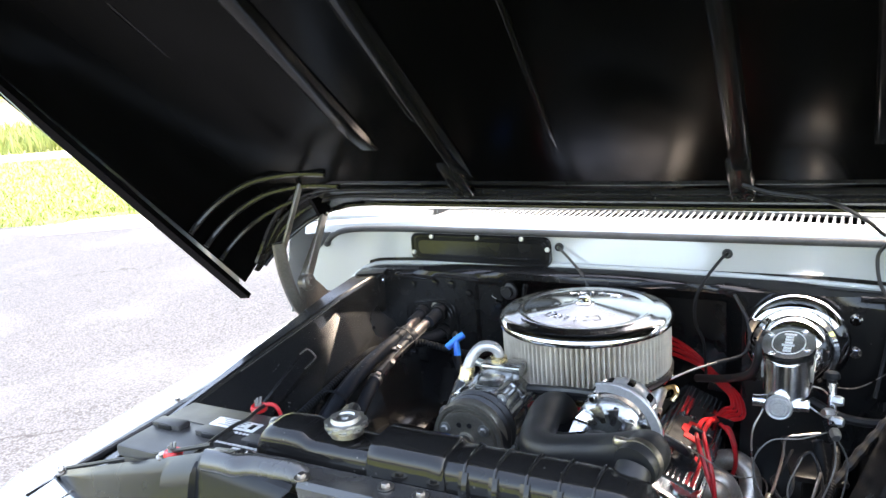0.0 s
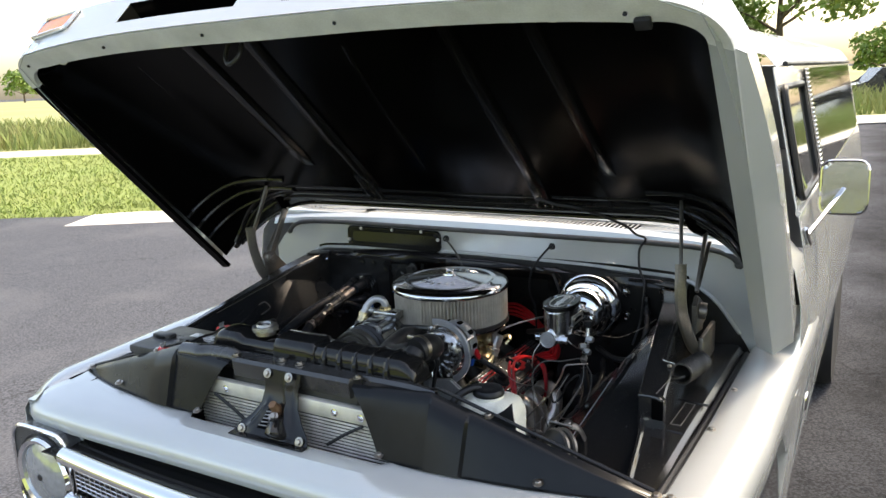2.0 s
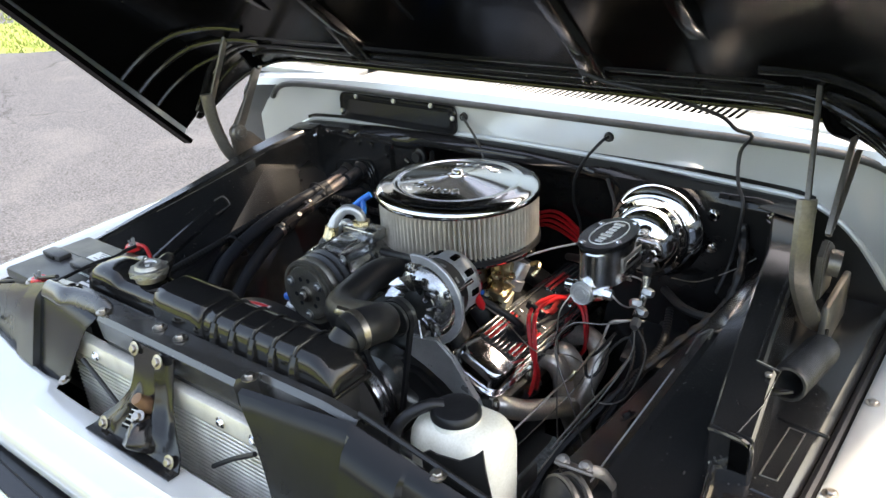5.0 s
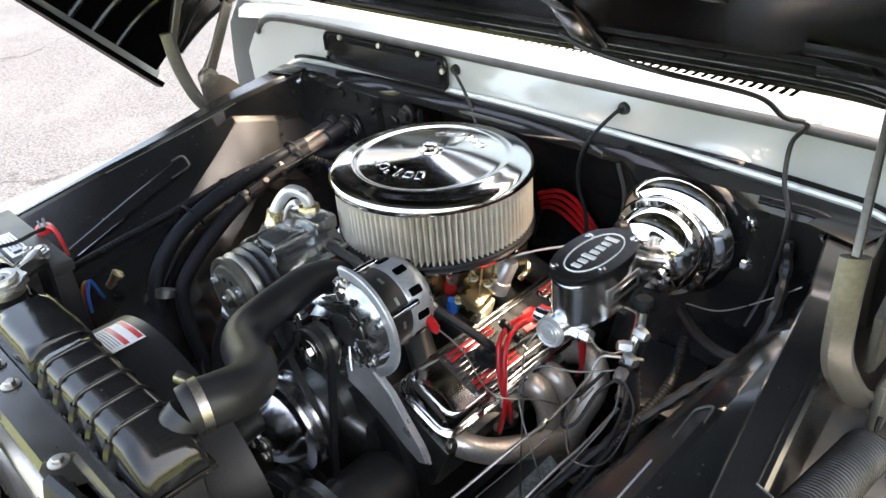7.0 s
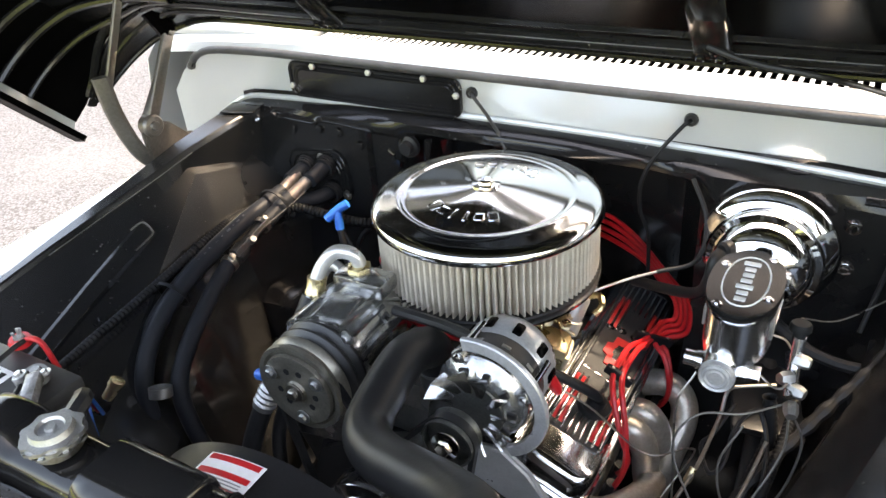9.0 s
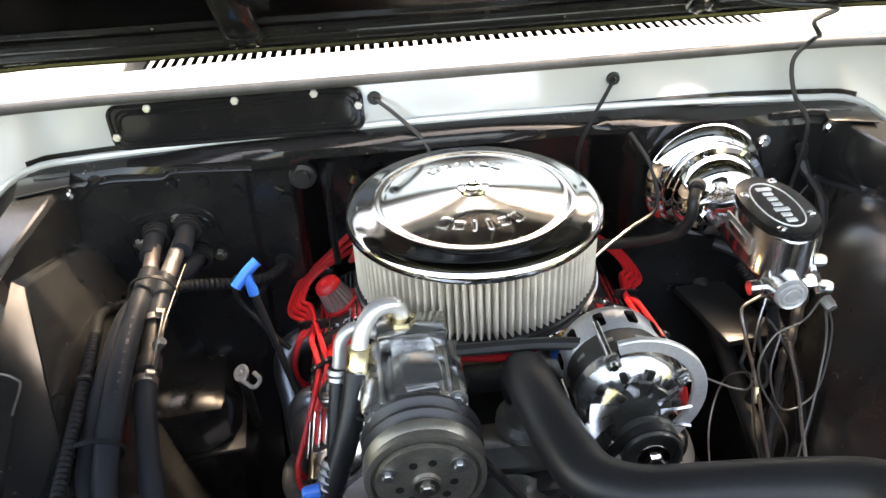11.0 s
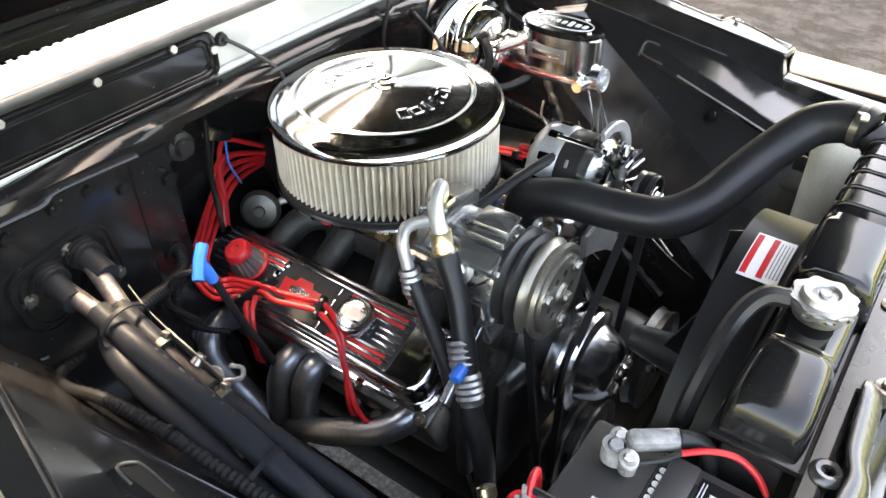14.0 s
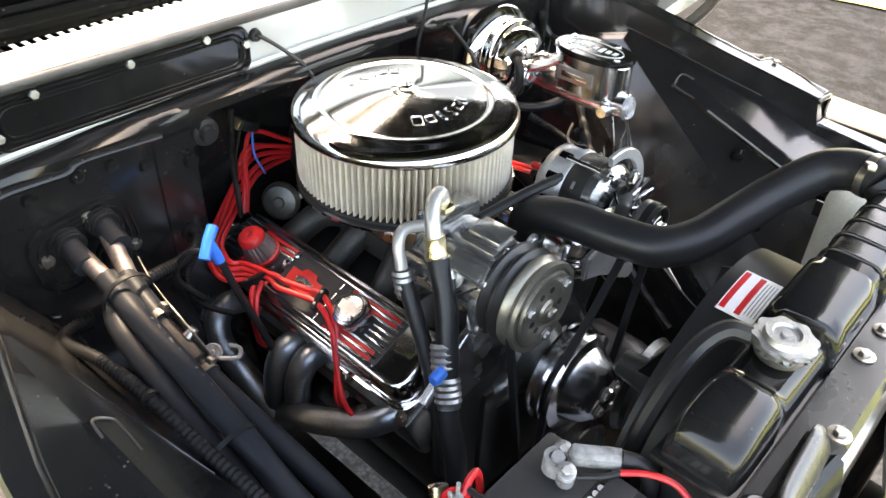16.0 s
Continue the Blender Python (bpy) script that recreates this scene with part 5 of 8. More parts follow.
part("rear_panel", sheet(lambda x, t: hd(x, rail(x) + (rear(-abs(x)) + 0.006 - rail(x)) * t, 0.012 + (depth(rail(x)) - (0.024, 0.024, 0.016, 0.006, -0.006)[round(t * 4)]) * crown(x)), XR, span(0, 1, 4), 0.0015), BLACK, hood, "black rear cross panel")
# stamped ribs of the lining
def hat(line, wide, high):
    """A pressed hat-section rib laid on the lining along points of (x, u)."""
    bm = bmesh.new()
    rows = []
    for i, (x, u) in enumerate(line):
        h = high * min(1.0, 0.2 + min(i, len(line) - 1 - i))
        rows.append([bm.verts.new(hd(x + dx * wide, u, depth(u) - 0.019 - dh * h)) for dx, dh in ((-0.5, -0.2), (-0.36, 0.9), (-0.24, 1.0), (0.24, 1.0), (0.36, 0.9), (0.5, -0.2))])
    for a, b in zip(rows, rows[1:]):
        for k in range(5):
            bm.faces.new((a[k], a[k + 1], b[k + 1], b[k]))
    return bm


for x0, u0, x1, u1, w, h in ((-0.245, 0.20, -0.185, 0.95, 0.040, 0.013), (0.305, 0.20, 0.335, 0.95, 0.040, 0.013), (-0.415, 0.32, -0.385, 0.95, 0.050, 0.012), (0.525, 0.30, 0.515, 0.95, 0.040, 0.012),
                             (-0.255, 0.42, -0.215, 0.83, 0.012, 0.006), (-0.01, 0.31, 0.055, 0.84, 0.012, 0.006), (-0.66, 0.36, -0.64, 0.86, 0.014, 0.006), (0.68, 0.36, 0.66, 0.86, 0.014, 0.006)):
    part("stamped_rib", hat([(x0 + (x1 - x0) * t, u0 + (u1 - u0) * t) for t in span(0, 1, 10)], w, h), RIBBLACK, hood, angle=20)
# rear rail: two rolled beads following the section
for share, dw, r in ((-0.18, -0.030, 0.009), (0.12, -0.028, 0.008), (0.42, -0.020, 0.007), (0.97, 0.002, 0.005)):
    pts = []
    for x in (-0.866, -0.85, -0.81, -0.75, -0.67, -0.58, -0.45, -0.3, 0, 0.3, 0.45, 0.58, 0.67, 0.75, 0.81, 0.85, 0.866):
        u = rail(x) + (rear(-abs(x)) - rail(x)) * share
        pts.append(hd(x, u, 0.012 + (depth(rail(x)) + dw) * crown(x)))
    part("rear_rail", tube(pts, r, 8, 3), BLACK, hood)
for side in (-1, 1):
    for u, r in ((0.262, 0.0075), (0.205, 0.0075), (0.145, 0.006)):
        pts = []
        for a in (84, 74, 62, 50, 38, 26, 14, 0):
            x = 0.6 + 0.272 * math.sin(radians(a))
            lift = 0.04 * max(0.0, 1 - a / 40)
            uu = max(u - lift, rail(x) + 0.004)
            pts.append(hd(side * x, uu, 0.006 + (depth(uu) - 0.03) * math.cos(radians(a))))
        part("arch_bead", tube(pts, r, 8, 4), BLACK, hood)
for x in (-0.272, 0.302):
    hb = part("rail_bracket", box(hd(x, 0.20, 0.236), (0.046, 0.13, 0.016), 0.006, Euler((radians(-46), 0, 0)).to_matrix()), BLACK, hood, "black rib bracket")
    for dx in (-0.012, 0.012):
        bolt(hb, hd(x + dx, 0.148, 0.227), (0, -0.7, -0.7), 0.006, BLACK)
part("striker", tube([hd(-0.16, 0.945, 0.06), hd(-0.16, 0.93, 0.02), hd(-0.14, 0.925, 0.0), hd(-0.12, 0.93, 0.02), hd(-0.12, 0.945, 0.06)], 0.005, 8, 4), SATIN, hood, "dark latch striker loop")
for x in (-0.72, 0.62):
    part("bump_tab", lathe([(0, 0.0), (0.035, 0.0), (0.035, 0.002), (0, 0.002)], Matrix.Translation(hd(x, front(x) - 0.030, 0.021)) @ Matrix.Rotation(radians(-46.5), 4, "X"), 24), DULLSILVER, hood)
for x in (-0.82, -0.48, -0.15, 0.2, 0.75):
    bolt(hood, hd(x, front(x) - 0.025, 0.0), (0, -0.725, -0.688), 0.004, BLACK, False)
part("bump_stop", box(hd(0.775, 0.955, -0.003), (0.028, 0.022, 0.012), 0.004, Euler((radians(-46), 0, 0)).to_matrix()), RUBBER, hood, "rubber bump stop")

# hood hinges
def flat_bar(a, b, width, thick):
    """A flat bar from a to b, its broad side facing sideways."""
    a, b = Vector(a), Vector(b)
    zz = (b - a).normalized()
    xx = (Vector((1, 0, 0)) - zz * zz.x).normalized()
    m = Matrix((xx, zz.cross(xx), zz)).transposed()
    return box((a + b) / 2, (thick, width, (b - a).length + width * 0.6), min(thick, width) * 0.3, m)


for side in (-1, 1):
    hg = thing("hinge_mechanism", (side * 0.72, 0.02, 1.15), "grey-brown steel hood hinge with folded link arms", "hinge", "hood hinges")
    X = side
    J = Vector((X * 0.70, 0.080, 1.372)) if side < 0 else Vector((0.721, 0.105, 1.372))
    part("top_bracket", box((X * 0.682, -0.008, 1.482), (0.05, 0.04, 0.04), 0.006, Euler((radians(-40), 0, 0)).to_matrix()), HOOD_AND_SHADE_BLACK, hg)
    part("hood_arm", tube([(X * 0.684, 0.0, 1.475), (X * 0.69, 0.03, 1.44), (X * 0.698, 0.065, 1.395), J], 0.020, 8, 5, flat=0.55), HOOD_AND_SHADE_BLACK, hg, "black curved hood arm")
    part("front_link", flat_bar((X * 0.681, -0.010, 1.485), (X * 0.735, -0.057, 1.300) if side < 0 else (0.713, -0.137, 1.330), 0.015 if side < 0 else 0.010, 0.008), HINGE, hg)
    part("rear_link", flat_bar(J, (X * 0.716, -0.002, 1.212) if side < 0 else (0.725, -0.010, 1.238), 0.024 if side < 0 else 0.014, 0.010), HINGE, hg)
    part("link_flange", flat_bar(J + Vector((X * 0.01, -0.004, -0.03)), (X * 0.727, -0.006, 1.222 if side < 0 else 1.245), 0.004, 0.018 if side < 0 else 0.010), HINGE, hg)
    part("joint_rivet", lathe([(0, 0.006), (0.006, 0.005), (0.009, 0.0), (0.009, -0.012)], axis(J + Vector((-X * 0.006, 0, 0)), (-X, 0, 0)), 14), STEEL, hg)
    low = [(-0.736, -0.066, 1.325), (-0.736, -0.058, 1.25), (-0.732, -0.035, 1.17), (-0.728, 0.0, 1.12), (-0.73, 0.03, 1.08)] if side < 0 else [(0.713, -0.138, 1.335), (0.716, -0.148, 1.28), (0.718, -0.142, 1.222), (0.722, -0.097, 1.158), (0.725, -0.045, 1.105), (0.732, 0.010, 1.066)]
    part("lower_arm", tube(low, 0.016, 8, 6, flat=0.5), HINGE, hg)
    part("pivot_plate", prism([(-0.03, -0.05), (0.05, -0.06), (0.07, -0.01), (0.03, 0.03), (-0.01, 0.05), (-0.036, 0.03)], 0.012, Matrix.Translation((X * 0.716, 0.012, 1.172)) @ Matrix(((0, 0, X, 0), (1, 0, 0, 0), (0, 1, 0, 0), (0, 0, 0, 1))), 0.003), HINGE, hg)
    part("pivot_boss", lathe([(0, 0.014), (0.008, 0.014), (0.010, 0.009), (0.018, 0.008), (0.022, 0.003), (0.022, -0.015)], axis((X * 0.712, -0.003, 1.212) if side < 0 else (0.730, 0.018, 1.178), (-X, -0.15, 0.1)), 22), HINGE, hg)
    part("base_plate", box((X * 0.742, 0.05, 1.075), (0.012, 0.16, 0.09), 0.004), HINGE, hg)
    bolt(hg, (X * 0.728, 0.09, 1.142), (-X, 0, 0.2), 0.011, STEEL)
    if side < 0:
        continue
    S0, S1 = Vector((X * 0.746, -0.255, 1.106)), Vector((X * 0.757, -0.092, 1.080))
    SM = axis(S0, S1 - S0)
    coil = [SM @ Vector((0.0235 * math.cos(a * 0.3927), 0.0235 * math.sin(a * 0.3927), (S1 - S0).length * a / 496)) for a in range(497)]
    part("spring", tube(coil + [SM @ Vector((0.0, 0.0, (S1 - S0).length + 0.012)), Vector((X * 0.752, -0.045, 1.090))], 0.0031, 6, 1), SPRINGSTEEL, hg, "tight coiled hinge spring")
    part("spring_hook", tube([SM @ Vector((0.0235, 0, 0)), SM @ Vector((0.012, -0.006, -0.012)), SM @ Vector((-0.012, 0.0, -0.018)), Vector((X * 0.728, -0.278, 1.100)), Vector((X * 0.722, -0.272, 1.112))], 0.0026, 6, 3), SPRINGSTEEL, hg)

# ---- air cleaner ----
ac = thing("air_cleaner", (0, 0, 1.07), "round chrome air cleaner with a cream pleated filter", "air cleaner")
LID = [(0.0, 1.2150), (0.012, 1.2145), (0.022, 1.2134), (0.030, 1.2124), (0.054, 1.2095), (0.078, 1.2066), (0.102, 1.2037), (0.122, 1.2012), (0.127, 1.2006), (0.130, 1.2012), (0.1335, 1.2028), (0.137, 1.2030), (0.141, 1.2018),
       (0.147, 1.2003), (0.158, 1.1990), (0.167, 1.1970), (0.1735, 1.1935), (0.1772, 1.1875), (0.1780, 1.1800), (0.1755, 1.1775), (0.172, 1.1790)]
lid = part("lid", lathe(LID, n=128), LIDCHROME, ac, "mirror-polished chrome lid", angle=60)
bm = bmesh.new()
n = 104
rings = []
PLEAT = (0.1530, 0.1688, 0.1712, 0.1688)
for z in (1.072, 1.1795):
    rings.append([bm.verts.new((PLEAT[k % 4] * math.cos(2 * math.pi * (k + 0.35 * (k % 4 == 1) - 0.35 * (k % 4 == 3)) / (4 * n)), PLEAT[k % 4] * math.sin(2 * math.pi * (k + 0.35 * (k % 4 == 1) - 0.35 * (k % 4 == 3)) / (4 * n)), z)) for k in range(4 * n)])
for k in range(4 * n):
    bm.faces.new((rings[0][k], rings[0][(k + 1) % (4 * n)], rings[1][(k + 1) % (4 * n)], rings[1][k]))
part("filter_element", bm, PAPER, ac, "cream pleated paper filter ring", smooth=False)
part("filter_rim", lathe([(0.15, 1.0855), (0.1725, 1.0855), (0.1745, 1.083), (0.1745, 1.072), (0.172, 1.068), (0.15, 1.068)], n=72), RUBBER, ac)
part("base_plate", lathe([(0.05, 1.045), (0.09, 1.05), (0.15, 1.066), (0.17, 1.070), (0.1765, 1.071), (0.177, 1.075), (0.16, 1.076), (0.05, 1.06)], n=72), CHROME, ac)
nut = part("stud_nut", lathe([(0.022, 1.2125), (0.021, 1.2165), (0.013, 1.2175), (0.0125, 1.2225), (0.0095, 1.2245), (0.007, 1.2245), (0.007, 1.2205), (0, 1.2205)], n=32), CHROME, ac, "chrome centre nut")
# embossed lettering shown as plain raised bars, once on each half of the lid
for a0 in (90, 270):
    for k in range(6):
        a = radians(a0 - 33 + 13.2 * k)
        r = 0.086
        wid, tall = ((0.015, 0.021), (0.014, 0.015), (0.005, 0.021), (0.005, 0.021), (0.013, 0.015), (0.013, 0.019))[k]
        m = Matrix.Translation((r * math.cos(a), r * math.sin(a), 1.2058)) @ Matrix.Rotation(a + math.pi / 2, 4, "Z") @ Matrix.Rotation(radians(8), 4, "X")
        o = rounded(wid, tall, 0.0015, 2)
        part("raised_mark", tube([m @ Vector((x, y, 0)) for x, y in o] + [m @ Vector((*o[0], 0))], 0.0011, 6, 1), CHROME, lid)

# ---- engine ----
eng = thing("engine", (0, 0, 0.5), "chromed V8 engine with finned valve covers and red plug wires", "engine")
bm = prism([(-0.14, -0.10), (0.14, -0.10), (0.20, 0.12), (0.17, 0.20), (0.09, 0.25), (-0.09, 0.25), (-0.17, 0.20), (-0.20, 0.12)], 0.5, Matrix(((1, 0, 0, 0), (0, 0, -1, 0.22), (0, 1, 0, 0.66), (0, 0, 0, 1))), 0.01)
part("block", bm, SATIN, eng, "black painted engine block")
part("oil_pan", box((0, -0.02, 0.51), (0.26, 0.46, 0.16), 0.03), SATIN, eng)
part("transmission", lathe([(0, 0), (0.17, 0), (0.16, 0.1), (0.11, 0.2), (0.1, 0.4), (0, 0.4)], axis((0, 0.22, 0.66), (0, 1, 0)), 28), SATIN, eng)


def vc_frame(side):
    """Frame of a valve cover: x outward, y back, z out of its top."""
    tilt = radians(24)
    return Matrix.Translation((side * 0.190, -0.004, 0.902)) @ Matrix.Rotation(side * tilt, 4, "Y")


for side in (-1, 1):
    F = vc_frame(side)
    hdm = F @ Matrix.Translation((0, 0, -0.075))
    bm = box((0, 0, 0), (0.15, 0.50, 0.12), 0.012)
    bmesh.ops.transform(bm, matrix=hdm, verts=bm.verts)
    part("cylinder_head", bm, DARKCAST, eng)
    # cover: flanged rail, domed sides, flat top
    bm = bmesh.new()
    for w, l, z0, z1, r in ((0.128, 0.478, 0.002, 0.009, 0.03), (0.120, 0.472, 0.009, 0.016, 0.03)):
        prism(rounded(w, l, r, cy=-0.011), z1 - z0, F @ Matrix.Translation((0, 0, z0)), 0.0015, bm)
    vc = part("valve_cover", bm, CHROME, eng, "polished finned valve cover")
    bm = bmesh.new()
    lev = [(0.114, 0.466, 0.028, 0.015), (0.113, 0.465, 0.03, 0.032), (0.109, 0.460, 0.03, 0.042), (0.103, 0.450, 0.027, 0.048), (0.094, 0.436, 0.023, 0.0505)]
    prev = None
    for w, l, r, z in lev:
        cur = [bm.verts.new(F @ Vector((x, y, z))) for x, y in rounded(w, l, r, 5, cy=-0.011)]
        if prev:
            for k in range(len(cur)):
                bm.faces.new((prev[k], prev[(k + 1) % len(cur)], cur[(k + 1) % len(cur)], cur[k]))
        prev = cur
    bm.faces.new(prev)
    part("cover_dome", bm, DOMECHROME, vc)
    part("cover_panel", prism(rounded(0.090, 0.385, 0.012, cy=0.012), 0.0015, F @ Matrix.Translation((0, 0, 0.0503))), COVERGREY, vc, "grey blasted panel between the fins")

    def laid(x, y, w, l, h, mat, name, label="", z=0.0515):
        q = box((0, 0, 0), (w, l, h), min(w, h) * 0.35)
        bmesh.ops.transform(q, matrix=F @ Matrix.Translation((x, y, z + h / 2)), verts=q.verts)
        part(name, q, mat, vc, label)
    for k in range(9):
        x = -0.040 + 0.0100 * k
        ends = ((-0.178, 0.198),) if k in (0, 8) else (((-0.178, -0.062), (0.062, 0.198)) if k in (1, 2, 6, 7) else ((-0.178, -0.135), (0.125, 0.198)))
        for y0, y1 in ends:
            laid(x, (y0 + y1) / 2, 0.0042, y1 - y0, 0.0045, DARKCHROME, "fin")
    for x, z in ((0.0515, 0.0440), (0.0565, 0.0340), (0.0575, 0.0235)):
        for s_ in (-1, 1):
            laid(s_ * x, 0.010, 0.0045, 0.385, 0.0045, DARKCHROME, "side_rail", z=z)
    for x in (-0.035, -0.025, 0.025, 0.035):
        for y0, y1 in ((-0.168, -0.066), (0.068, 0.150)):
            laid(x, (y0 + y1) / 2, 0.0050, y1 - y0, 0.0022, REDPLASTIC, "red_stripe")
    for k in range(4):
        laid(-0.03 + 0.02 * k, -0.045, 0.012, 0.004, 0.002, ALLOY, "cast_mark")
        laid(-0.006 + 0.012 * (k % 2), -0.125 - 0.0 + 0.009 * (k // 2), 0.008, 0.005, 0.002, ALLOY, "cast_mark")
    # plain emblem block with raised edge
    em = F @ Matrix.Translation((0.0, 0.016, 0.0515)) @ Matrix.Rotation(radians(90), 4, "Z")
    cross = [(-0.038, -0.013), (-0.016, -0.013), (-0.013, -0.022), (0.013, -0.022), (0.016, -0.013), (0.038, -0.013), (0.034, 0.013), (0.015, 0.013), (0.012, 0.022), (-0.012, 0.022), (-0.015, 0.013), (-0.034, 0.013)]
    part("emblem", prism(cross, 0.0032, em, 0.0008), REDPLASTIC, vc, "plain red emblem block")
    part("emblem_plate", prism([(x * 0.5, y * 0.36) for x, y in cross], 0.0042, em, 0.0008), ALLOY, vc)
    for x in (-0.03, -0.01, 0.012, 0.03):
        bolt(vc, F @ Vector((x, 0.070 if abs(x) < 0.02 else 0.064, 0.052)), F.to_3x3() @ Vector((0, 0, 1)), 0.0042, CHROME)
    if side < 0:
        part("oil_cap", lathe([(0, 0.026), (0.02, 0.026), (0.027, 0.024), (0.030, 0.018), (0.030, 0.008), (0.024, 0.006), (0.022, -0.01)], F @ Matrix.Translation((0.004, -0.098, 0.050)), 36), DARKCHROME, vc, "round bright oil filler cap")
        part("cap_emblem", prism([(x * 0.52, y * 0.52) for x, y in cross], 0.0022, F @ Matrix.Translation((0.004, -0.098, 0.0758)) @ Matrix.Rotation(radians(90), 4, "Z"), 0.0005), CAST, vc)
        part("cap_groove", ring(F @ Vector((0.004, -0.098, 0.0757)), F.to_3x3() @ Vector((0, 0, 1)), 0.022, 0.0012, 0.0012, 30), COVERGREY, vc)
        bm = bmesh.new()
        m = F @ Matrix.Translation((0.002, 0.122, 0.046)) @ Matrix.Diagonal((0.84, 0.84, 0.84, 1))
        part("breather", lathe([(0, 0.068), (0.006, 0.068), (0.008, 0.072), (0.020, 0.071), (0.025, 0.066), (0.0265, 0.058), (0.022, 0.054), (0.015, 0.05), (0, 0.05)], m, 28), RED, vc, "red topped breather filter")
        zz = []
        for z, r in ((0.014, 0.034), (0.056, 0.025)):
            zz.append([bm.verts.new(m @ Vector((r * (1 if k % 2 else 0.9) * math.cos(math.pi * k / 20), r * (1 if k % 2 else 0.9) * math.sin(math.pi * k / 20), z))) for k in range(40)])
        for k in range(40):
            bm.faces.new((zz[0][k], zz[0][(k + 1) % 40], zz[1][(k + 1) % 40], zz[1][k]))
        part("breather_gauze", bm, CAST, vc, smooth=False)
        part("breather_base", lathe([(0, 0.0), (0.02, 0), (0.036, 0.008), (0.037, 0.016), (0.03, 0.018), (0, 0.018)], m, 28), RED, vc)
    else:
        part("pcv_grommet", lathe([(0, 0.022), (0.012, 0.022), (0.014, 0.012), (0.024, 0.010), (0.026, 0.002), (0.026, -0.006)], F @ Matrix.Translation((0.006, -0.108, 0.050)), 28), RUBBER, vc, "black rubber valve grommet")
        p0 = F @ Vector((0.006, -0.108, 0.070))
        part("breather_hose", tube([p0, p0 + Vector((-0.006, -0.004, 0.011)), p0 + Vector((-0.022, -0.014, 0.027)), (0.165, -0.146, 1.020), (0.128, -0.164, 1.048), (0.10, -0.166, 1.056)], 0.0078, 10, 6), RUBBER, vc)
        part("hose_elbow", tube([(0.146, -0.156, 1.034), (0.126, -0.165, 1.050)], 0.0095, 12, 1), RINGMETAL, vc, "pale hose connector")
    # header flange and tubes
    S = side
    hm = HEADER if side < 0 else HOTSTEEL
    fl = part("header_flange", box((S * 0.236, -0.01, 0.850), (0.012, 0.44, 0.04), 0.004, Euler((0, radians(-S * 25), 0)).to_matrix()), STEEL, eng)
    for y in (-0.24, -0.12, -0.01, 0.10, 0.19):
        bolt(fl, (S * 0.245, y, 0.866), (S, 0, 0.4), 0.0065, STEEL)
    back = 0.0 if side < 0 else -0.07
    tubes = ([(0.218, -0.222, 0.856), (0.245, -0.212, 0.846), (0.268, -0.185, 0.828), (0.286, -0.145, 0.812), (0.297, -0.095, 0.79), (0.296, -0.045, 0.762), (0.29, 0.0, 0.70), (0.285, 0.05, 0.6)],
             [(0.232, -0.052, 0.862), (0.262, -0.051, 0.864), (0.280, -0.046, 0.83), (0.284, -0.036, 0.76), (0.285, 0.03, 0.62)],
             [(0.240, -0.008, 0.862), (0.270, -0.007, 0.862), (0.289, -0.004, 0.828), (0.291, 0.006, 0.76), (0.285, 0.05, 0.62)],
             [(0.242, 0.137 + back, 0.860), (0.280, 0.136 + back, 0.872), (0.310, 0.124 + back, 0.860), (0.319, 0.104 + back, 0.828), (0.310, 0.072 + back, 0.785), (0.303, 0.025 + back * 0.5, 0.745), (0.295, 0.0, 0.7), (0.285, 0.04, 0.6)])
    for pts in tubes:
        part("header_tube", tube([(S * x, y, z) for x, y, z in pts], 0.0215, 14, 6), hm, eng, "dull grey ceramic coated exhaust tube" if side < 0 else "tan heat-tinted exhaust tube")
    part("collector", tube([(S * 0.29, 0.05, 0.63), (S * 0.285, 0.12, 0.56), (S * 0.27, 0.3, 0.5)], 0.042, 16, 5), hm, eng)

# intake, carburettor
im = part("intake_manifold", box((0, -0.01, 0.955), (0.15, 0.20, 0.05), 0.012), INTAKE, eng, "cast aluminium intake manifold")
part("water_crossover", box((0, -0.22, 0.94), (0.17, 0.05, 0.06), 0.012), CAST, im)
for side in (-1, 1):
    for y, y2 in ((-0.17, -0.06), (-0.07, -0.03), (0.05, 0.03), (0.16, 0.06)):
        part("runner", tube([(side * 0.03, y2, 0.962), (side * 0.07, y * 0.8, 0.958), (side * 0.125, y, 0.915)], 0.025, 10, 4), INTAKE, im)
part("thermostat_housing", lathe([(0, -0.04), (0.034, -0.04), (0.034, -0.03), (0.026, -0.02), (0.026, 0.035), (0, 0.035)], axis((0.03, -0.225, 1.02), (0.05, -0.25, 1)), 20), CAST, eng)
cb = part("carburettor", box((0, 0, 1.005), (0.15, 0.20, 0.05), 0.008), BRONZED, eng, "gold zinc-plated carburettor")
bm = bmesh.new()
box((0.0, -0.085, 1.02), (0.13, 0.045, 0.052), 0.008, bm=bm)
box((0.0, 0.09, 1.02), (0.13, 0.05, 0.052), 0.008, bm=bm)
lathe([(0, 0.0), (0.062, 0), (0.062, 0.035), (0.055, 0.038), (0, 0.038)], Matrix.Translation((0, 0, 1.025)), 32, bm)
part("float_bowl", bm, BRONZED, cb)
part("choke_housing", lathe([(0, 0.03), (0.024, 0.03), (0.03, 0.02), (0.032, 0), (0.02, -0.03), (0, -0.03)], axis((0.105, 0.02, 1.01), (1, -0.1, 0.2)), 24), BRONZED, cb)
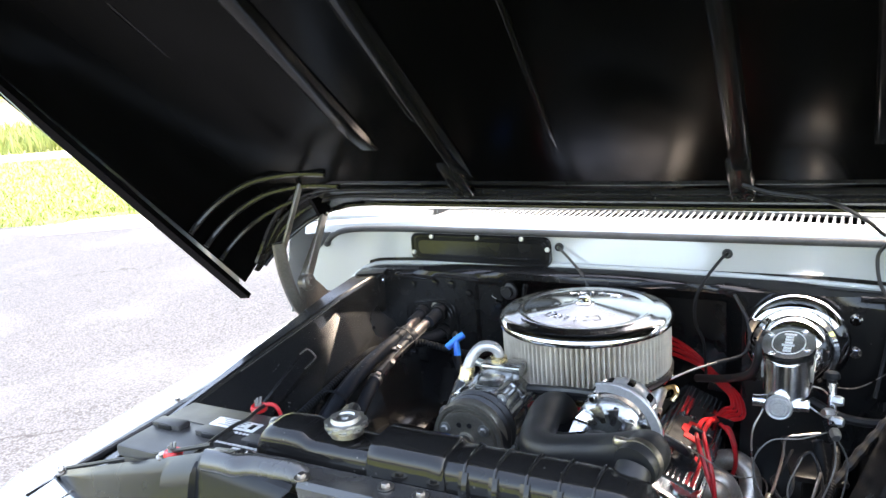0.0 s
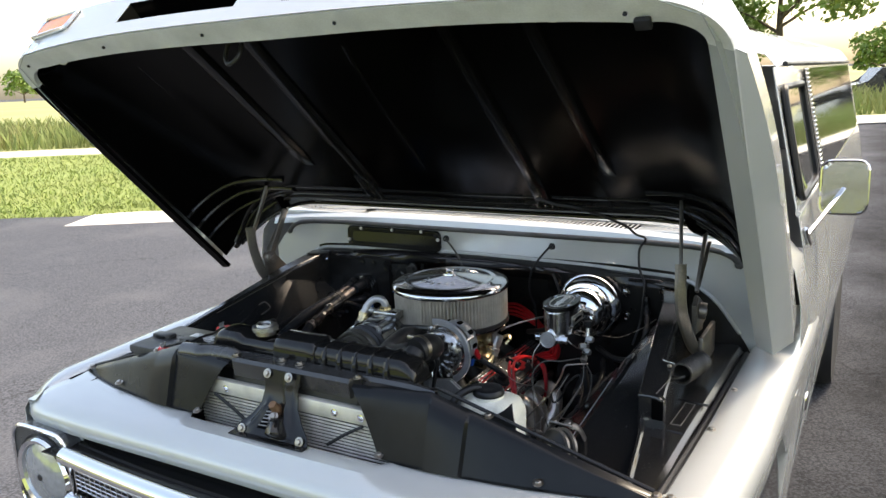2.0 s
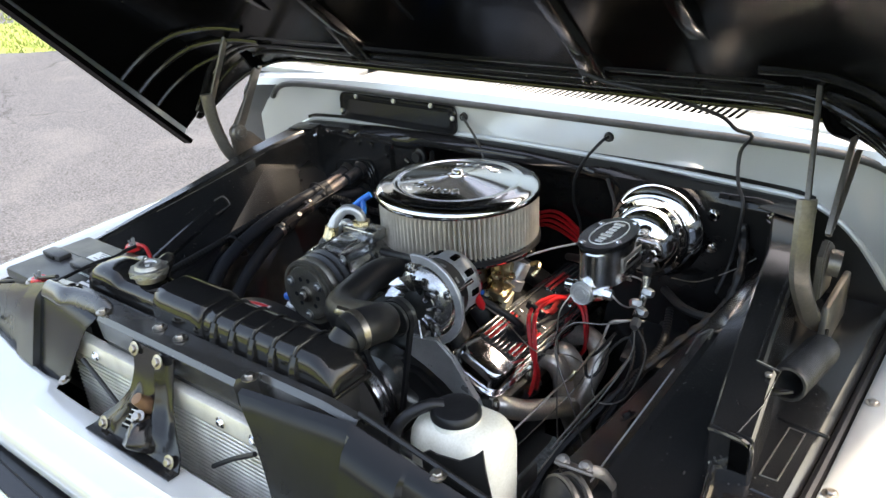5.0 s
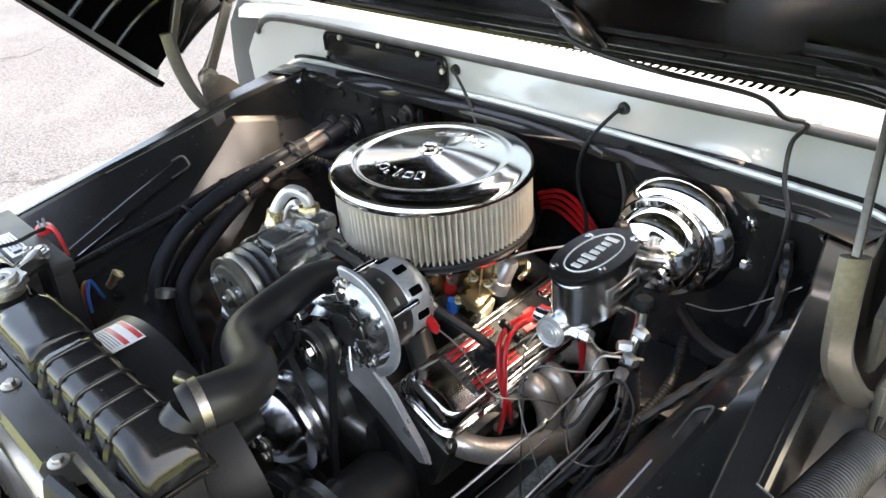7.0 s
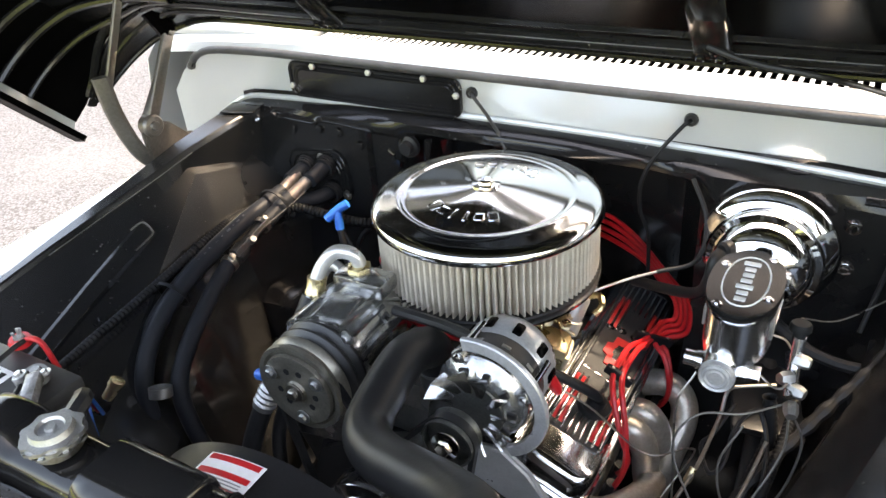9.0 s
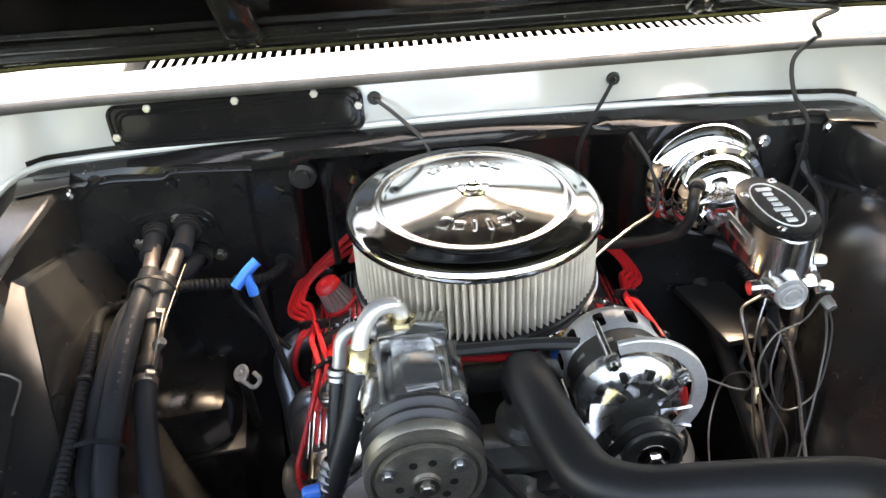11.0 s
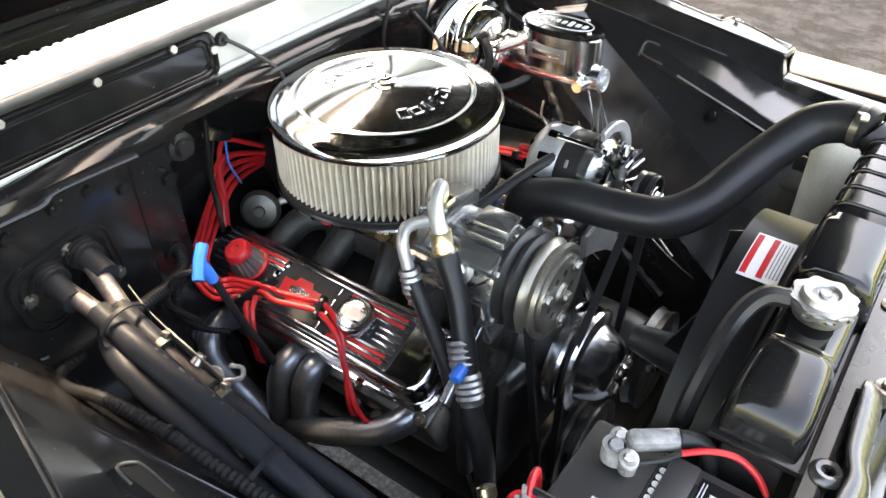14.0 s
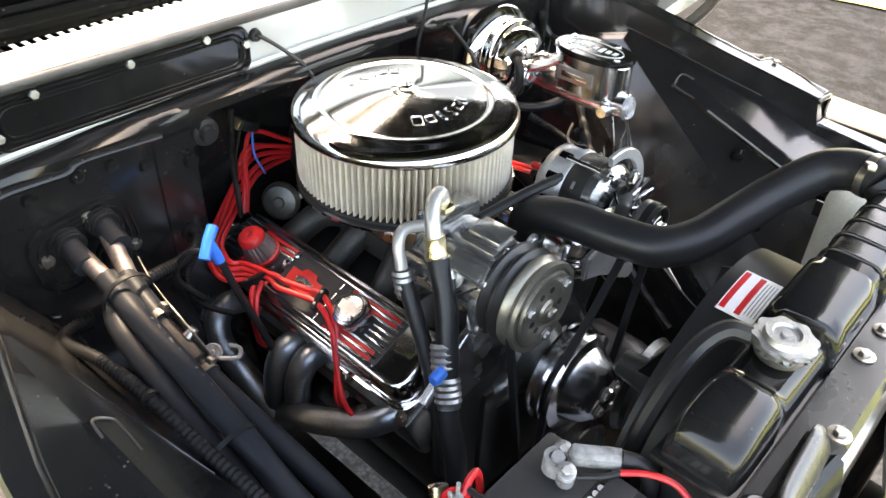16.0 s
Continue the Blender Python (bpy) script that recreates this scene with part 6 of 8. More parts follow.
for k, (x, y, z) in enumerate(((0.09, -0.06, 1.02), (0.1, -0.03, 1.0), (0.085, 0.07, 1.03), (-0.085, -0.05, 1.01), (-0.09, 0.05, 1.0), (0.05, -0.12, 1.01))):
    bolt(cb, (x, y, z), (math.copysign(1, x), -0.3, 0.3), 0.007, BRONZED if k % 2 else STEEL)
part("throttle_lever", prism([(0, 0), (0.018, 0.004), (0.022, 0.05), (0.008, 0.055), (0.004, 0.02), (-0.012, 0.012)], 0.003, axis((0.135, 0.06, 1.03), (1, -0.4, 0)), 0.001), BRONZED, cb)
part("throttle_rod", tube([(0.14, -0.01, 1.045), (0.17, 0.01, 1.06), (0.21, 0.035, 1.075), (0.25, 0.06, 1.085)], 0.0024, 8, 4), STEEL, cb)
part("throttle_cable", tube([(0.25, 0.06, 1.085), (0.30, 0.09, 1.10), (0.30, 0.13, 1.15), (0.27, 0.155, 1.2)], 0.0035, 8, 6), RUBBER, cb)
part("carb_nameplate", box((-0.03, -0.112, 1.045), (0.05, 0.003, 0.016), 0.001), GREYPRINT, cb)
part("red_fuel_fitting", lathe([(0, 0), (0.011, 0), (0.011, 0.02), (0.008, 0.024), (0.008, 0.045), (0, 0.045)], axis((0.080, -0.056, 0.985), (0.15, -0.1, 1)), 12), RED, cb, "red fuel line fitting")
part("red_fuel_fitting", lathe([(0, 0), (0.011, 0), (0.011, 0.02), (0.008, 0.024), (0.008, 0.045), (0, 0.045)], axis((-0.075, -0.125, 1.02), (-0.6, -0.2, 0.4)), 12), RED, cb)
part("blue_fitting", lathe([(0, 0), (0.009, 0), (0.009, 0.02), (0.006, 0.024), (0.006, 0.04), (0, 0.04)], axis((0.104, -0.080, 0.970), (0.3, -0.3, 0.8)), 10), BLUE, cb, "blue hose fitting")
part("fuel_line", tube([(0.062, -0.125, 1.03), (0.065, -0.15, 1.05), (0.02, -0.165, 1.05), (-0.05, -0.15, 1.045), (-0.075, -0.13, 1.03)], 0.0055, 8, 6), RED, cb, "red fuel line")
part("fuel_bowl", box((0.128, -0.052, 0.982), (0.050, 0.052, 0.050), 0.012, Euler((0.1, 0.3, 0.2)).to_matrix()), BRONZED, cb, "gold zinc-plated side bowl")
part("bowl_cover", box((0.148, -0.046, 0.968), (0.012, 0.046, 0.036), 0.004, Euler((0.1, 0.3, 0.2)).to_matrix()), PALEZINC, cb, "pale plated bowl cover")
part("choke_barrel", lathe([(0, 0.052), (0.016, 0.052), (0.019, 0.048), (0.019, 0.012), (0.022, 0.010), (0.022, -0.012), (0, -0.012)], axis((0.128, 0.012, 0.985), (0.25, 0.35, 0.9)), 24), RINGMETAL, cb, "bare alloy choke barrel")
part("choke_hook", tube([(0.150, 0.050, 1.018), (0.168, 0.048, 1.026), (0.176, 0.034, 1.018), (0.168, 0.024, 1.006)], 0.0055, 8, 5), BRONZED, cb)
for at, r in (((0.112, -0.030, 1.016), 0.006), ((0.140, -0.026, 1.012), 0.005), ((0.120, -0.078, 0.998), 0.005), ((0.150, -0.062, 0.992), 0.0045), ((0.132, 0.0, 1.008), 0.0055)):
    bolt(cb, at, (0.4, -0.5, 0.7), r, BRONZED)
for a, b in (((0.10, -0.02, 1.02), (0.155, -0.03, 1.0)), ((0.11, -0.005, 1.03), (0.15, -0.06, 1.01))):
    part("linkage_bar", flat_bar(a, b, 0.008, 0.003), BRONZED, cb)
part("vacuum_disc", lathe([(0, 0.012), (0.008, 0.012), (0.01, 0.008), (0.028, 0.006), (0.034, 0.0), (0.034, -0.006), (0.026, -0.018), (0.01, -0.024), (0, -0.024)], axis((-0.118, 0.187, 0.977), (-0.75, -0.55, 0.3)), 30), DARKCAST, eng, "grey vacuum advance can")
part("vacuum_arm", tube([(-0.10, 0.18, 0.98), (-0.06, 0.16, 0.985), (-0.03, 0.15, 0.99)], 0.007, 8, 3), CAST, eng)
part("distributor", lathe([(0, 0.09), (0.03, 0.088), (0.055, 0.07), (0.058, 0.02), (0.05, 0.0), (0.035, -0.06), (0, -0.06)], Matrix.Translation((0, 0.215, 0.99)), 28), PLASTIC, eng)

# plug wires in red silicone with black separators
def over(side, pts):
    F = vc_frame(side)
    return [F @ Vector(p) for p in pts]


LOOP = [Vector(v) for v in ((0.165, 0.222, 1.045), (0.238, 0.198, 0.990), (0.274, 0.176, 0.970), (0.290, 0.146, 0.957), (0.294, 0.108, 0.950), (0.272, 0.084, 0.950))]
HUB = Vector((0.235, 0.125, 0.975))
for side in (-1, 1):
    for k in range(4):
        run = [Vector((0.04, 0.215 + 0.006 * k, 1.05 - 0.012 * k)), Vector((0.10, 0.236 - 0.006 * k, 1.066 - 0.010 * k))]
        if side < 0:
            run = [Vector((0.05, 0.230 + 0.004 * k, 1.040 - 0.008 * k)), Vector((0.120 + 0.008 * (k % 2), 0.240 - 0.006 * k, 1.062 - 0.012 * k)), Vector((0.172 + 0.006 * ((k * 2) % 3), 0.222 - 0.004 * k, 1.036 - 0.010 * k))]
        run += [HUB + (p - HUB) * (1 - 0.13 * k) + Vector((0, 0, 0.002 * k)) for p in (LOOP if side > 0 else LOOP[1:])]
        run.append(Vector((0.262, 0.070, 0.946)).lerp(Vector((0.246, 0.038, 0.972)), k / 3))
        if k > 1 and side > 0:
            j = 0.013 * (k - 2)
            run += [Vector(v) for v in ((0.250 - j, -0.010, 0.990), (0.250 - j, -0.055, 1.000), (0.252 - j, -0.095, 1.003), (0.262 - j, -0.125, 0.990), (0.276 - j * 0.6, -0.146, 0.945), (0.280, -0.154 + j, 0.895), (0.268, -0.152 + 2 * j, 0.850), (0.256, -0.150 + 3 * j, 0.828))]
        elif k > 1:
            j = 0.013 * (k - 2)
            run += [Vector(v) for v in ((0.254 - j, 0.020, 0.962 + j * 0.4), (0.246 - j, -0.020, 0.966 + j * 0.4), (0.240 - j, -0.058, 0.968 + j * 0.4), (0.248 - j * 0.7, -0.096, 0.950), (0.266 - j * 0.3, -0.126 + j * 0.3, 0.905), (0.280, -0.152 + j, 0.868), (0.276, -0.168 + 2 * j, 0.842), (0.256, -0.172 + 3 * j, 0.826))]
        else:
            j = 0.016 * k
            run += [Vector(v) for v in ((0.276, 0.060 - j * 0.8, 0.940), (0.288, 0.046 - j * 0.6, 0.912), (0.290, 0.040 - j * 0.2, 0.880), (0.282, 0.044 + j * 0.3, 0.848), (0.264, 0.050 + j, 0.822))]
        pts = [(side * p.x, p.y, p.z) for p in run]
        part("plug_wire", tube(pts, 0.0043, 8, 7), RED, eng, "red silicone plug wire")
        end = Vector(pts[-1])
        part("plug_boot", tube([end + Vector((side * 0.006, 0.0, 0.02)), end, end + Vector((-side * 0.02, 0, -0.02))], 0.0085, 8, 3), RUBBER, eng)
    for a, b in (((0.274, 0.076, 0.946), (0.234, 0.040, 0.976)), ((0.244, -0.056, 0.964), (0.222, -0.052, 0.976)) if side < 0 else ((0.260, -0.093, 0.994), (0.232, -0.093, 1.008)), ((0.262, 0.186, 0.972), (0.222, 0.166, 0.985))):
        a, b = Vector((side * a[0], a[1], a[2])), Vector((side * b[0], b[1], b[2]))
        m = (b - a).to_track_quat("X", "Z").to_matrix()
        sp = part("wire_separator", box((a + b) / 2, ((b - a).length + 0.012, 0.009, 0.015), 0.002, m), PLASTIC, eng, "black wire separator")
        for t in (0.1, 0.9):
            part("separator_rivet", lathe([(0, 0.002), (0.002, 0.0015), (0.003, 0)], axis(a.lerp(b, t) + m @ Vector((0, 0, 0.007)), m @ Vector((0, 0, 1))), 8), STEEL, sp)
for k in range(2):
    o = 0.014 * k
    j = 0.010 * math.sin(2.1 * k)
    part("coil_wire", tube([(-0.02 - o, 0.225 + j, 1.03), (-0.07 - o, 0.235 + j, 1.065 - o), (-0.125 - o, 0.238 - j, 1.095 - o * 1.4), (-0.150 - o * 0.5, 0.228 + j, 1.06 - o), (-0.165 - o * 0.4, 0.21, 1.02), (-0.185 - o * 0.5, 0.19, 0.985)], 0.0042, 8, 7), RED, eng, "red silicone coil wire")
part("coil_plug", box((-0.170, 0.206, 1.140), (0.012, 0.018, 0.016), 0.002, Euler((0.3, 0.5, 0.4)).to_matrix()), BRONZED, eng, "tan wiring plug")
part("coil_plug_body", box((-0.150, 0.208, 1.132), (0.035, 0.026, 0.018), 0.003, Euler((0.3, 0.45, 0.3)).to_matrix()), PLASTIC, eng)
part("loose_wire", tube([(-0.145, 0.205, 1.12), (-0.14, 0.215, 1.07), (-0.12, 0.22, 1.02)], 0.002, 6, 6), BLUE, eng)
part("loose_wire", tube([(-0.17, 0.2, 1.13), (-0.185, 0.20, 1.08), (-0.18, 0.21, 1.0), (-0.16, 0.21, 0.95)], 0.0015, 6, 6), RUBBER, eng)

# water pump, pulleys and belts
part("timing_cover", box((0, -0.27, 0.72), (0.24, 0.05, 0.26), 0.03), SATIN, eng)
part("water_pump", lathe([(0, -0.02), (0.07, -0.02), (0.065, 0.03), (0.035, 0.06), (0.03, 0.1), (0, 0.1)], axis((0, -0.27, 0.855), (0, -1, 0)), 26), DARKCAST, eng)
for s in (-1, 1):
    part("pump_leg", tube([(0, -0.29, 0.855), (s * 0.06, -0.29, 0.84), (s * 0.09, -0.27, 0.81)], 0.024, 10, 4), DARKCAST, eng)
pw = part("pump_pulley", lathe([(0, 0.068), (0.018, 0.068), (0.02, 0.062), (0.036, 0.060), (0.05, 0.046), (0.064, 0.018), (0.082, 0.014), (0.084, 0.008), (0.074, 0.002), (0.083, -0.004), (0.084, -0.009), (0.074, -0.015), (0.084, -0.021), (0.084, -0.026), (0.04, -0.026), (0, -0.02)], axis((0.0, -0.365, 0.858), (0, -1, 0)), 48), ALLOY, eng, "deep chrome water pump pulley")
for k in range(4):
    a = k * math.pi / 2 + 0.5
    bolt(pw, (0.022 * math.cos(a), -0.428, 0.858 + 0.022 * math.sin(a)), (0, -1, 0), 0.007, STEEL)
GROOVE = [(0, 0.012), (0.2, 0.012), (0.22, 0.004), (0.9, 0.004), (0.92, 0.014), (1.0, 0.014), (1.0, 0.010), (0.88, 0.0), (1.0, -0.010), (1.0, -0.014), (0.3, -0.014), (0, -0.014)]


def pulley(at, r, mat, parent, name="pulley", label="", n=40):
    return part(name, lathe([(a * r, z) for a, z in GROOVE], axis(at, (0, -1, 0)), n), mat, parent, label)


pulley((0, -0.362, 0.665), 0.085, DARKCAST, eng, "crank_pulley", "dark steel crank pulley")
pulley((0, -0.39, 0.665), 0.088, DARKCAST, eng, "crank_pulley")


def belt(circles, y, width, parent):
    """A belt round pulleys that stand in one plane: the outline that wraps them."""
    pts = [(cx + r * math.cos(a), cz + r * math.sin(a)) for cx, cz, r in circles for a in span(0, 2 * math.pi, 40)[:-1]]
    pts = sorted(set((round(a, 5), round(b, 5)) for a, b in pts))

    def half(ps):
        h = []
        for p in ps:
            while len(h) > 1 and (h[-1][0] - h[-2][0]) * (p[1] - h[-2][1]) - (h[-1][1] - h[-2][1]) * (p[0] - h[-2][0]) <= 0:
                h.pop()
            h.append(p)
        return h[:-1]
    hull = half(pts) + half(pts[::-1])
    bm = bmesh.new()
    n = len(hull)
    loops = []
    cx, cz = sum(p[0] for p in hull) / n, sum(p[1] for p in hull) / n
    for out, dy in ((0.003, -width / 2), (0.003, width / 2), (-0.003, width / 2), (-0.003, -width / 2)):
        ring_ = []
        for i, p in enumerate(hull):
            a, b = hull[i - 1], hull[(i + 1) % n]
            d = Vector((b[0] - a[0], b[1] - a[1])).normalized()
            ring_.append(bm.verts.new((p[0] + d.y * out, y + dy, p[1] - d.x * out)))
        loops.append(ring_)
    for a, b in zip(loops, loops[1:] + loops[:1]):
        for k in range(n):
            bm.faces.new((a[k], a[(k + 1) % n], b[(k + 1) % n], b[k]))
    part("belt", bm, RUBBER, parent, "black rubber drive belt")


belt([(-0.104, 1.063, 0.058), (0, 0.665, 0.083), (0, 0.858, 0.078)], -0.350, 0.011, eng)
belt([(0.134, 1.086, 0.031), (0, 0.665, 0.083), (0, 0.858, 0.078)], -0.372, 0.011, eng)
ps = thing("steering_pump", (0.14, -0.38, 0.7), "dark power steering pump with a thin steel pulley", "pump")
part("pulley", lathe([(0, 0.01), (0.022, 0.01), (0.025, 0.004), (0.08, 0.004), (0.086, 0.012), (0.089, 0.012), (0.084, 0.0), (0.089, -0.012), (0.086, -0.014), (0, -0.012)], axis((0.152, -0.425, 0.765), (0, -1, 0)), 44), DARKCAST, ps, "thin dark steel pulley")
part("pump_body", lathe([(0, 0), (0.06, 0), (0.065, -0.02), (0.065, -0.1), (0.05, -0.12), (0, -0.12)], axis((0.152, -0.40, 0.765), (0, -1, 0)), 28), SATIN, ps)
for k in range(3):
    a = k * 2.1
    bolt(ps, (0.152 + 0.012 * math.cos(a), -0.436, 0.765 + 0.012 * math.sin(a)), (0, -1, 0), 0.007, CHROME)

# ---- air conditioning compressor ----
cp = thing("compressor", (-0.104, -0.3, 1.0), "cast aluminium air conditioning compressor with a grooved clutch pulley", "compressor")
C = axis((-0.104, -0.345, 1.063), (0, -1, 0))
part("clutch_pulley", lathe([(0.028, 0.010), (0.030, 0.012), (0.057, 0.012), (0.060, 0.016), (0.066, 0.016), (0.067, 0.010), (0.062, 0.002), (0.0675, -0.006), (0.0675, -0.009)], C, 56), CLUTCH, cp, "bronze-grey clutch pulley")
part("pulley_body", lathe([(0.0675, -0.009), (0.060, -0.015), (0.0685, -0.022), (0.0685, -0.026), (0.061, -0.033), (0.0690, -0.040), (0.0690, -0.044), (0.02, -0.046)], C, 56), SATIN, cp, "dark two-groove belt pulley")
pl = part("clutch_plate", lathe([(0, 0.030), (0.008, 0.030), (0.009, 0.024), (0.014, 0.024), (0.016, 0.020), (0.040, 0.019), (0.044, 0.021), (0.054, 0.020), (0.055, 0.014), (0.03, 0.012), (0, 0.012)], C, 48), CLUTCH, cp, "grey clutch plate")
for k in range(3):
    a = k * 2.094 + 0.6
    bolt(pl, (-0.104 + 0.044 * math.cos(a), -0.366, 1.063 + 0.044 * math.sin(a)), (0, -1, 0), 0.0062, CAST)
    for j in (-1, 1):
        b = a + 1.05 + 0.35 * j
        part("plate_hole", lathe([(0, 0.0006), (0.0048, 0.0006), (0.0048, 0)], axis((-0.104 + 0.030 * math.cos(b), -0.3643, 1.063 + 0.030 * math.sin(b)), (0, -1, 0)), 12), RUBBER, pl)
bolt(pl, (-0.104, -0.370, 1.063), (0, -1, 0), 0.008, STEEL)
part("body", lathe([(0, 0.17), (0.045, 0.17), (0.052, 0.16), (0.054, 0.125), (0.058, 0.123), (0.058, 0.112), (0.054, 0.11), (0.055, 0.05), (0.06, 0.048), (0.06, 0.03), (0.05, 0.01), (0, 0.01)], axis((-0.104, -0.33, 1.063), (0, 1, 0)), 40), SHINYCAST, cp, "dark cast aluminium body")
for k in range(5):
    a = k * 2 * math.pi / 5 + 0.35
    part("through_bolt", tube([(-0.104 + 0.054 * math.cos(a), -0.300, 1.063 + 0.054 * math.sin(a)), (-0.104 + 0.054 * math.cos(a), -0.165, 1.063 + 0.054 * math.sin(a))], 0.0085, 8, 1), SHINYCAST, cp)
    bolt(cp, (-0.104 + 0.054 * math.cos(a), -0.300, 1.063 + 0.054 * math.sin(a)), (0, -1, 0), 0.006, CAST, False)
    part("cast_rib", tube([(-0.104 + 0.0565 * math.cos(a + 0.5), -0.285, 1.063 + 0.0565 * math.sin(a + 0.5)), (-0.104 + 0.0565 * math.cos(a + 0.5), -0.205, 1.063 + 0.0565 * math.sin(a + 0.5))], 0.004, 6, 1), SHINYCAST, cp)
part("valve_cap", lathe([(0, 0.012), (0.014, 0.012), (0.017, 0.008), (0.019, 0.0), (0.019, -0.01)], axis((-0.158, -0.238, 1.100), (-0.8, 0, 0.6)), 22), SHINYCAST, cp)
bolt(cp, (-0.168, -0.238, 1.107), (-0.8, 0, 0.6), 0.010, CAST, False)
part("top_plate", box((-0.098, -0.262, 1.133), (0.044, 0.050, 0.006), 0.002, Euler((0.06, 0.05, 0.1)).to_matrix()), SHINYCAST, cp, "flat machined top plate")
part("head_block", box((-0.104, -0.235, 1.116), (0.056, 0.12, 0.024), 0.010), SHINYCAST, cp)
part("side_boss", box((-0.15, -0.245, 1.105), (0.03, 0.11, 0.03), 0.006, Euler((0, -0.6, 0)).to_matrix()), SHINYCAST, cp)
part("rear_head", box((-0.104, -0.19, 1.13), (0.085, 0.045, 0.026), 0.006), SHINYCAST, cp)
for y in (-0.295, -0.17):
    part("mount_bar", box((-0.104, y, 1.0), (0.13, 0.014, 0.03), 0.004), SHINYCAST, cp)
    part("mount_ear", box((-0.162, y, 1.05), (0.024, 0.016, 0.05), 0.005), SHINYCAST, cp)
part("bracket", prism([(-0.10, 0.0), (0.03, 0.02), (0.05, 0.10), (0.01, 0.16), (-0.05, 0.13), (-0.13, 0.06)], 0.012, Matrix(((1, 0, 0, -0.12), (0, 0, -1, -0.275), (0, 1, 0, 0.875), (0, 0, 0, 1))), 0.002), ALLOY, cp, "polished plate bracket")
for p in ((-0.155, -0.30, 1.10), (-0.06, -0.30, 1.118), (-0.163, -0.30, 1.03), (-0.045, -0.30, 1.03), (-0.162, -0.18, 1.02)):
    bolt(cp, p, (-0.2, -1, 0.1), 0.0062, CAST)
bolt(cp, (-0.162, -0.25, 1.09), (-1, 0, 0.4), 0.011, CAST)
part("clutch_wire", tube([(-0.165, -0.29, 1.09), (-0.175, -0.27, 1.075), (-0.16, -0.25, 1.07), (-0.17, -0.22, 1.08)], 0.002, 6, 5), RUBBER, cp)
# suction and discharge lines
part("suction_pipe", tube([(-0.115, -0.185, 1.135), (-0.115, -0.185, 1.158), (-0.125, -0.19, 1.172), (-0.145, -0.198, 1.172), (-0.160, -0.21, 1.155), (-0.168, -0.225, 1.13)], 0.0105, 12, 6), BRIGHT, cp, "bent bare aluminium line")
part("crimp", lathe([(0.0, 0), (0.0145, 0), (0.0145, 0.02), (0.016, 0.022), (0.016, 0.03), (0.013, 0.034), (0, 0.034)], axis((-0.166, -0.22, 1.138), (-0.1, -0.3, -1)), 16), BRONZED, cp)
part("suction_hose", tube([(-0.171, -0.232, 1.11), (-0.185, -0.262, 1.06), (-0.21, -0.29, 1.0), (-0.235, -0.315, 0.94), (-0.25, -0.35, 0.86), (-0.26, -0.36, 0.72)], 0.0155, 12, 6), RUBBER, cp, "thick black suction hose")
part("nut", lathe([(0, 0), (0.018, 0), (0.018, 0.022), (0.012, 0.024), (0, 0.024)], axis((-0.115, -0.185, 1.128), (0, 0, 1)), 6), BRONZED, cp)
part("discharge_pipe", tube([(-0.135, -0.19, 1.125), (-0.155, -0.178, 1.128), (-0.175, -0.172, 1.128), (-0.19, -0.178, 1.115), (-0.196, -0.19, 1.085)], 0.0085, 12, 6), BRIGHT, cp)
part("discharge_hose", tube([(-0.197, -0.195, 1.075), (-0.205, -0.225, 1.03), (-0.215, -0.265, 0.96), (-0.23, -0.30, 0.88), (-0.235, -0.31, 0.80)], 0.0115, 12, 6), RUBBER, cp, "thin black discharge hose")
for at, way, r in (((-0.197, -0.193, 1.08), (-0.05, -0.25, -1), 0.0145), ((-0.207, -0.28, 1.01), (-0.4, -0.5, -1), 0.0185), ((-0.222, -0.302, 0.972), (-0.4, -0.5, -1), 0.0185)):
    part("ferrule", lathe([(r - 0.002, -0.006)] + [(r + (0.0006 if j % 2 else -0.0016), -0.005 + 0.0045 * j) for j in range(9)] + [(r - 0.002, 0.036)], axis(at, way), 18), CAST, cp, "crimped silver ferrule")
part("service_cap", lathe([(0, 0), (0.009, 0), (0.009, 0.018), (0.007, 0.021), (0, 0.021)], axis((-0.228, -0.298, 0.992), (-1, -0.1, -0.1)), 14), BLUE, cp, "blue service port cap")

# ---- alternator ----
al = thing("alternator", (0.135, -0.28, 1.0), "chrome alternator with a round polished bracket ring", "alternator")
AX, AZ = 0.136, 1.088
A = axis((AX, -0.30, AZ), (0, -1, 0))


def spoke(r, a, y):
    return (AX + r * math.cos(a), y, AZ + r * math.sin(a))


part("front_case", lathe([(0, 0.018), (0.024, 0.018), (0.040, 0.014), (0.053, 0.006), (0.061, -0.004), (0.061, -0.018), (0, -0.018)], A, 44), SHINYCAST, al, "polished slotted front case")
st = part("stator", lathe([(0, 0), (0.058, 0), (0.0605, 0.003), (0.0605, 0.036), (0.058, 0.040), (0, 0.040)], axis((AX, -0.283, AZ), (0, 1, 0)), 44), SATIN, al, "black stator ring")
rcs = part("rear_case", lathe([(0.0600, 0), (0.0618, 0.003), (0.0618, 0.030), (0.058, 0.044), (0.048, 0.052), (0, 0.054)], axis((AX, -0.245, AZ), (0, 1, 0)), 44), RINGMETAL, al, "slotted polished rear case")
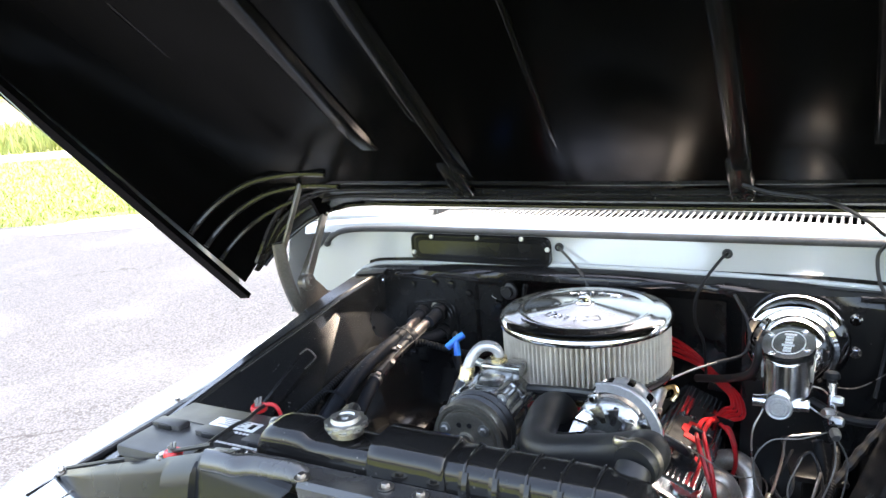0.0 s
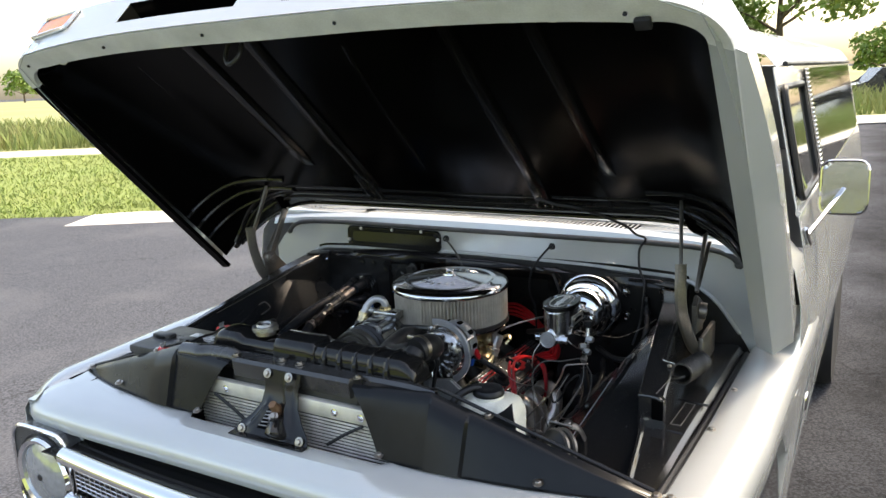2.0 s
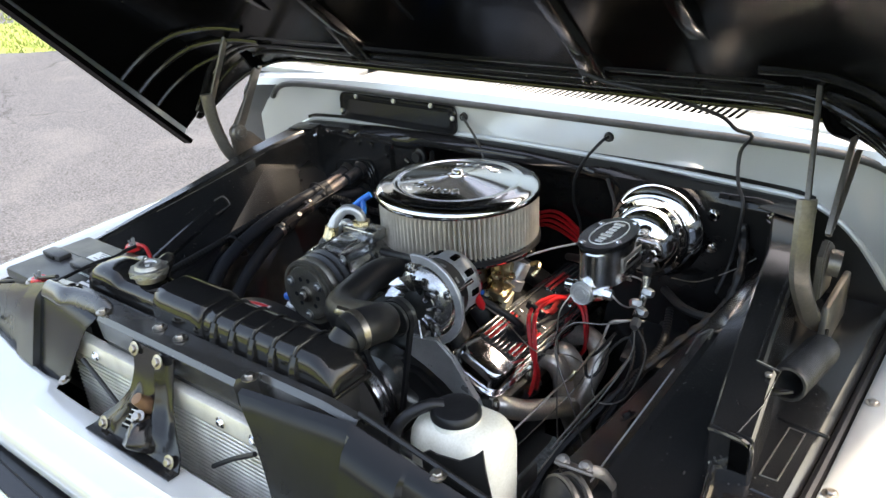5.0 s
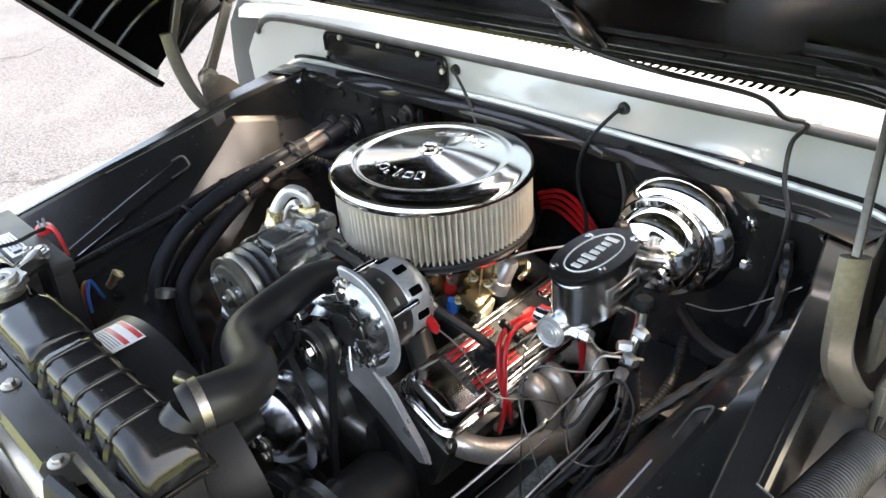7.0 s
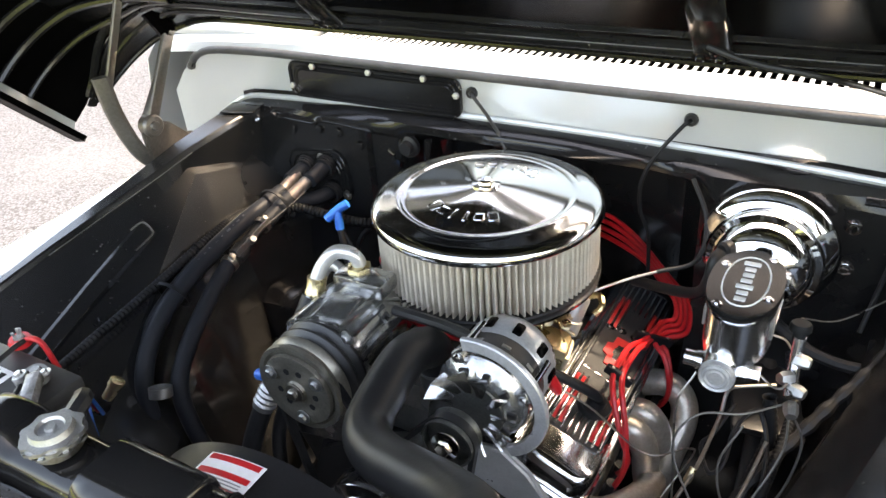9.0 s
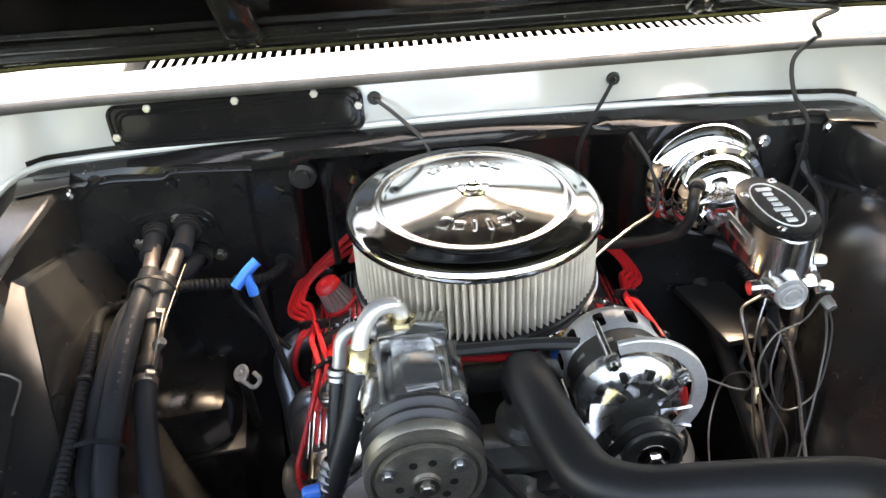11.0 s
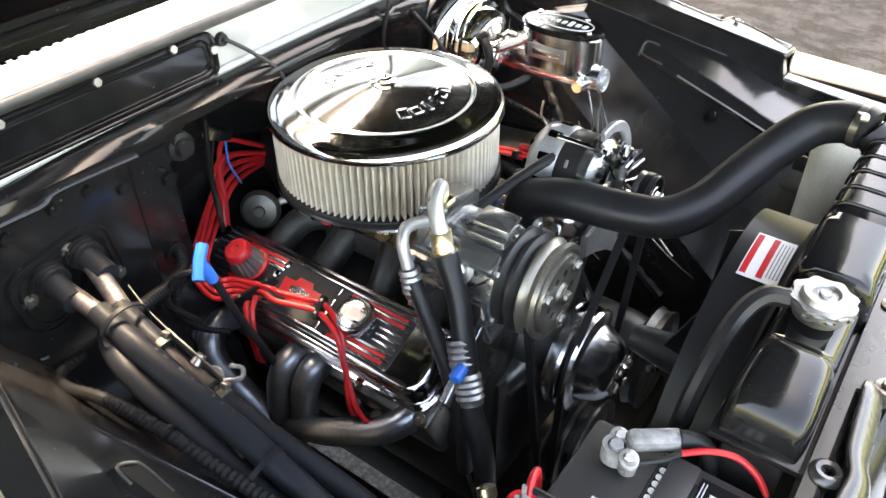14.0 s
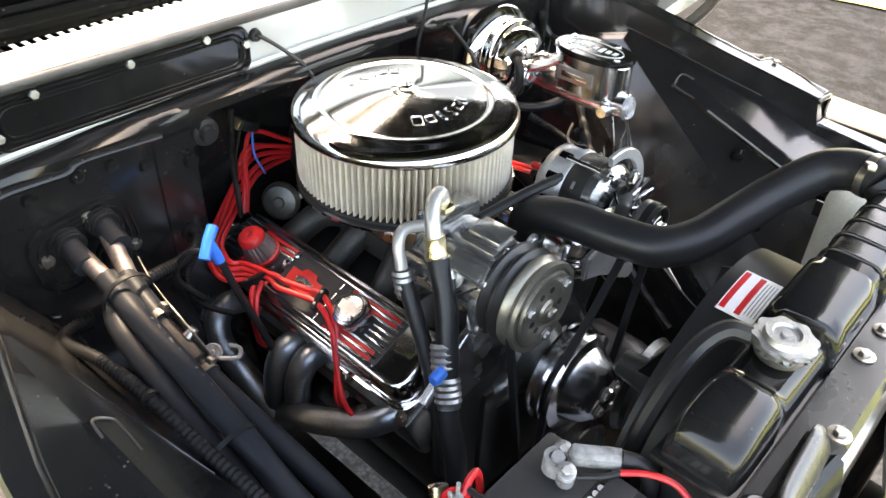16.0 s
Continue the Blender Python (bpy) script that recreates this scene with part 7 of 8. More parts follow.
for k in range(10):
    a = k * 2 * math.pi / 10
    tw = Euler((0, -a, 0)).to_matrix()
    # slots are black boxes set on the cases, the openings' shade given as colour
    part("case_slot_shade", box(spoke(0.048, a, -0.313), (0.013, 0.006, 0.009), 0.002, tw), RUBBER, al)
    part("rear_slot_shade", box(spoke(0.0585, a, -0.226), (0.012, 0.022, 0.013), 0.003, tw), HOOD_AND_SHADE_BLACK, rcs)
    part("rear_slot_shade", box(spoke(0.042, a + 0.35, -0.196), (0.022, 0.012, 0.010), 0.003, tw), HOOD_AND_SHADE_BLACK, rcs)
    part("stator_mark", box(spoke(0.0606, a, -0.262), (0.0016, 0.005, 0.012), 0.0004, tw), CAST, st)
for k in range(4):
    a = k * math.pi / 2 + 0.4
    part("case_bolt", lathe([(0, 0.004), (0.0045, 0.004), (0.0045, -0.075)], axis(spoke(0.0655, a, -0.308), (0, -1, 0)), 10), CHROME, al)
    part("mount_ear", box(spoke(0.064, a, -0.300), (0.016, 0.014, 0.018), 0.004, Euler((0, -a, 0)).to_matrix()), SHINYCAST, al)
for k in range(12):
    a = k * 2 * math.pi / 12 + 0.1
    part("fan_blade", sheet(lambda r, t, a=a: Vector(spoke(r, a + (t - 0.5) * 0.27 + (r - 0.03) * 5, -0.324 - 0.015 * t * (r - 0.024) / 0.034)), span(0.027, 0.0585, 4), span(0, 1, 3), 0.0028), DARKCHROME, al)
part("fan_disc", lathe([(0, 0.003), (0.024, 0.003), (0.030, 0.0), (0.040, 0.0), (0.041, -0.002), (0, -0.002)], axis((AX, -0.322, AZ), (0, -1, 0)), 40), DARKCAST, al)
pulley((AX - 0.002, -0.371, AZ - 0.002), 0.033, DARKCAST, al, "drive_pulley", "black alternator pulley", 30)
part("pulley_washer", lathe([(0, 0.002), (0.016, 0.002), (0.017, 0)], axis((AX - 0.002, -0.3835, AZ - 0.002), (0, -1, 0)), 24), STEEL, al)
bolt(al, (AX - 0.002, -0.3855, AZ - 0.002), (0, -1, 0), 0.010, CHROME)
arc = span(radians(-62), radians(104), 30)
bm = bmesh.new()
loops = [[bm.verts.new((AX + r * math.cos(a), y, AZ + r * math.sin(a))) for a in arc] for r, y in ((0.0725, -0.303), (0.0740, -0.3045), (0.0875, -0.3045), (0.0890, -0.303), (0.0890, -0.2975), (0.0725, -0.2975))]
for a, b in zip(loops, loops[1:] + loops[:1]):
    for k in range(len(arc) - 1):
        bm.faces.new((a[k], a[k + 1], b[k + 1], b[k]))
for k in (0, -1):
    bm.faces.new([lp[k] for lp in loops])
part("bracket_ring", bm, RINGMETAL, al, "polished curved bracket ring")
part("lower_bracket", prism([(-0.03, 0.0), (0.04, 0.012), (0.075, -0.015), (0.095, -0.05), (0.125, -0.09), (0.14, -0.115), (0.12, -0.125), (0.09, -0.105), (0.05, -0.075), (0.01, -0.05), (-0.03, -0.045)], 0.012, Matrix(((1, 0, 0, 0.125), (0, 0, -1, -0.295), (0, 1, 0, 1.005), (0, 0, 0, 1))), 0.004), BRIGHT, al, "pale machined lower bracket arm")
part("strut", tube([(0.10, -0.24, 1.125), (0.04, -0.22, 1.115), (-0.05, -0.20, 1.10)], 0.008, 8, 3), SATIN, al, "black support strut")
part("output_stud", lathe([(0, 0), (0.006, 0), (0.006, 0.016), (0.004, 0.020), (0, 0.020)], axis((0.120, -0.186, 1.105), (-0.2, 1, 0.1)), 12), RED, al, "red output terminal boot")
part("red_boot", lathe([(0, 0), (0.007, 0), (0.008, 0.026), (0.005, 0.034), (0, 0.034)], axis((0.192, -0.215, 1.075), (0.2, 0.3, -0.9)), 12), RED, al)

# ---- upper radiator hose ----
rh = thing("radiator_hose", (0.1, -0.43, 1.07), "fat black rubber upper radiator hose with steel clamps", "hose")
HOSE = [(0.260, -0.610, 1.211), (0.263, -0.598, 1.213), (0.266, -0.570, 1.209), (0.254, -0.538, 1.195), (0.206, -0.505, 1.166), (0.150, -0.482, 1.144), (0.097, -0.460, 1.124), (0.058, -0.428, 1.114), (0.040, -0.375, 1.112), (0.027, -0.295, 1.110), (0.027, -0.238, 1.085), (0.030, -0.225, 1.045)]
part("hose", tube(HOSE, 0.0285, 24, 10), RUBBER, rh)
cl = part("clamp", ring((0.263, -0.597, 1.213), (0.2, 1, 0), 0.0285, 0.0016, 0.010), STEEL, rh, "steel worm clamp")
part("clamp_screw", box((0.241, -0.597, 1.236), (0.020, 0.012, 0.011), 0.003, Euler((0, 0.3, 0.5)).to_matrix()), STEEL, rh)

# ---- radiator, shroud, condenser ----
rd = thing("radiator", (0, -0.64, 0.75), "black painted radiator with a ribbed top tank and worn filler cap", "radiator")
part("core", box((-0.001, -0.649, 0.95), (0.57, 0.055, 0.42), 0.004), SATIN, rd)


SEC = [(-0.687, 1.160), (-0.686, 1.188), (-0.684, 1.200), (-0.678, 1.210), (-0.668, 1.215), (-0.632, 1.216), (-0.622, 1.213), (-0.616, 1.206), (-0.613, 1.190), (-0.612, 1.160)]


def tank(x0, x1, grow=0.0, soft0=0.05, soft1=0.05):
    """Rounded tank over the core; soft: how far its ends roll down."""
    def f(x, k):
        s = 1.0
        for d, r in ((x - x0, soft0), (x1 - x, soft1)):
            if d < r:
                s = min(s, math.sqrt(max(0.0, 1 - (1 - d / r) ** 2)))
        y, z = SEC[k]
        return Vector((x, -0.6495 + (y + 0.6495) * (1 + grow) * (0.86 + 0.14 * s), 1.166 + (z - 1.166) * (1 + grow) * max(s, 0.03)))
    xs = sorted({round(v, 4) for v in [x0, x1] + [x0 + soft0 * q for q in (0.02, 0.08, 0.2, 0.4, 0.7, 1)] + [x1 - soft1 * q for q in (0.02, 0.08, 0.2, 0.4, 0.7, 1)] + span(x0 + soft0, x1 - soft1, 6)})
    return sheet(f, xs, range(10), 0.0015)


TANK_Z = [(-0.289, 1.164), (-0.2885, 1.176), (-0.286, 1.190), (-0.280, 1.202), (-0.270, 1.2105), (-0.258, 1.2145), (-0.240, 1.2165), (-0.208, 1.2165), (-0.200, 1.2145), (-0.190, 1.2065), (-0.180, 1.2045), (-0.07, 1.2055)]


def tank_end(x, k):
    """Passenger end of the tank: a pillowed box behind a low saddle for the filler neck."""
    y, z = SEC[k]
    top = along(TANK_Z, x)
    draw = 1.0 - 0.10 * max(0.0, min(1.0, (-0.255 - x) / 0.034)) ** 2 - 0.05 * max(0.0, min(1.0, (x + 0.208) / 0.02))
    return Vector((x, -0.6495 + (y + 0.6495) * draw, 1.160 + (z - 1.160) * (top - 1.160) / 0.0555))


tk = part("top_tank", sheet(tank_end, sorted([x for x, _ in TANK_Z] + [-0.2875, -0.283, -0.275, -0.264, -0.249, -0.195, -0.225, -0.12]), range(10), 0.0015), TANKBLACK, rd, "gloss black top tank with a pillowed end", angle=60)
t2 = part("top_tank", tank(0.02, 0.297, 0.0, 0.01, 0.04), TANKBLACK, rd)
part("tank_cover", tank(-0.088, 0.037, 0.12, 0.008, 0.008), TANKBLACK, rd)
part("tank_seam", box((0.001, -0.6495, 1.161), (0.594, 0.082, 0.008), 0.003), BLACK, rd)
for k in range(5):
    x = 0.062 + 0.042 * k
    part("tank_rib", tube([(x, y, z + 0.0004) for y, z in SEC[2:-1]], 0.0024, 8, 2), BLACK, t2)
    part("tank_dimple", tube([(x, -0.686, 1.174), (x, -0.685, 1.188), (x, -0.678, 1.203)], 0.0085, 8, 3), TANKBLACK, t2)
nk = part("filler_neck", lathe([(0, 0), (0.024, 0), (0.024, 0.008), (0.028, 0.009), (0.028, 0.012), (0, 0.012)], Matrix.Translation((-0.14, -0.650, 1.210)), 28), STEEL, rd)
cap = [(0.029 * (1.06 if k % 4 in (0, 1) else 0.97) * math.cos(math.pi * k / 16), 0.029 * (1.06 if k % 4 in (0, 1) else 0.97) * math.sin(math.pi * k / 16)) for k in range(32)]
rc = part("filler_cap", prism(cap, 0.011, Matrix.Translation((-0.14, -0.650, 1.220)), 0.003), CAST, nk, "worn grey octagonal radiator cap")
part("cap_crown", lathe([(0, 0.003), (0.012, 0.003), (0.014, 0.006), (0.020, 0.006), (0.022, 0.0)], Matrix.Translation((-0.14, -0.650, 1.231)), 30), CAST, nk)
part("cap_rivet", lathe([(0, 0.003), (0.005, 0.003), (0.006, 0.0)], Matrix.Translation((-0.14, -0.650, 1.2335)), 18), CAST, nk)
part("outlet_neck", tube([(0.257, -0.634, 1.186), (0.258, -0.622, 1.200), (0.260, -0.610, 1.209)], 0.0225, 20, 4), RUBBER, rd)
part("overflow_tube", tube([(-0.15, -0.622, 1.222), (-0.16, -0.602, 1.222), (-0.185, -0.588, 1.205), (-0.225, -0.580, 1.16), (-0.255, -0.576, 1.09), (-0.265, -0.574, 0.95)], 0.010, 8, 6), RUBBER, rd, "thin black overflow tube")
fsd = thing("fan_shroud", (0, -0.56, 0.7), "matt black round fan shroud with a red and white label", "shroud")
bm = sheet(lambda a, k: Vector((0.02 + (0.262, 0.258, 0.235, 0.232, 0.232)[k] * math.cos(a), (-0.618, -0.612, -0.604, -0.598, -0.535)[k], 0.925 + (0.262, 0.258, 0.238, 0.234, 0.234)[k] * math.sin(a))), span(0, 2 * math.pi, 64), range(5), 0.003)
part("shroud_ring", bm, RUBBER, fsd)
# label lies on the crown of the ring
def on_ring(a, y, r=0.2365):
    return Vector((0.02 + r * math.cos(a), y, 0.925 + r * math.sin(a)))


lb = part("label", sheet(lambda a, y: on_ring(a, y, 0.2366), span(radians(88), radians(107), 8), [-0.597, -0.552], 0.0005), PAPERWHITE, fsd, "white warning label with red bands")
for y in (-0.5790, -0.5605):
    part("label_band", sheet(lambda a, yy: on_ring(a, yy, 0.2371), span(radians(89), radians(106), 8), [y, y + 0.007], 0.0004), REDPLASTIC, lb)
for k in range(4):
    part("label_line", sheet(lambda a, yy: on_ring(a, yy, 0.2371), span(radians(90), radians(105), 6), [-0.5945 + 0.0038 * k, -0.5933 + 0.0038 * k], 0.0003), GREYPRINT, lb)
fan = thing("cooling_fan", (0.02, -0.53, 0.925), "dark steel cooling fan inside the shroud", "fan")
part("hub", lathe([(0, 0.02), (0.05, 0.02), (0.06, 0), (0.03, -0.03), (0.02, -0.1), (0, -0.1)], axis((0.02, -0.53, 0.925), (0, -1, 0)), 26), DARKCAST, fan)
for k in range(6):
    a = k * math.pi / 3
    part("fan_blade", sheet(lambda r, t: Vector((0.02 + r * math.cos(a + (t - 0.5) * 0.5), -0.53 + (t - 0.5) * 0.04, 0.925 + r * math.sin(a + (t - 0.5) * 0.5))), [0.05, 0.12, 0.2], [0, 0.5, 1], 0.002), SATIN, fan)
cd = thing("condenser", (0, -0.76, 0.7), "grey finned condenser ahead of the radiator", "condenser")
part("frame_top", box((0, -0.735, 1.098), (0.56, 0.02, 0.035), 0.003), FIN, cd, "pale aluminium header strip")
part("fin_block", box((0, -0.733, 0.88), (0.56, 0.012, 0.40), 0.001), SATIN, cd)
me = mesh_of("condenser_slat", box((0, 0, 0), (0.56, 0.016, 0.0042), 0.0012, segments=1), FIN)
for k in range(36):
    ob = new("condenser_slat", me)
    ob.parent = cd
    ob.location = Vector((0, -0.735, 1.074 - 0.0078 * k)) - cd.location
for x in (-0.19, 0.13, 0.20):
    bolt(cd, (x, -0.746, 1.098), (0, -1, 0), 0.005, CHROME)
for x0, x1 in ((-0.22, -0.10), (0.21, 0.12)):
    part("wire_stay", tube([(x0, -0.755, 1.085), ((x0 + x1) / 2, -0.76, 1.06), (x1, -0.765, 1.03)], 0.004, 6, 4), RUBBER, cd)

# ---- battery ----
bt = thing("battery", (-0.47, -0.615, 0.93), "black battery with a printed top label and covered terminals", "battery")
part("case", box((-0.455, -0.603, 1.03), (0.278, 0.168, 0.17), 0.008), BATTERYGREY, bt)
tp = part("lid", box((-0.455, -0.603, 1.122), (0.288, 0.178, 0.022), 0.006), BATTERYGREY, bt)
for x in (-0.352, -0.455, -0.558):
    part("vent_block", box((x, -0.6055, 1.137), (0.066, 0.027, 0.011), 0.003), BATTERYGREY, tp, "raised grey vent cap")
    part("vent_notch", box((x, -0.6195, 1.1365), (0.030, 0.005, 0.008), 0.001), PLASTIC, tp)
for k in range(18):
    part("vent_dot", lathe([(0, 0.0012), (0.0014, 0.0012), (0.0016, 0.0004), (0.0022, 0.0004), (0.0024, 0.0012), (0.0032, 0.0012), (0.0032, 0)], Matrix.Translation((-0.336 - 0.0085 * k, -0.5895, 1.1338)), 12), PAPERWHITE, tp)
part("dot_strip", box((-0.41, -0.5895, 1.1332), (0.16, 0.009, 0.0012), 0.0004), PLASTIC, tp)
part("seam_line", box((-0.455, -0.5835, 1.1332), (0.28, 0.0015, 0.0010), 0.0003), PLASTIC, tp)
lab = part("top_label", box((-0.445, -0.5645, 1.1335), (0.10, 0.030, 0.0012), 0.0004), PAPERWHITE, tp, "white printed battery label")
part("label_block", box((-0.408, -0.5645, 1.1344), (0.010, 0.016, 0.0010), 0.0003), PLASTIC, lab)
for k in range(4):
    part("print_bar", box((-0.450, -0.5545 - 0.006 * k, 1.1344), (0.060 - 0.012 * (k % 3), 0.0022, 0.0010), 0.0003), GREYPRINT, lab)
pch = part("brand_patch", box((-0.385, -0.640, 1.1338), (0.125, 0.038, 0.0014), 0.0005), PLASTIC, tp, "black printed patch")
for y in (-0.6245, -0.6275):
    part("patch_line", box((-0.385, y, 1.1348), (0.115, 0.0011, 0.0008), 0.0003), PAPERWHITE, pch)
for row, w in ((-0.6365, 0.052), (-0.6475, 0.060)):
    part("brand_bar", box((-0.336 - w / 2, row, 1.1350), (w, 0.0075, 0.0010), 0.0003), PAPERWHITE, pch, "plain white lettering bar")
part("hold_down", tube([(-0.428, -0.509, 1.146), (-0.427, -0.53, 1.146), (-0.425, -0.56, 1.143), (-0.424, -0.60, 1.147), (-0.424, -0.69, 1.140)], 0.0035, 8, 3), RUBBER, bt, "black hold-down bar")
gt = part("terminal_cover", box((-0.322, -0.573, 1.151), (0.052, 0.019, 0.016), 0.005, Euler((0.1, 0.1, -0.85)).to_matrix()), CLAMPGREY, bt, "cloudy grey cable clamp")
part("clamp_ring", ring((-0.349, -0.548, 1.145), (0.1, 0, 1), 0.0085, 0.005, 0.016, 20), CLAMPGREY, gt)
part("clamp_lug", lathe([(0, 0), (0.0085, 0), (0.0085, 0.012), (0.006, 0.015), (0, 0.015)], axis((-0.357, -0.563, 1.140), (-0.1, -0.1, 1)), 18), CLAMPGREY, gt)
for at in ((-0.357, -0.563, 1.154), (-0.336, -0.545, 1.150)):
    bolt(gt, at, (-0.2, -0.2, 1), 0.0052, CAST)
part("post_stud", lathe([(0, 0.008), (0.006, 0.008), (0.0075, 0.0), (0.0075, -0.015)], Matrix.Translation((-0.349, -0.548, 1.148)), 18), RINGMETAL, gt)
part("black_cable", tube([(-0.309, -0.590, 1.152), (-0.300, -0.604, 1.148), (-0.296, -0.618, 1.13), (-0.30, -0.622, 1.05)], 0.0085, 10, 6), RUBBER, bt)
part("black_lead", tube([(-0.350, -0.570, 1.146), (-0.335, -0.588, 1.149), (-0.322, -0.598, 1.151)], 0.0030, 8, 5), RUBBER, bt)
part("red_cable", tube([(-0.322, -0.598, 1.151), (-0.308, -0.618, 1.154), (-0.299, -0.640, 1.152), (-0.300, -0.660, 1.143), (-0.305, -0.673, 1.130)], 0.0032, 8, 6), RED, bt, "thin red battery wire")
for at in ((-0.443, -0.507, 1.134), (-0.462, -0.690, 1.134)):
    rt = part("post_ring", lathe([(0.008, 0), (0.0145, 0), (0.0155, 0.006), (0.013, 0.011), (0.008, 0.011), (0.008, 0)], Matrix.Translation(at), 24), REDPLASTIC, bt, "red terminal washer")
    part("post", lathe([(0, 0.013), (0.007, 0.013), (0.008, 0.0)], Matrix.Translation(at), 16), CLAMPGREY, bt)
    for k in range(3):
        a = k * 2.1 + 0.4
        p = Vector(at) + Vector((0.004 * math.cos(a), 0.004 * math.sin(a), 0.012))
        part("post_tab", tube([p, p + Vector((0.002 * math.cos(a), 0.002 * math.sin(a), 0.010 + 0.004 * (k == 0)))], 0.0022, 6, 1), CLAMPGREY, rt)
part("red_lead", tube([(-0.435, -0.508, 1.142), (-0.42, -0.503, 1.148), (-0.405, -0.500, 1.140), (-0.395, -0.498, 1.10)], 0.0038, 8, 6), RED, bt)
part("tray", box((-0.455, -0.605, 0.935), (0.30, 0.19, 0.02), 0.004), SATIN, bt)

# ---- brake booster and master cylinder ----
bb = thing("brake_booster", (0.39, 0.15, 1.02), "stepped chrome brake booster with a polished master cylinder", "brake booster")
B = axis((0.39, 0.155, 1.118), (0, -1, 0))
part("shell", lathe([(0.0, 0.112), (0.03, 0.112), (0.036, 0.108), (0.05, 0.104), (0.062, 0.094), (0.068, 0.078), (0.070, 0.070), (0.078, 0.068), (0.081, 0.062), (0.080, 0.054), (0.076, 0.050), (0.0765, 0.042),
                     (0.084, 0.038), (0.094, 0.030), (0.097, 0.024), (0.089, 0.016), (0.085, 0.006), (0.06, 0.0), (0, 0)], B, 72), CHROME, bb, "mirror chrome stepped booster shell")
part("mount", box((0.39, 0.16, 1.118), (0.13, 0.02, 0.13), 0.008), SATIN, bb)
mc = part("master_cylinder", box((0.39, -0.02, 1.118), (0.05, 0.14, 0.05), 0.012), ALLOY, bb, "polished aluminium master cylinder")
part("flange", prism(rounded(0.10, 0.05, 0.02), 0.014, axis((0.39, 0.047, 1.118), (0, -1, 0)), 0.003), ALLOY, mc)
for s in (-1, 1):
    bolt(mc, (0.39 + s * 0.038, 0.03, 1.118), (0, -1, 0), 0.009, CHROME)
    part("gusset", tube([(0.39 + s * 0.035, 0.03, 1.13), (0.39 + s * 0.025, -0.01, 1.15), (0.39 + s * 0.02, -0.03, 1.165)], 0.009, 8, 3), ALLOY, mc)


def oval(a, b, n=36):
    return [(a * math.copysign(abs(math.cos(t)) ** 0.92, math.cos(t)), b * math.copysign(abs(math.sin(t)) ** 0.92, math.sin(t))) for t in (2 * math.pi * k / n for k in range(n))]


part("tank", prism(oval(0.040, 0.076), 0.066, Matrix.Translation((0.392, -0.085, 1.118)), 0.004), ALLOY, mc, "bright polished fluid tank")
cp2 = part("tank_cap", prism(oval(0.043, 0.080), 0.011, Matrix.Translation((0.392, -0.085, 1.184)), 0.004), BLACK, mc, "black oval cap")
part("cap_line", tube([(0.392 + x, -0.085 + y, 1.1955) for x, y in oval(0.026, 0.056, 28)] + [(0.392 + 0.026, -0.085, 1.1955)], 0.0011, 5, 1), PAPERWHITE, cp2, "white oval cap outline")
for k in range(7):
    part("cap_mark", box((0.392, -0.126 + 0.0135 * k, 1.1957), (0.013 if k not in (2, 6) else 0.02, 0.008, 0.0016), 0.0005), PAPERWHITE, cp2, "plain white marking bar")
for x, y in ((-0.022, -0.06), (0.022, 0.06), (0.03, -0.03), (-0.03, 0.03)):
    bolt(cp2, (0.392 + x, -0.085 + y, 1.195), (0, 0, 1), 0.0035, CHROME)
for s in (-1, 1):
    part("side_plate", box((0.392 + s * 0.0395, -0.075, 1.15), (0.003, 0.075, 0.026), 0.001), CAST, mc, "cast marking panel")
    part("side_mark", box((0.392 + s * 0.0415, -0.075, 1.15), (0.002, 0.055, 0.010), 0.0005), ALLOY, mc)
bore = part("bore", tube([(0.388, 0.0, 1.105), (0.386, -0.10, 1.108), (0.385, -0.172, 1.112)], 0.0225, 20, 2), ALLOY, mc)
part("bore_cap", lathe([(0, 0.007), (0.009, 0.007), (0.0105, 0.005), (0.012, 0.007), (0.0145, 0.007), (0.016, 0.004), (0.019, 0.006), (0.021, 0.003), (0.021, -0.008)], axis((0.385, -0.172, 1.112), (0, -1, 0.05)), 28), RINGMETAL, mc)
for y in (-0.145, -0.06):
    for s in (-1, 1):
        if s < 0 and y > -0.1:
            continue
        part("port", lathe([(0.012, 0), (0.012, 0.012), (0.010, 0.013), (0.010, 0.026), (0, 0.026)], axis((0.386 + s * 0.018, y, 1.108), (s, 0, 0)), 6 if s > 0 else 18), ALLOY, mc)
# proportioning valve and its lines
pv = part("valve_block", tube([(0.462, -0.075, 1.125), (0.462, -0.085, 1.09), (0.465, -0.12, 1.065)], 0.0075, 12, 3), ALLOY, bb, "small polished valve block")
part("valve_knob", lathe([(0, 0.012), (0.011, 0.012), (0.013, 0.009), (0.013, 0.002), (0.008, 0.0), (0.008, -0.014)], axis((0.460, -0.07, 1.130), (0, 0.1, 1)), 16), PLASTIC, pv, "black valve knob")
for p, w in (((0.462, -0.085, 1.098), (1, -0.2, 0)), ((0.464, -0.11, 1.072), (1, -0.4, 0)), ((0.462, -0.10, 1.08), (-0.6, -0.6, 0.2)), ((0.468, -0.125, 1.06), (0.2, -1, -0.3))):
    part("brass_nut", lathe([(0, 0.018), (0.007, 0.018), (0.009, 0.012), (0.009, 0.0)], axis(p, w), 6), CAST, pv)
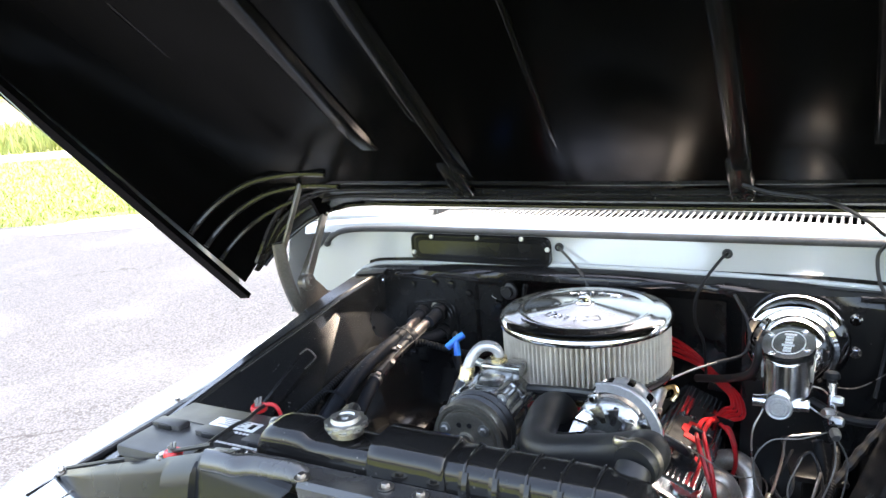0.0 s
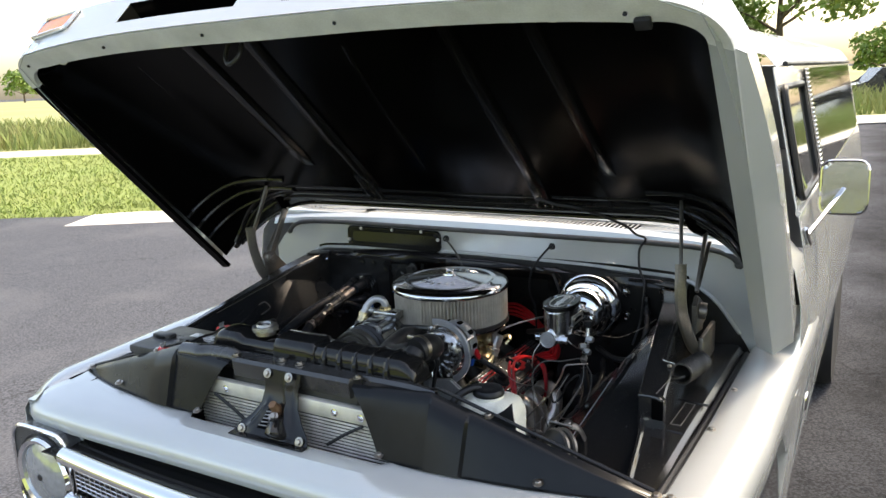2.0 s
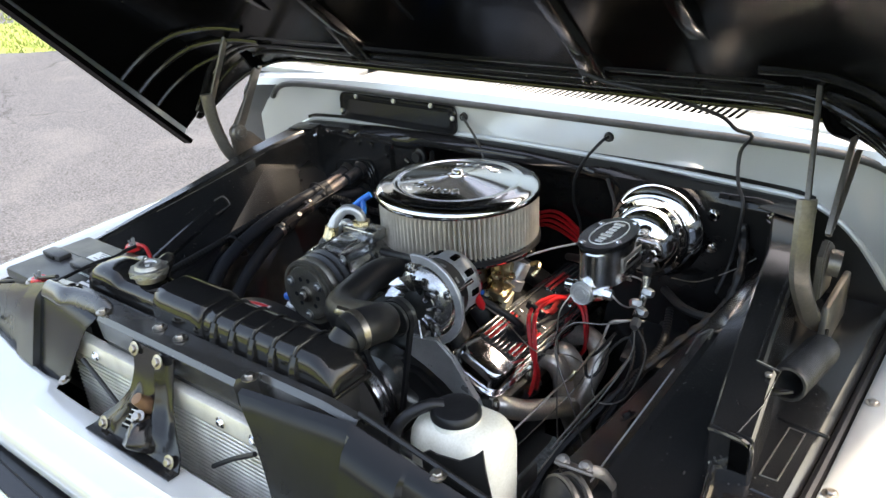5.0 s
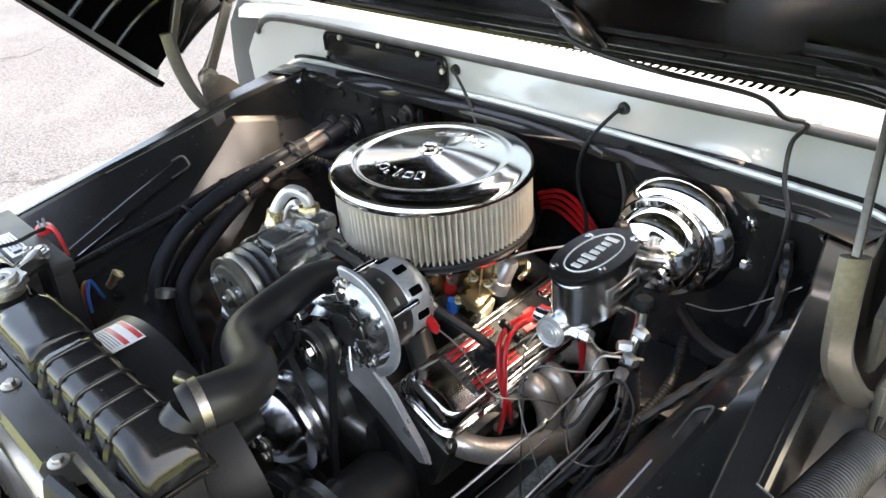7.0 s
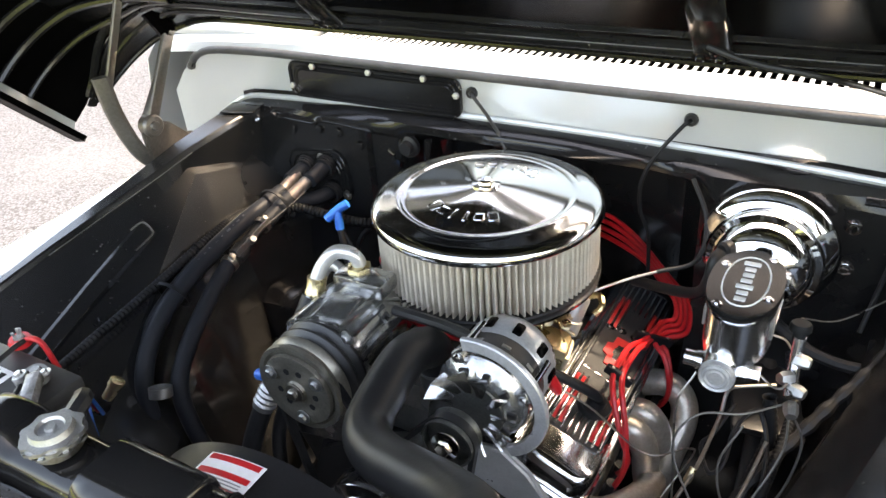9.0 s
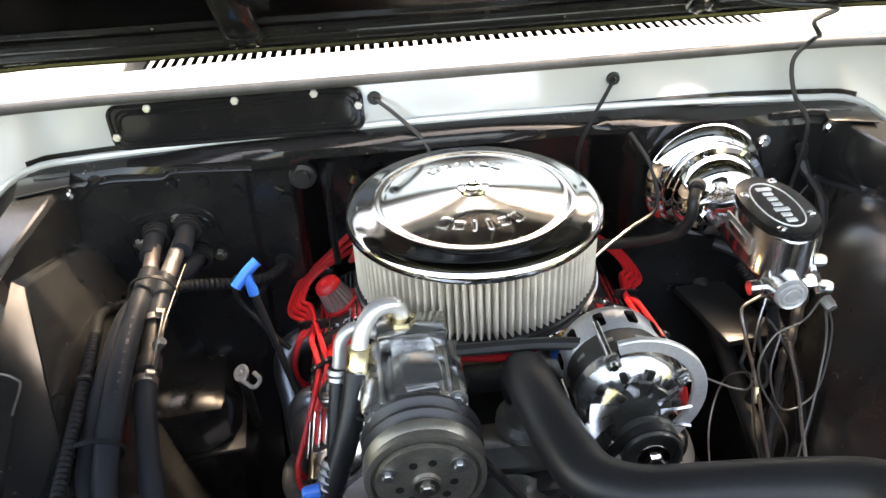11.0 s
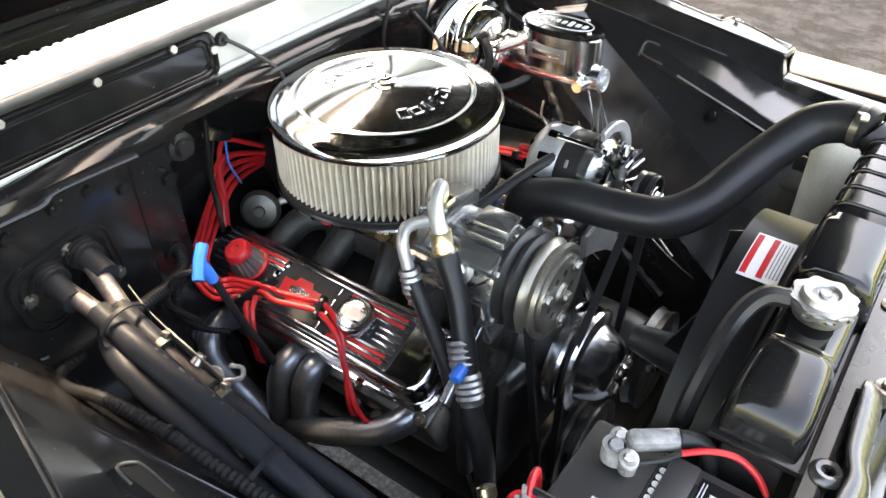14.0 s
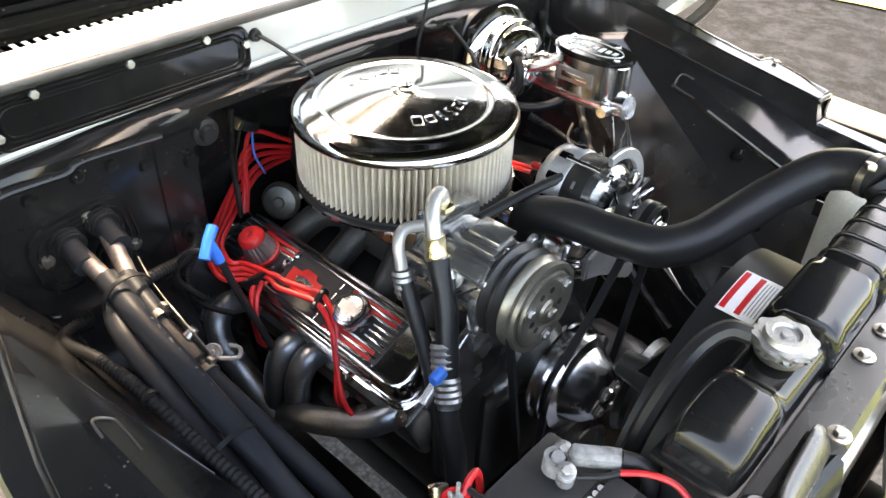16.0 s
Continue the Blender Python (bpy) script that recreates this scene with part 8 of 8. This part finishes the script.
for pts in ([(0.43, -0.145, 1.108), (0.445, -0.15, 1.10), (0.455, -0.13, 1.085), (0.462, -0.10, 1.08)],
            [(0.43, -0.06, 1.108), (0.445, -0.06, 1.105), (0.455, -0.07, 1.10), (0.462, -0.085, 1.098)],
            [(0.462, -0.125, 1.058), (0.42, -0.16, 1.055), (0.37, -0.18, 1.05), (0.35, -0.20, 1.0), (0.40, -0.22, 0.90), (0.42, -0.2, 0.78)],
            [(0.468, -0.13, 1.055), (0.47, -0.15, 1.0), (0.44, -0.20, 0.93), (0.40, -0.26, 0.86), (0.38, -0.36, 0.80), (0.40, -0.45, 0.74)],
            [(0.47, -0.13, 1.055), (0.49, -0.13, 1.0), (0.47, -0.16, 0.92), (0.42, -0.17, 0.90), (0.40, -0.15, 0.95), (0.42, -0.12, 1.0)],
            [(0.36, -0.16, 1.10), (0.345, -0.18, 1.06), (0.35, -0.19, 0.98), (0.36, -0.21, 0.9), (0.38, -0.24, 0.8)]):
    part("brake_line", tube(pts, 0.0015, 8, 7), HINGE if pts[0][2] < 1.07 else STEEL, bb, "thin bright brake line")
part("check_valve", lathe([(0, 0.020), (0.008, 0.020), (0.012, 0.016), (0.013, 0.006), (0.010, 0.0), (0.010, -0.02)], axis((0.350, 0.062, 1.150), (-0.5, -0.85, 0.1)), 20), PLASTIC, bb, "dark round check valve")
part("vacuum_hose", tube([(0.340, 0.046, 1.150), (0.333, 0.034, 1.138), (0.330, 0.030, 1.11), (0.315, 0.045, 1.075), (0.27, 0.08, 1.045), (0.20, 0.12, 1.02)], 0.0085, 10, 6), RUBBER, bb, "black vacuum hose")
part("sleeve", corrugated([(0.44, -0.05, 1.0), (0.45, -0.06, 0.94), (0.44, -0.07, 0.88), (0.43, -0.07, 0.82)], 0.010, 0.006), RUBBER, bb, "black ribbed rubber boot")
part("steering_shaft", tube([(0.42, 0.15, 0.90), (0.43, 0.0, 0.82), (0.44, -0.2, 0.72)], 0.016, 12, 2), SATIN, bb)

# ---- overflow reservoir ----
rv = thing("overflow_reservoir", (0.42, -0.555, 0.93), "milky white plastic coolant reservoir with a black cap", "reservoir")
bm = bmesh.new()
prev = None
for w, d, r, z in ((0.10, 0.07, 0.02, 0.938), (0.124, 0.092, 0.03, 0.946), (0.132, 0.100, 0.034, 0.965), (0.134, 0.102, 0.034, 1.09), (0.130, 0.098, 0.034, 1.106), (0.116, 0.086, 0.032, 1.119), (0.092, 0.066, 0.028, 1.126)):
    cur = [bm.verts.new((0.428 + x, -0.583 + y, z)) for x, y in rounded(w, d, r, 7)]
    if prev:
        for k in range(len(cur)):
            bm.faces.new((prev[k], prev[(k + 1) % len(cur)], cur[(k + 1) % len(cur)], cur[k]))
    else:
        bm.faces.new(cur[::-1])
    prev = cur
bm.faces.new(prev)
part("bottle", bm, WHITE, rv)
part("neck", lathe([(0.034, -0.012), (0.032, 0.004), (0.029, 0.012), (0, 0.012)], Matrix.Translation((0.422, -0.588, 1.128)), 28), WHITE, rv)
part("cap", lathe([(0, 0.009), (0.010, 0.008), (0.022, 0.010), (0.030, 0.008), (0.034, 0.002), (0.034, -0.004), (0.03, -0.006)], Matrix.Translation((0.422, -0.588, 1.136)), 30), RUBBER, rv, "black push-on cap")
part("hose", tube([(0.405, -0.592, 1.143), (0.392, -0.605, 1.145), (0.372, -0.628, 1.134), (0.362, -0.645, 1.11), (0.36, -0.648, 1.06)], 0.0085, 10, 6), RUBBER, rv)
part("bracket", prism([(-0.07, 0), (0.075, 0), (0.07, 0.10), (0.02, 0.06), (0.0, 0.10), (-0.03, 0.07), (-0.065, 0.085)], 0.004, Matrix(((1, 0, 0, 0.42), (0, 0, -1, -0.614), (0, 1, 0, 0.95), (0, 0, 0, 1))), 0.001), SATIN, rv)
part("front_strap", prism([(0.405, 1.03), (0.405, 1.098), (0.418, 1.109), (0.431, 1.106), (0.466, 1.112), (0.488, 1.129), (0.502, 1.146), (0.504, 1.111), (0.513, 1.076), (0.514, 1.03)], 0.003, Matrix(((1, 0, 0, 0), (0, 0, -1, -0.640), (0, 1, 0, 0), (0, 0, 0, 1))), 0.001), SATIN, rv, "black forked bracket strap")
part("strap", box((0.489, -0.56, 1.01), (0.006, 0.12, 0.03), 0.002), SATIN, rv)

# ---- horn ----
hn = thing("horn", (0.560, -0.540, 1.00), "small grey-black electric horn with a bright steel band", "horn")
H = axis((0.556, -0.556, 1.018), (-0.45, -0.82, 0.22)) @ Matrix.Diagonal((1.45, 1.45, 1.0, 1))
part("body", lathe([(0, 0.014), (0.008, 0.014), (0.016, 0.012), (0.022, 0.006), (0.0275, 0.002), (0.0275, -0.008), (0.024, -0.010), (0.024, -0.016), (0.0275, -0.018), (0.0275, -0.030), (0.019, -0.036), (0, -0.036)], H, 30), SATIN, hn)
for z in (0.0, -0.020):
    part("band", lathe([(0.0277, z), (0.0300, z - 0.001), (0.0300, z - 0.007), (0.0277, z - 0.008)], H, 30), HINGE, hn, "grey steel band")
bolt(hn, H @ Vector((0, 0, 0.013)), H.to_3x3() @ Vector((0, 0, 1)), 0.006, STEEL)
part("bracket", box((0.556, -0.514, 1.056), (0.052, 0.030, 0.004), 0.001, Euler((-0.5, 0.2, 0.3)).to_matrix()), HINGE, hn, "folded steel mounting bracket")
part("bracket_leg", tube([(0.571, -0.507, 1.054), (0.588, -0.491, 1.042), (0.596, -0.470, 1.005)], 0.008, 8, 3, flat=0.3), HINGE, hn)
for at in ((0.541, -0.517, 1.061), (0.570, -0.508, 1.058)):
    bolt(hn, at, (0.1, -0.5, 0.9), 0.0055, STEEL)
for dx in (0.0, 0.008):
    part("lead", tube([(0.552 + dx, -0.505, 1.03), (0.535 + dx, -0.47, 1.0), (0.51 + dx, -0.42, 0.95), (0.48, -0.36, 0.90)], 0.0022, 6, 5), RUBBER, hn)

# ---- heater hoses ----
hh = thing("heater_hoses", (-0.45, -0.1, 0.85), "pair of black heater hoses on steel pipes with a shutoff valve", "hoses")
HP = Matrix(((math.cos(0.14), -math.sin(0.14), 0, -0.459), (0, 0, -1, 0.163), (math.sin(0.14), math.cos(0.14), 0, 1.077), (0, 0, 0, 1)))
part("grommet_plate", prism(rounded(0.150, 0.112, 0.034), 0.004, HP, 0.001), BLACK, hh, "gloss black firewall plate")
for w, h, d in ((0.142, 0.104, 0.0046), (0.124, 0.086, 0.0046), (0.108, 0.070, 0.0046)):
    o = rounded(w, h, 0.030, 4)
    part("plate_bead", tube([HP @ Vector((x, z, d)) for x, z in o + o[:1]], 0.0026, 6, 1), BLACK, hh)
for at in ((-0.447, 0.158, 1.117), (-0.514, 0.158, 1.078), (-0.395, 0.158, 1.045)):
    bolt(hh, at, (0, -1, 0), 0.006, STEEL)
PIPES = ([(-0.484, 0.162, 1.097), (-0.482, 0.12, 1.092), (-0.478, 0.05, 1.079)], [(-0.434, 0.162, 1.106), (-0.440, 0.12, 1.098), (-0.456, 0.045, 1.074)])
for pts in PIPES:
    part("pipe", tube(pts, 0.0120, 14, 4), PIPESTEEL, hh, "bare steel heater pipe")
for x, z in ((-0.484, 1.097), (-0.434, 1.106), (-0.428, 1.050)):
    for k in range(3):
        part("grommet_ring", ring((x + 0.001 * k, 0.156 - 0.006 * k, z - 0.001 * k), (0, -1, -0.15), 0.0165 - 0.001 * k, 0.006, 0.005, 20), RUBBER, hh)
    if z > 1.06:
        part("sleeve", tube([(x, 0.150, z - 0.001), (x - 0.002, 0.100, z - 0.010)], 0.0155, 14, 1), HOSEBLACK, hh)
part("hose", tube([(-0.478, 0.066, 1.082), (-0.481, 0.02, 1.076), (-0.485, -0.06, 1.066), (-0.485, -0.14, 1.050), (-0.484, -0.22, 1.026), (-0.480, -0.29, 0.990), (-0.465, -0.345, 0.935), (-0.448, -0.362, 0.86), (-0.42, -0.35, 0.78), (-0.38, -0.34, 0.70)], 0.0158, 14, 6), HOSEBLACK, hh, "black rubber heater hose")
part("hose", tube([(-0.428, 0.158, 1.050), (-0.440, 0.11, 1.052), (-0.475, 0.06, 1.056), (-0.502, 0.0, 1.056), (-0.510, -0.10, 1.040), (-0.512, -0.20, 1.012), (-0.505, -0.28, 0.975), (-0.486, -0.335, 0.915), (-0.465, -0.35, 0.84), (-0.43, -0.34, 0.74)], 0.0150, 14, 6), HOSEBLACK, hh, "black rubber heater hose")
part("hose", tube([(-0.456, 0.060, 1.077), (-0.458, 0.02, 1.066), (-0.460, -0.02, 1.056)], 0.0150, 14, 4), HOSEBLACK, hh, "black rubber heater hose")
part("hose", tube([(-0.460, -0.120, 1.028), (-0.452, -0.18, 1.004), (-0.436, -0.26, 0.965), (-0.420, -0.315, 0.92), (-0.40, -0.33, 0.85), (-0.36, -0.33, 0.74)], 0.0148, 14, 6), HOSEBLACK, hh, "black rubber heater hose")
for at, way, r in (((-0.470, 0.030, 1.070), (0, -1, -0.15), 0.033), ((-0.496, -0.222, 1.018), (0.05, -1, -0.4), 0.030)):
    part("tie_band", ring(at, way, r, 0.002, 0.006), PLASTIC, hh)
for k, (y, w) in enumerate(((-0.045, 0.004), (-0.060, 0.007), (-0.072, 0.005), (-0.086, 0.009), (-0.104, 0.003), (-0.118, 0.006), (-0.137, 0.003), (-0.150, 0.004), (-0.166, 0.002))):
    part("hose_print", box((-0.4785, y, 1.0805 + 0.20 * (y + 0.07) - 0.0006 * (k % 2)), (0.0038 - 0.0012 * (k % 3), w, 0.0008), 0.0003, Euler((0.2, 0.3, 0)).to_matrix()), HOSEPRINT, hh, "worn pale hose print")
part("hose_clip", ring((-0.427, -0.348, 0.926), (0.2, -0.4, -1), 0.017, 0.002, 0.016), CAST, hh, "bright steel hose clip")
vb = part("shutoff_valve", lathe([(0, 0.05), (0.0125, 0.05), (0.0125, 0.034), (0.0165, 0.032), (0.0165, 0.010), (0.0125, 0.008), (0.0125, -0.05), (0, -0.05)], axis((-0.460, -0.070, 1.042), (0.05, -1, -0.28)), 16), SPRINGSTEEL, hh, "small steel shutoff valve")
part("valve_lever", flat_bar((-0.446, -0.105, 1.046), (-0.444, -0.020, 1.068), 0.014, 0.0025), HINGE, vb)
part("valve_stem", lathe([(0, 0.014), (0.006, 0.014), (0.008, 0.0)], axis((-0.450, -0.068, 1.050), (0.75, -0.1, 0.6)), 14), STEEL, vb)
for y, z in ((-0.022, 1.057), (-0.118, 1.029)):
    part("hose_clamp", ring((-0.460, y, z), (0.05, -1, -0.28), 0.0152, 0.0016, 0.010), STEEL, vb, "steel worm clamp")
    part("clamp_screw", box((-0.450, y, z + 0.016), (0.012, 0.010, 0.009), 0.002, Euler((0.2, 0.5, 0.3)).to_matrix()), STEEL, vb)
part("control_cable", tube([(-0.428, 0.075, 1.086), (-0.436, 0.03, 1.074), (-0.442, -0.03, 1.064), (-0.446, -0.09, 1.050)], 0.0009, 6, 5), HINGE, hh, "thin pale control cable")
lm = thing("wiring_loom", (-0.52, -0.15, 0.95), "black ribbed wiring loom along the passenger inner fender", "wiring")
part("loom", corrugated([(-0.50, 0.11, 1.000), (-0.540, 0.085, 1.015), (-0.556, 0.04, 1.035), (-0.545, -0.02, 1.046), (-0.535, -0.10, 1.046), (-0.528, -0.20, 1.036), (-0.520, -0.30, 1.028), (-0.512, -0.40, 1.022), (-0.505, -0.48, 1.01), (-0.48, -0.52, 0.97)], 0.0088), PLASTIC, lm)
part("loom_tie", ring((-0.533, -0.12, 1.045), (0, -1, -0.1), 0.009, 0.002, 0.005), PLASTIC, lm)
part("branch", corrugated([(-0.296, 0.178, 1.010), (-0.302, 0.150, 1.014), (-0.325, 0.125, 1.014), (-0.365, 0.100, 1.026), (-0.405, 0.075, 1.046), (-0.441, 0.056, 1.058), (-0.47, 0.04, 1.05)], 0.0095, 0.007), PLASTIC, lm)
part("grommet", ring((-0.297, 0.172, 1.010), (0, -1, 0.1), 0.010, 0.006, 0.008, 20), RUBBER, lm)
for c, m_, in ((0, YELLOW), (1, REDPLASTIC), (2, BLUE)):
    part("coloured_wire", tube([(-0.405 + 0.01 * c, -0.47, 1.0), (-0.40 + 0.012 * c, -0.485, 1.035 + 0.006 * c), (-0.385 + 0.012 * c, -0.50, 1.03), (-0.38 + 0.012 * c, -0.505, 1.0)], 0.003, 8, 6), m_, lm)
part("branch", corrugated([(-0.325, 0.125, 1.002), (-0.345, 0.12, 0.98), (-0.35, 0.11, 0.95), (-0.33, 0.10, 0.92), (-0.30, 0.08, 0.90)], 0.0055), PLASTIC, lm)
part("line_fitting", lathe([(0, 0), (0.009, 0), (0.009, 0.02), (0.011, 0.022), (0.011, 0.032), (0, 0.034)], axis((-0.395, -0.45, 1.01), (0.3, 0.4, 0.6)), 14), BRONZED, lm)

dp = thing("dipstick", (-0.33, 0.03, 0.85), "blue T-handled dipstick in a dark tube", "dipstick")
part("handle", tube([(-0.354, 0.038, 1.060), (-0.346, 0.044, 1.068), (-0.336, 0.052, 1.077), (-0.326, 0.058, 1.084), (-0.320, 0.062, 1.088)], 0.0085, 10, 3), BLUE, dp, "blue plastic T handle")
part("grip", tube([(-0.337, 0.051, 1.076), (-0.333, 0.046, 1.060), (-0.33, 0.041, 1.042)], 0.0080, 10, 3), BLUE, dp)
part("tube", tube([(-0.33, 0.041, 1.048), (-0.315, 0.03, 0.98), (-0.295, 0.01, 0.90), (-0.27, -0.01, 0.80)], 0.006, 8, 5), RUBBER, dp)
part("stay", tube([(-0.335, 0.05, 1.06), (-0.36, 0.08, 1.05), (-0.37, 0.1, 1.0), (-0.34, 0.09, 0.95)], 0.0045, 8, 5), RUBBER, dp)
ck = thing("wiper_linkage_clip", (-0.369, 0.046, 0.841), "small pale clip on a black bracket arm", "clip")
part("disc", lathe([(0, 0.006), (0.004, 0.006), (0.005, 0.003), (0.013, 0.004), (0.015, 0.0), (0.012, -0.004), (0, -0.004)], axis((-0.374, 0.030, 0.900), (-0.5, -0.45, 0.7)), 22), CLEARCOVER, ck)
part("tongue", tube([(-0.372, 0.016, 0.897), (-0.352, -0.002, 0.897), (-0.342, 0.006, 0.904), (-0.352, 0.020, 0.908)], 0.0036, 8, 4), CLEARCOVER, ck, "pale bent wire tongue")
part("arm", tube([(-0.375, 0.034, 0.896), (-0.379, 0.060, 0.821), (-0.379, 0.076, 0.721)], 0.009, 8, 3), SATIN, ck)
hbx = thing("heater_box", (-0.44, 0.02, 0.55), "low black blower housing against the firewall", "housing")
part("seam_flange", box((-0.475, 0.05, 0.80), (0.178, 0.192, 0.008), 0.003, Euler((0, 0, 0.1)).to_matrix()), SATIN, hbx)
part("case", box((-0.475, 0.05, 0.73), (0.166, 0.18, 0.32), 0.05, Euler((0, 0, 0.1)).to_matrix()), BLACK, hbx)

# ---- wiring on the driver's side ----
wr = thing("wiring_harness", (0.53, 0.0, 0.9), "taped black wiring harness beside the brake booster", "wiring")
part("hood_lead", tube([hd(0.31, 0.22, 0.20), hd(0.36, 0.21, 0.19), hd(0.44, 0.19, 0.19), (0.50, 0.10, 1.375), (0.528, 0.125, 1.345), (0.545, 0.165, 1.325), (0.525, 0.175, 1.29), (0.53, 0.16, 1.24), (0.55, 0.14, 1.20), (0.548, 0.135, 1.14), (0.54, 0.13, 1.08), (0.53, 0.10, 1.03)], 0.0036, 8, 6), RUBBER, wr, "black taped hood lamp lead")
part("trunk_line", tube([(0.552, 0.145, 1.16), (0.560, 0.138, 1.12), (0.572, 0.09, 1.085), (0.562, 0.05, 1.032), (0.522, 0.0, 0.988), (0.478, -0.06, 0.942), (0.444, -0.11, 0.905), (0.405, -0.18, 0.85), (0.37, -0.26, 0.79), (0.36, -0.36, 0.72)], lambda r: 0.0085 + 0.0014 * math.sin(r * 190) + 0.0008 * math.sin(r * 71), 8, 14), RUBBER, wr, "taped black main harness")
part("side_line", tube([(0.55, 0.1, 1.02), (0.545, 0.0, 0.975), (0.53, -0.12, 0.965), (0.525, -0.28, 0.95), (0.50, -0.42, 0.92), (0.46, -0.5, 0.88)], 0.006, 8, 6), PLASTIC, wr)
part("ribbed_line", corrugated([(0.45, 0.08, 0.98), (0.47, 0.0, 0.95), (0.46, -0.12, 0.92), (0.44, -0.2, 0.86)], 0.008), PLASTIC, wr)
part("thin_line", tube([(0.455, 0.06, 1.06), (0.50, 0.08, 1.055), (0.55, 0.12, 1.075), (0.585, 0.14, 1.10)], 0.0011, 6, 6), STEEL, wr)
part("hose_line", tube([(0.42, 0.12, 1.0), (0.48, 0.08, 0.99), (0.55, 0.06, 1.0), (0.60, 0.10, 1.02)], 0.009, 8, 6), RUBBER, wr)
part("white_lead", tube([(0.16, -0.22, 1.08), (0.24, -0.2, 1.03), (0.32, -0.22, 1.0), (0.36, -0.16, 0.97), (0.36, -0.10, 0.90), (0.33, -0.14, 0.84), (0.30, -0.25, 0.80)], 0.0013, 8, 8), STEEL, wr)
part("bare_line", tube([(0.444, -0.03, 1.005), (0.41, -0.045, 1.003), (0.389, -0.06, 1.0), (0.386, -0.09, 0.975), (0.376, -0.16, 0.945), (0.362, -0.215, 0.93), (0.34, -0.30, 0.90), (0.31, -0.38, 0.86)], 0.0026, 8, 6), STEEL, wr, "bare steel brake line")
part("bare_line", tube([(0.449, -0.10, 0.965), (0.436, -0.165, 0.935), (0.42, -0.22, 0.91), (0.40, -0.30, 0.87)], 0.0026, 8, 5), STEEL, wr, "bare steel brake line")
part("black_loop", tube([(0.40, -0.06, 0.98), (0.384, -0.10, 0.955), (0.372, -0.12, 0.945), (0.39, -0.15, 0.93), (0.405, -0.135, 0.94), (0.408, -0.09, 0.965), (0.43, -0.06, 0.98), (0.45, -0.09, 0.95), (0.455, -0.14, 0.92)], 0.003, 8, 6), RUBBER, wr)
part("inline_plug", lathe([(0, 0), (0.005, 0), (0.0055, 0.018), (0.0035, 0.022), (0, 0.022)], axis((0.373, -0.165, 0.945), (-0.2, -0.6, -0.6)), 12), BRONZED, wr)
for dx, dz, r in ((0.0, 0.0, 0.0045), (0.012, 0.02, 0.004), (0.03, 0.035, 0.003)):
    part("fender_line", tube([(0.57 + dx * 0.4, 0.11, 1.035 + dz * 0.5), (0.555 + dx, 0.05, 1.005 + dz), (0.54 + dx, -0.06, 0.975 + dz), (0.522 + dx, -0.18, 0.955 + dz), (0.50 + dx, -0.32, 0.93 + dz), (0.47 + dx, -0.47, 0.89 + dz)], r, 8, 5), BLACK, wr, "glossy taped wire bundle")
for x, pts in ((-0.123, [(-0.123, 0.196, 1.275), (-0.116, 0.188, 1.272), (-0.085, 0.178, 1.245), (-0.052, 0.166, 1.208), (-0.035, 0.16, 1.15), (-0.03, 0.17, 1.08)]),
               (0.249, [(0.249, 0.196, 1.275), (0.240, 0.182, 1.268), (0.210, 0.163, 1.226), (0.191, 0.16, 1.18), (0.191, 0.16, 1.13), (0.208, 0.158, 1.086), (0.215, 0.15, 1.0)])):
    part("control_cable", tube(pts, 0.0032, 8, 6), PLASTIC if x > 0 else SATIN, wr, "cable from the cowl")
part("relay_box", box((0.43, 0.06, 0.90), (0.10, 0.16, 0.012), 0.003, Euler((0, 0.1, 0.2)).to_matrix()), SATIN, wr)
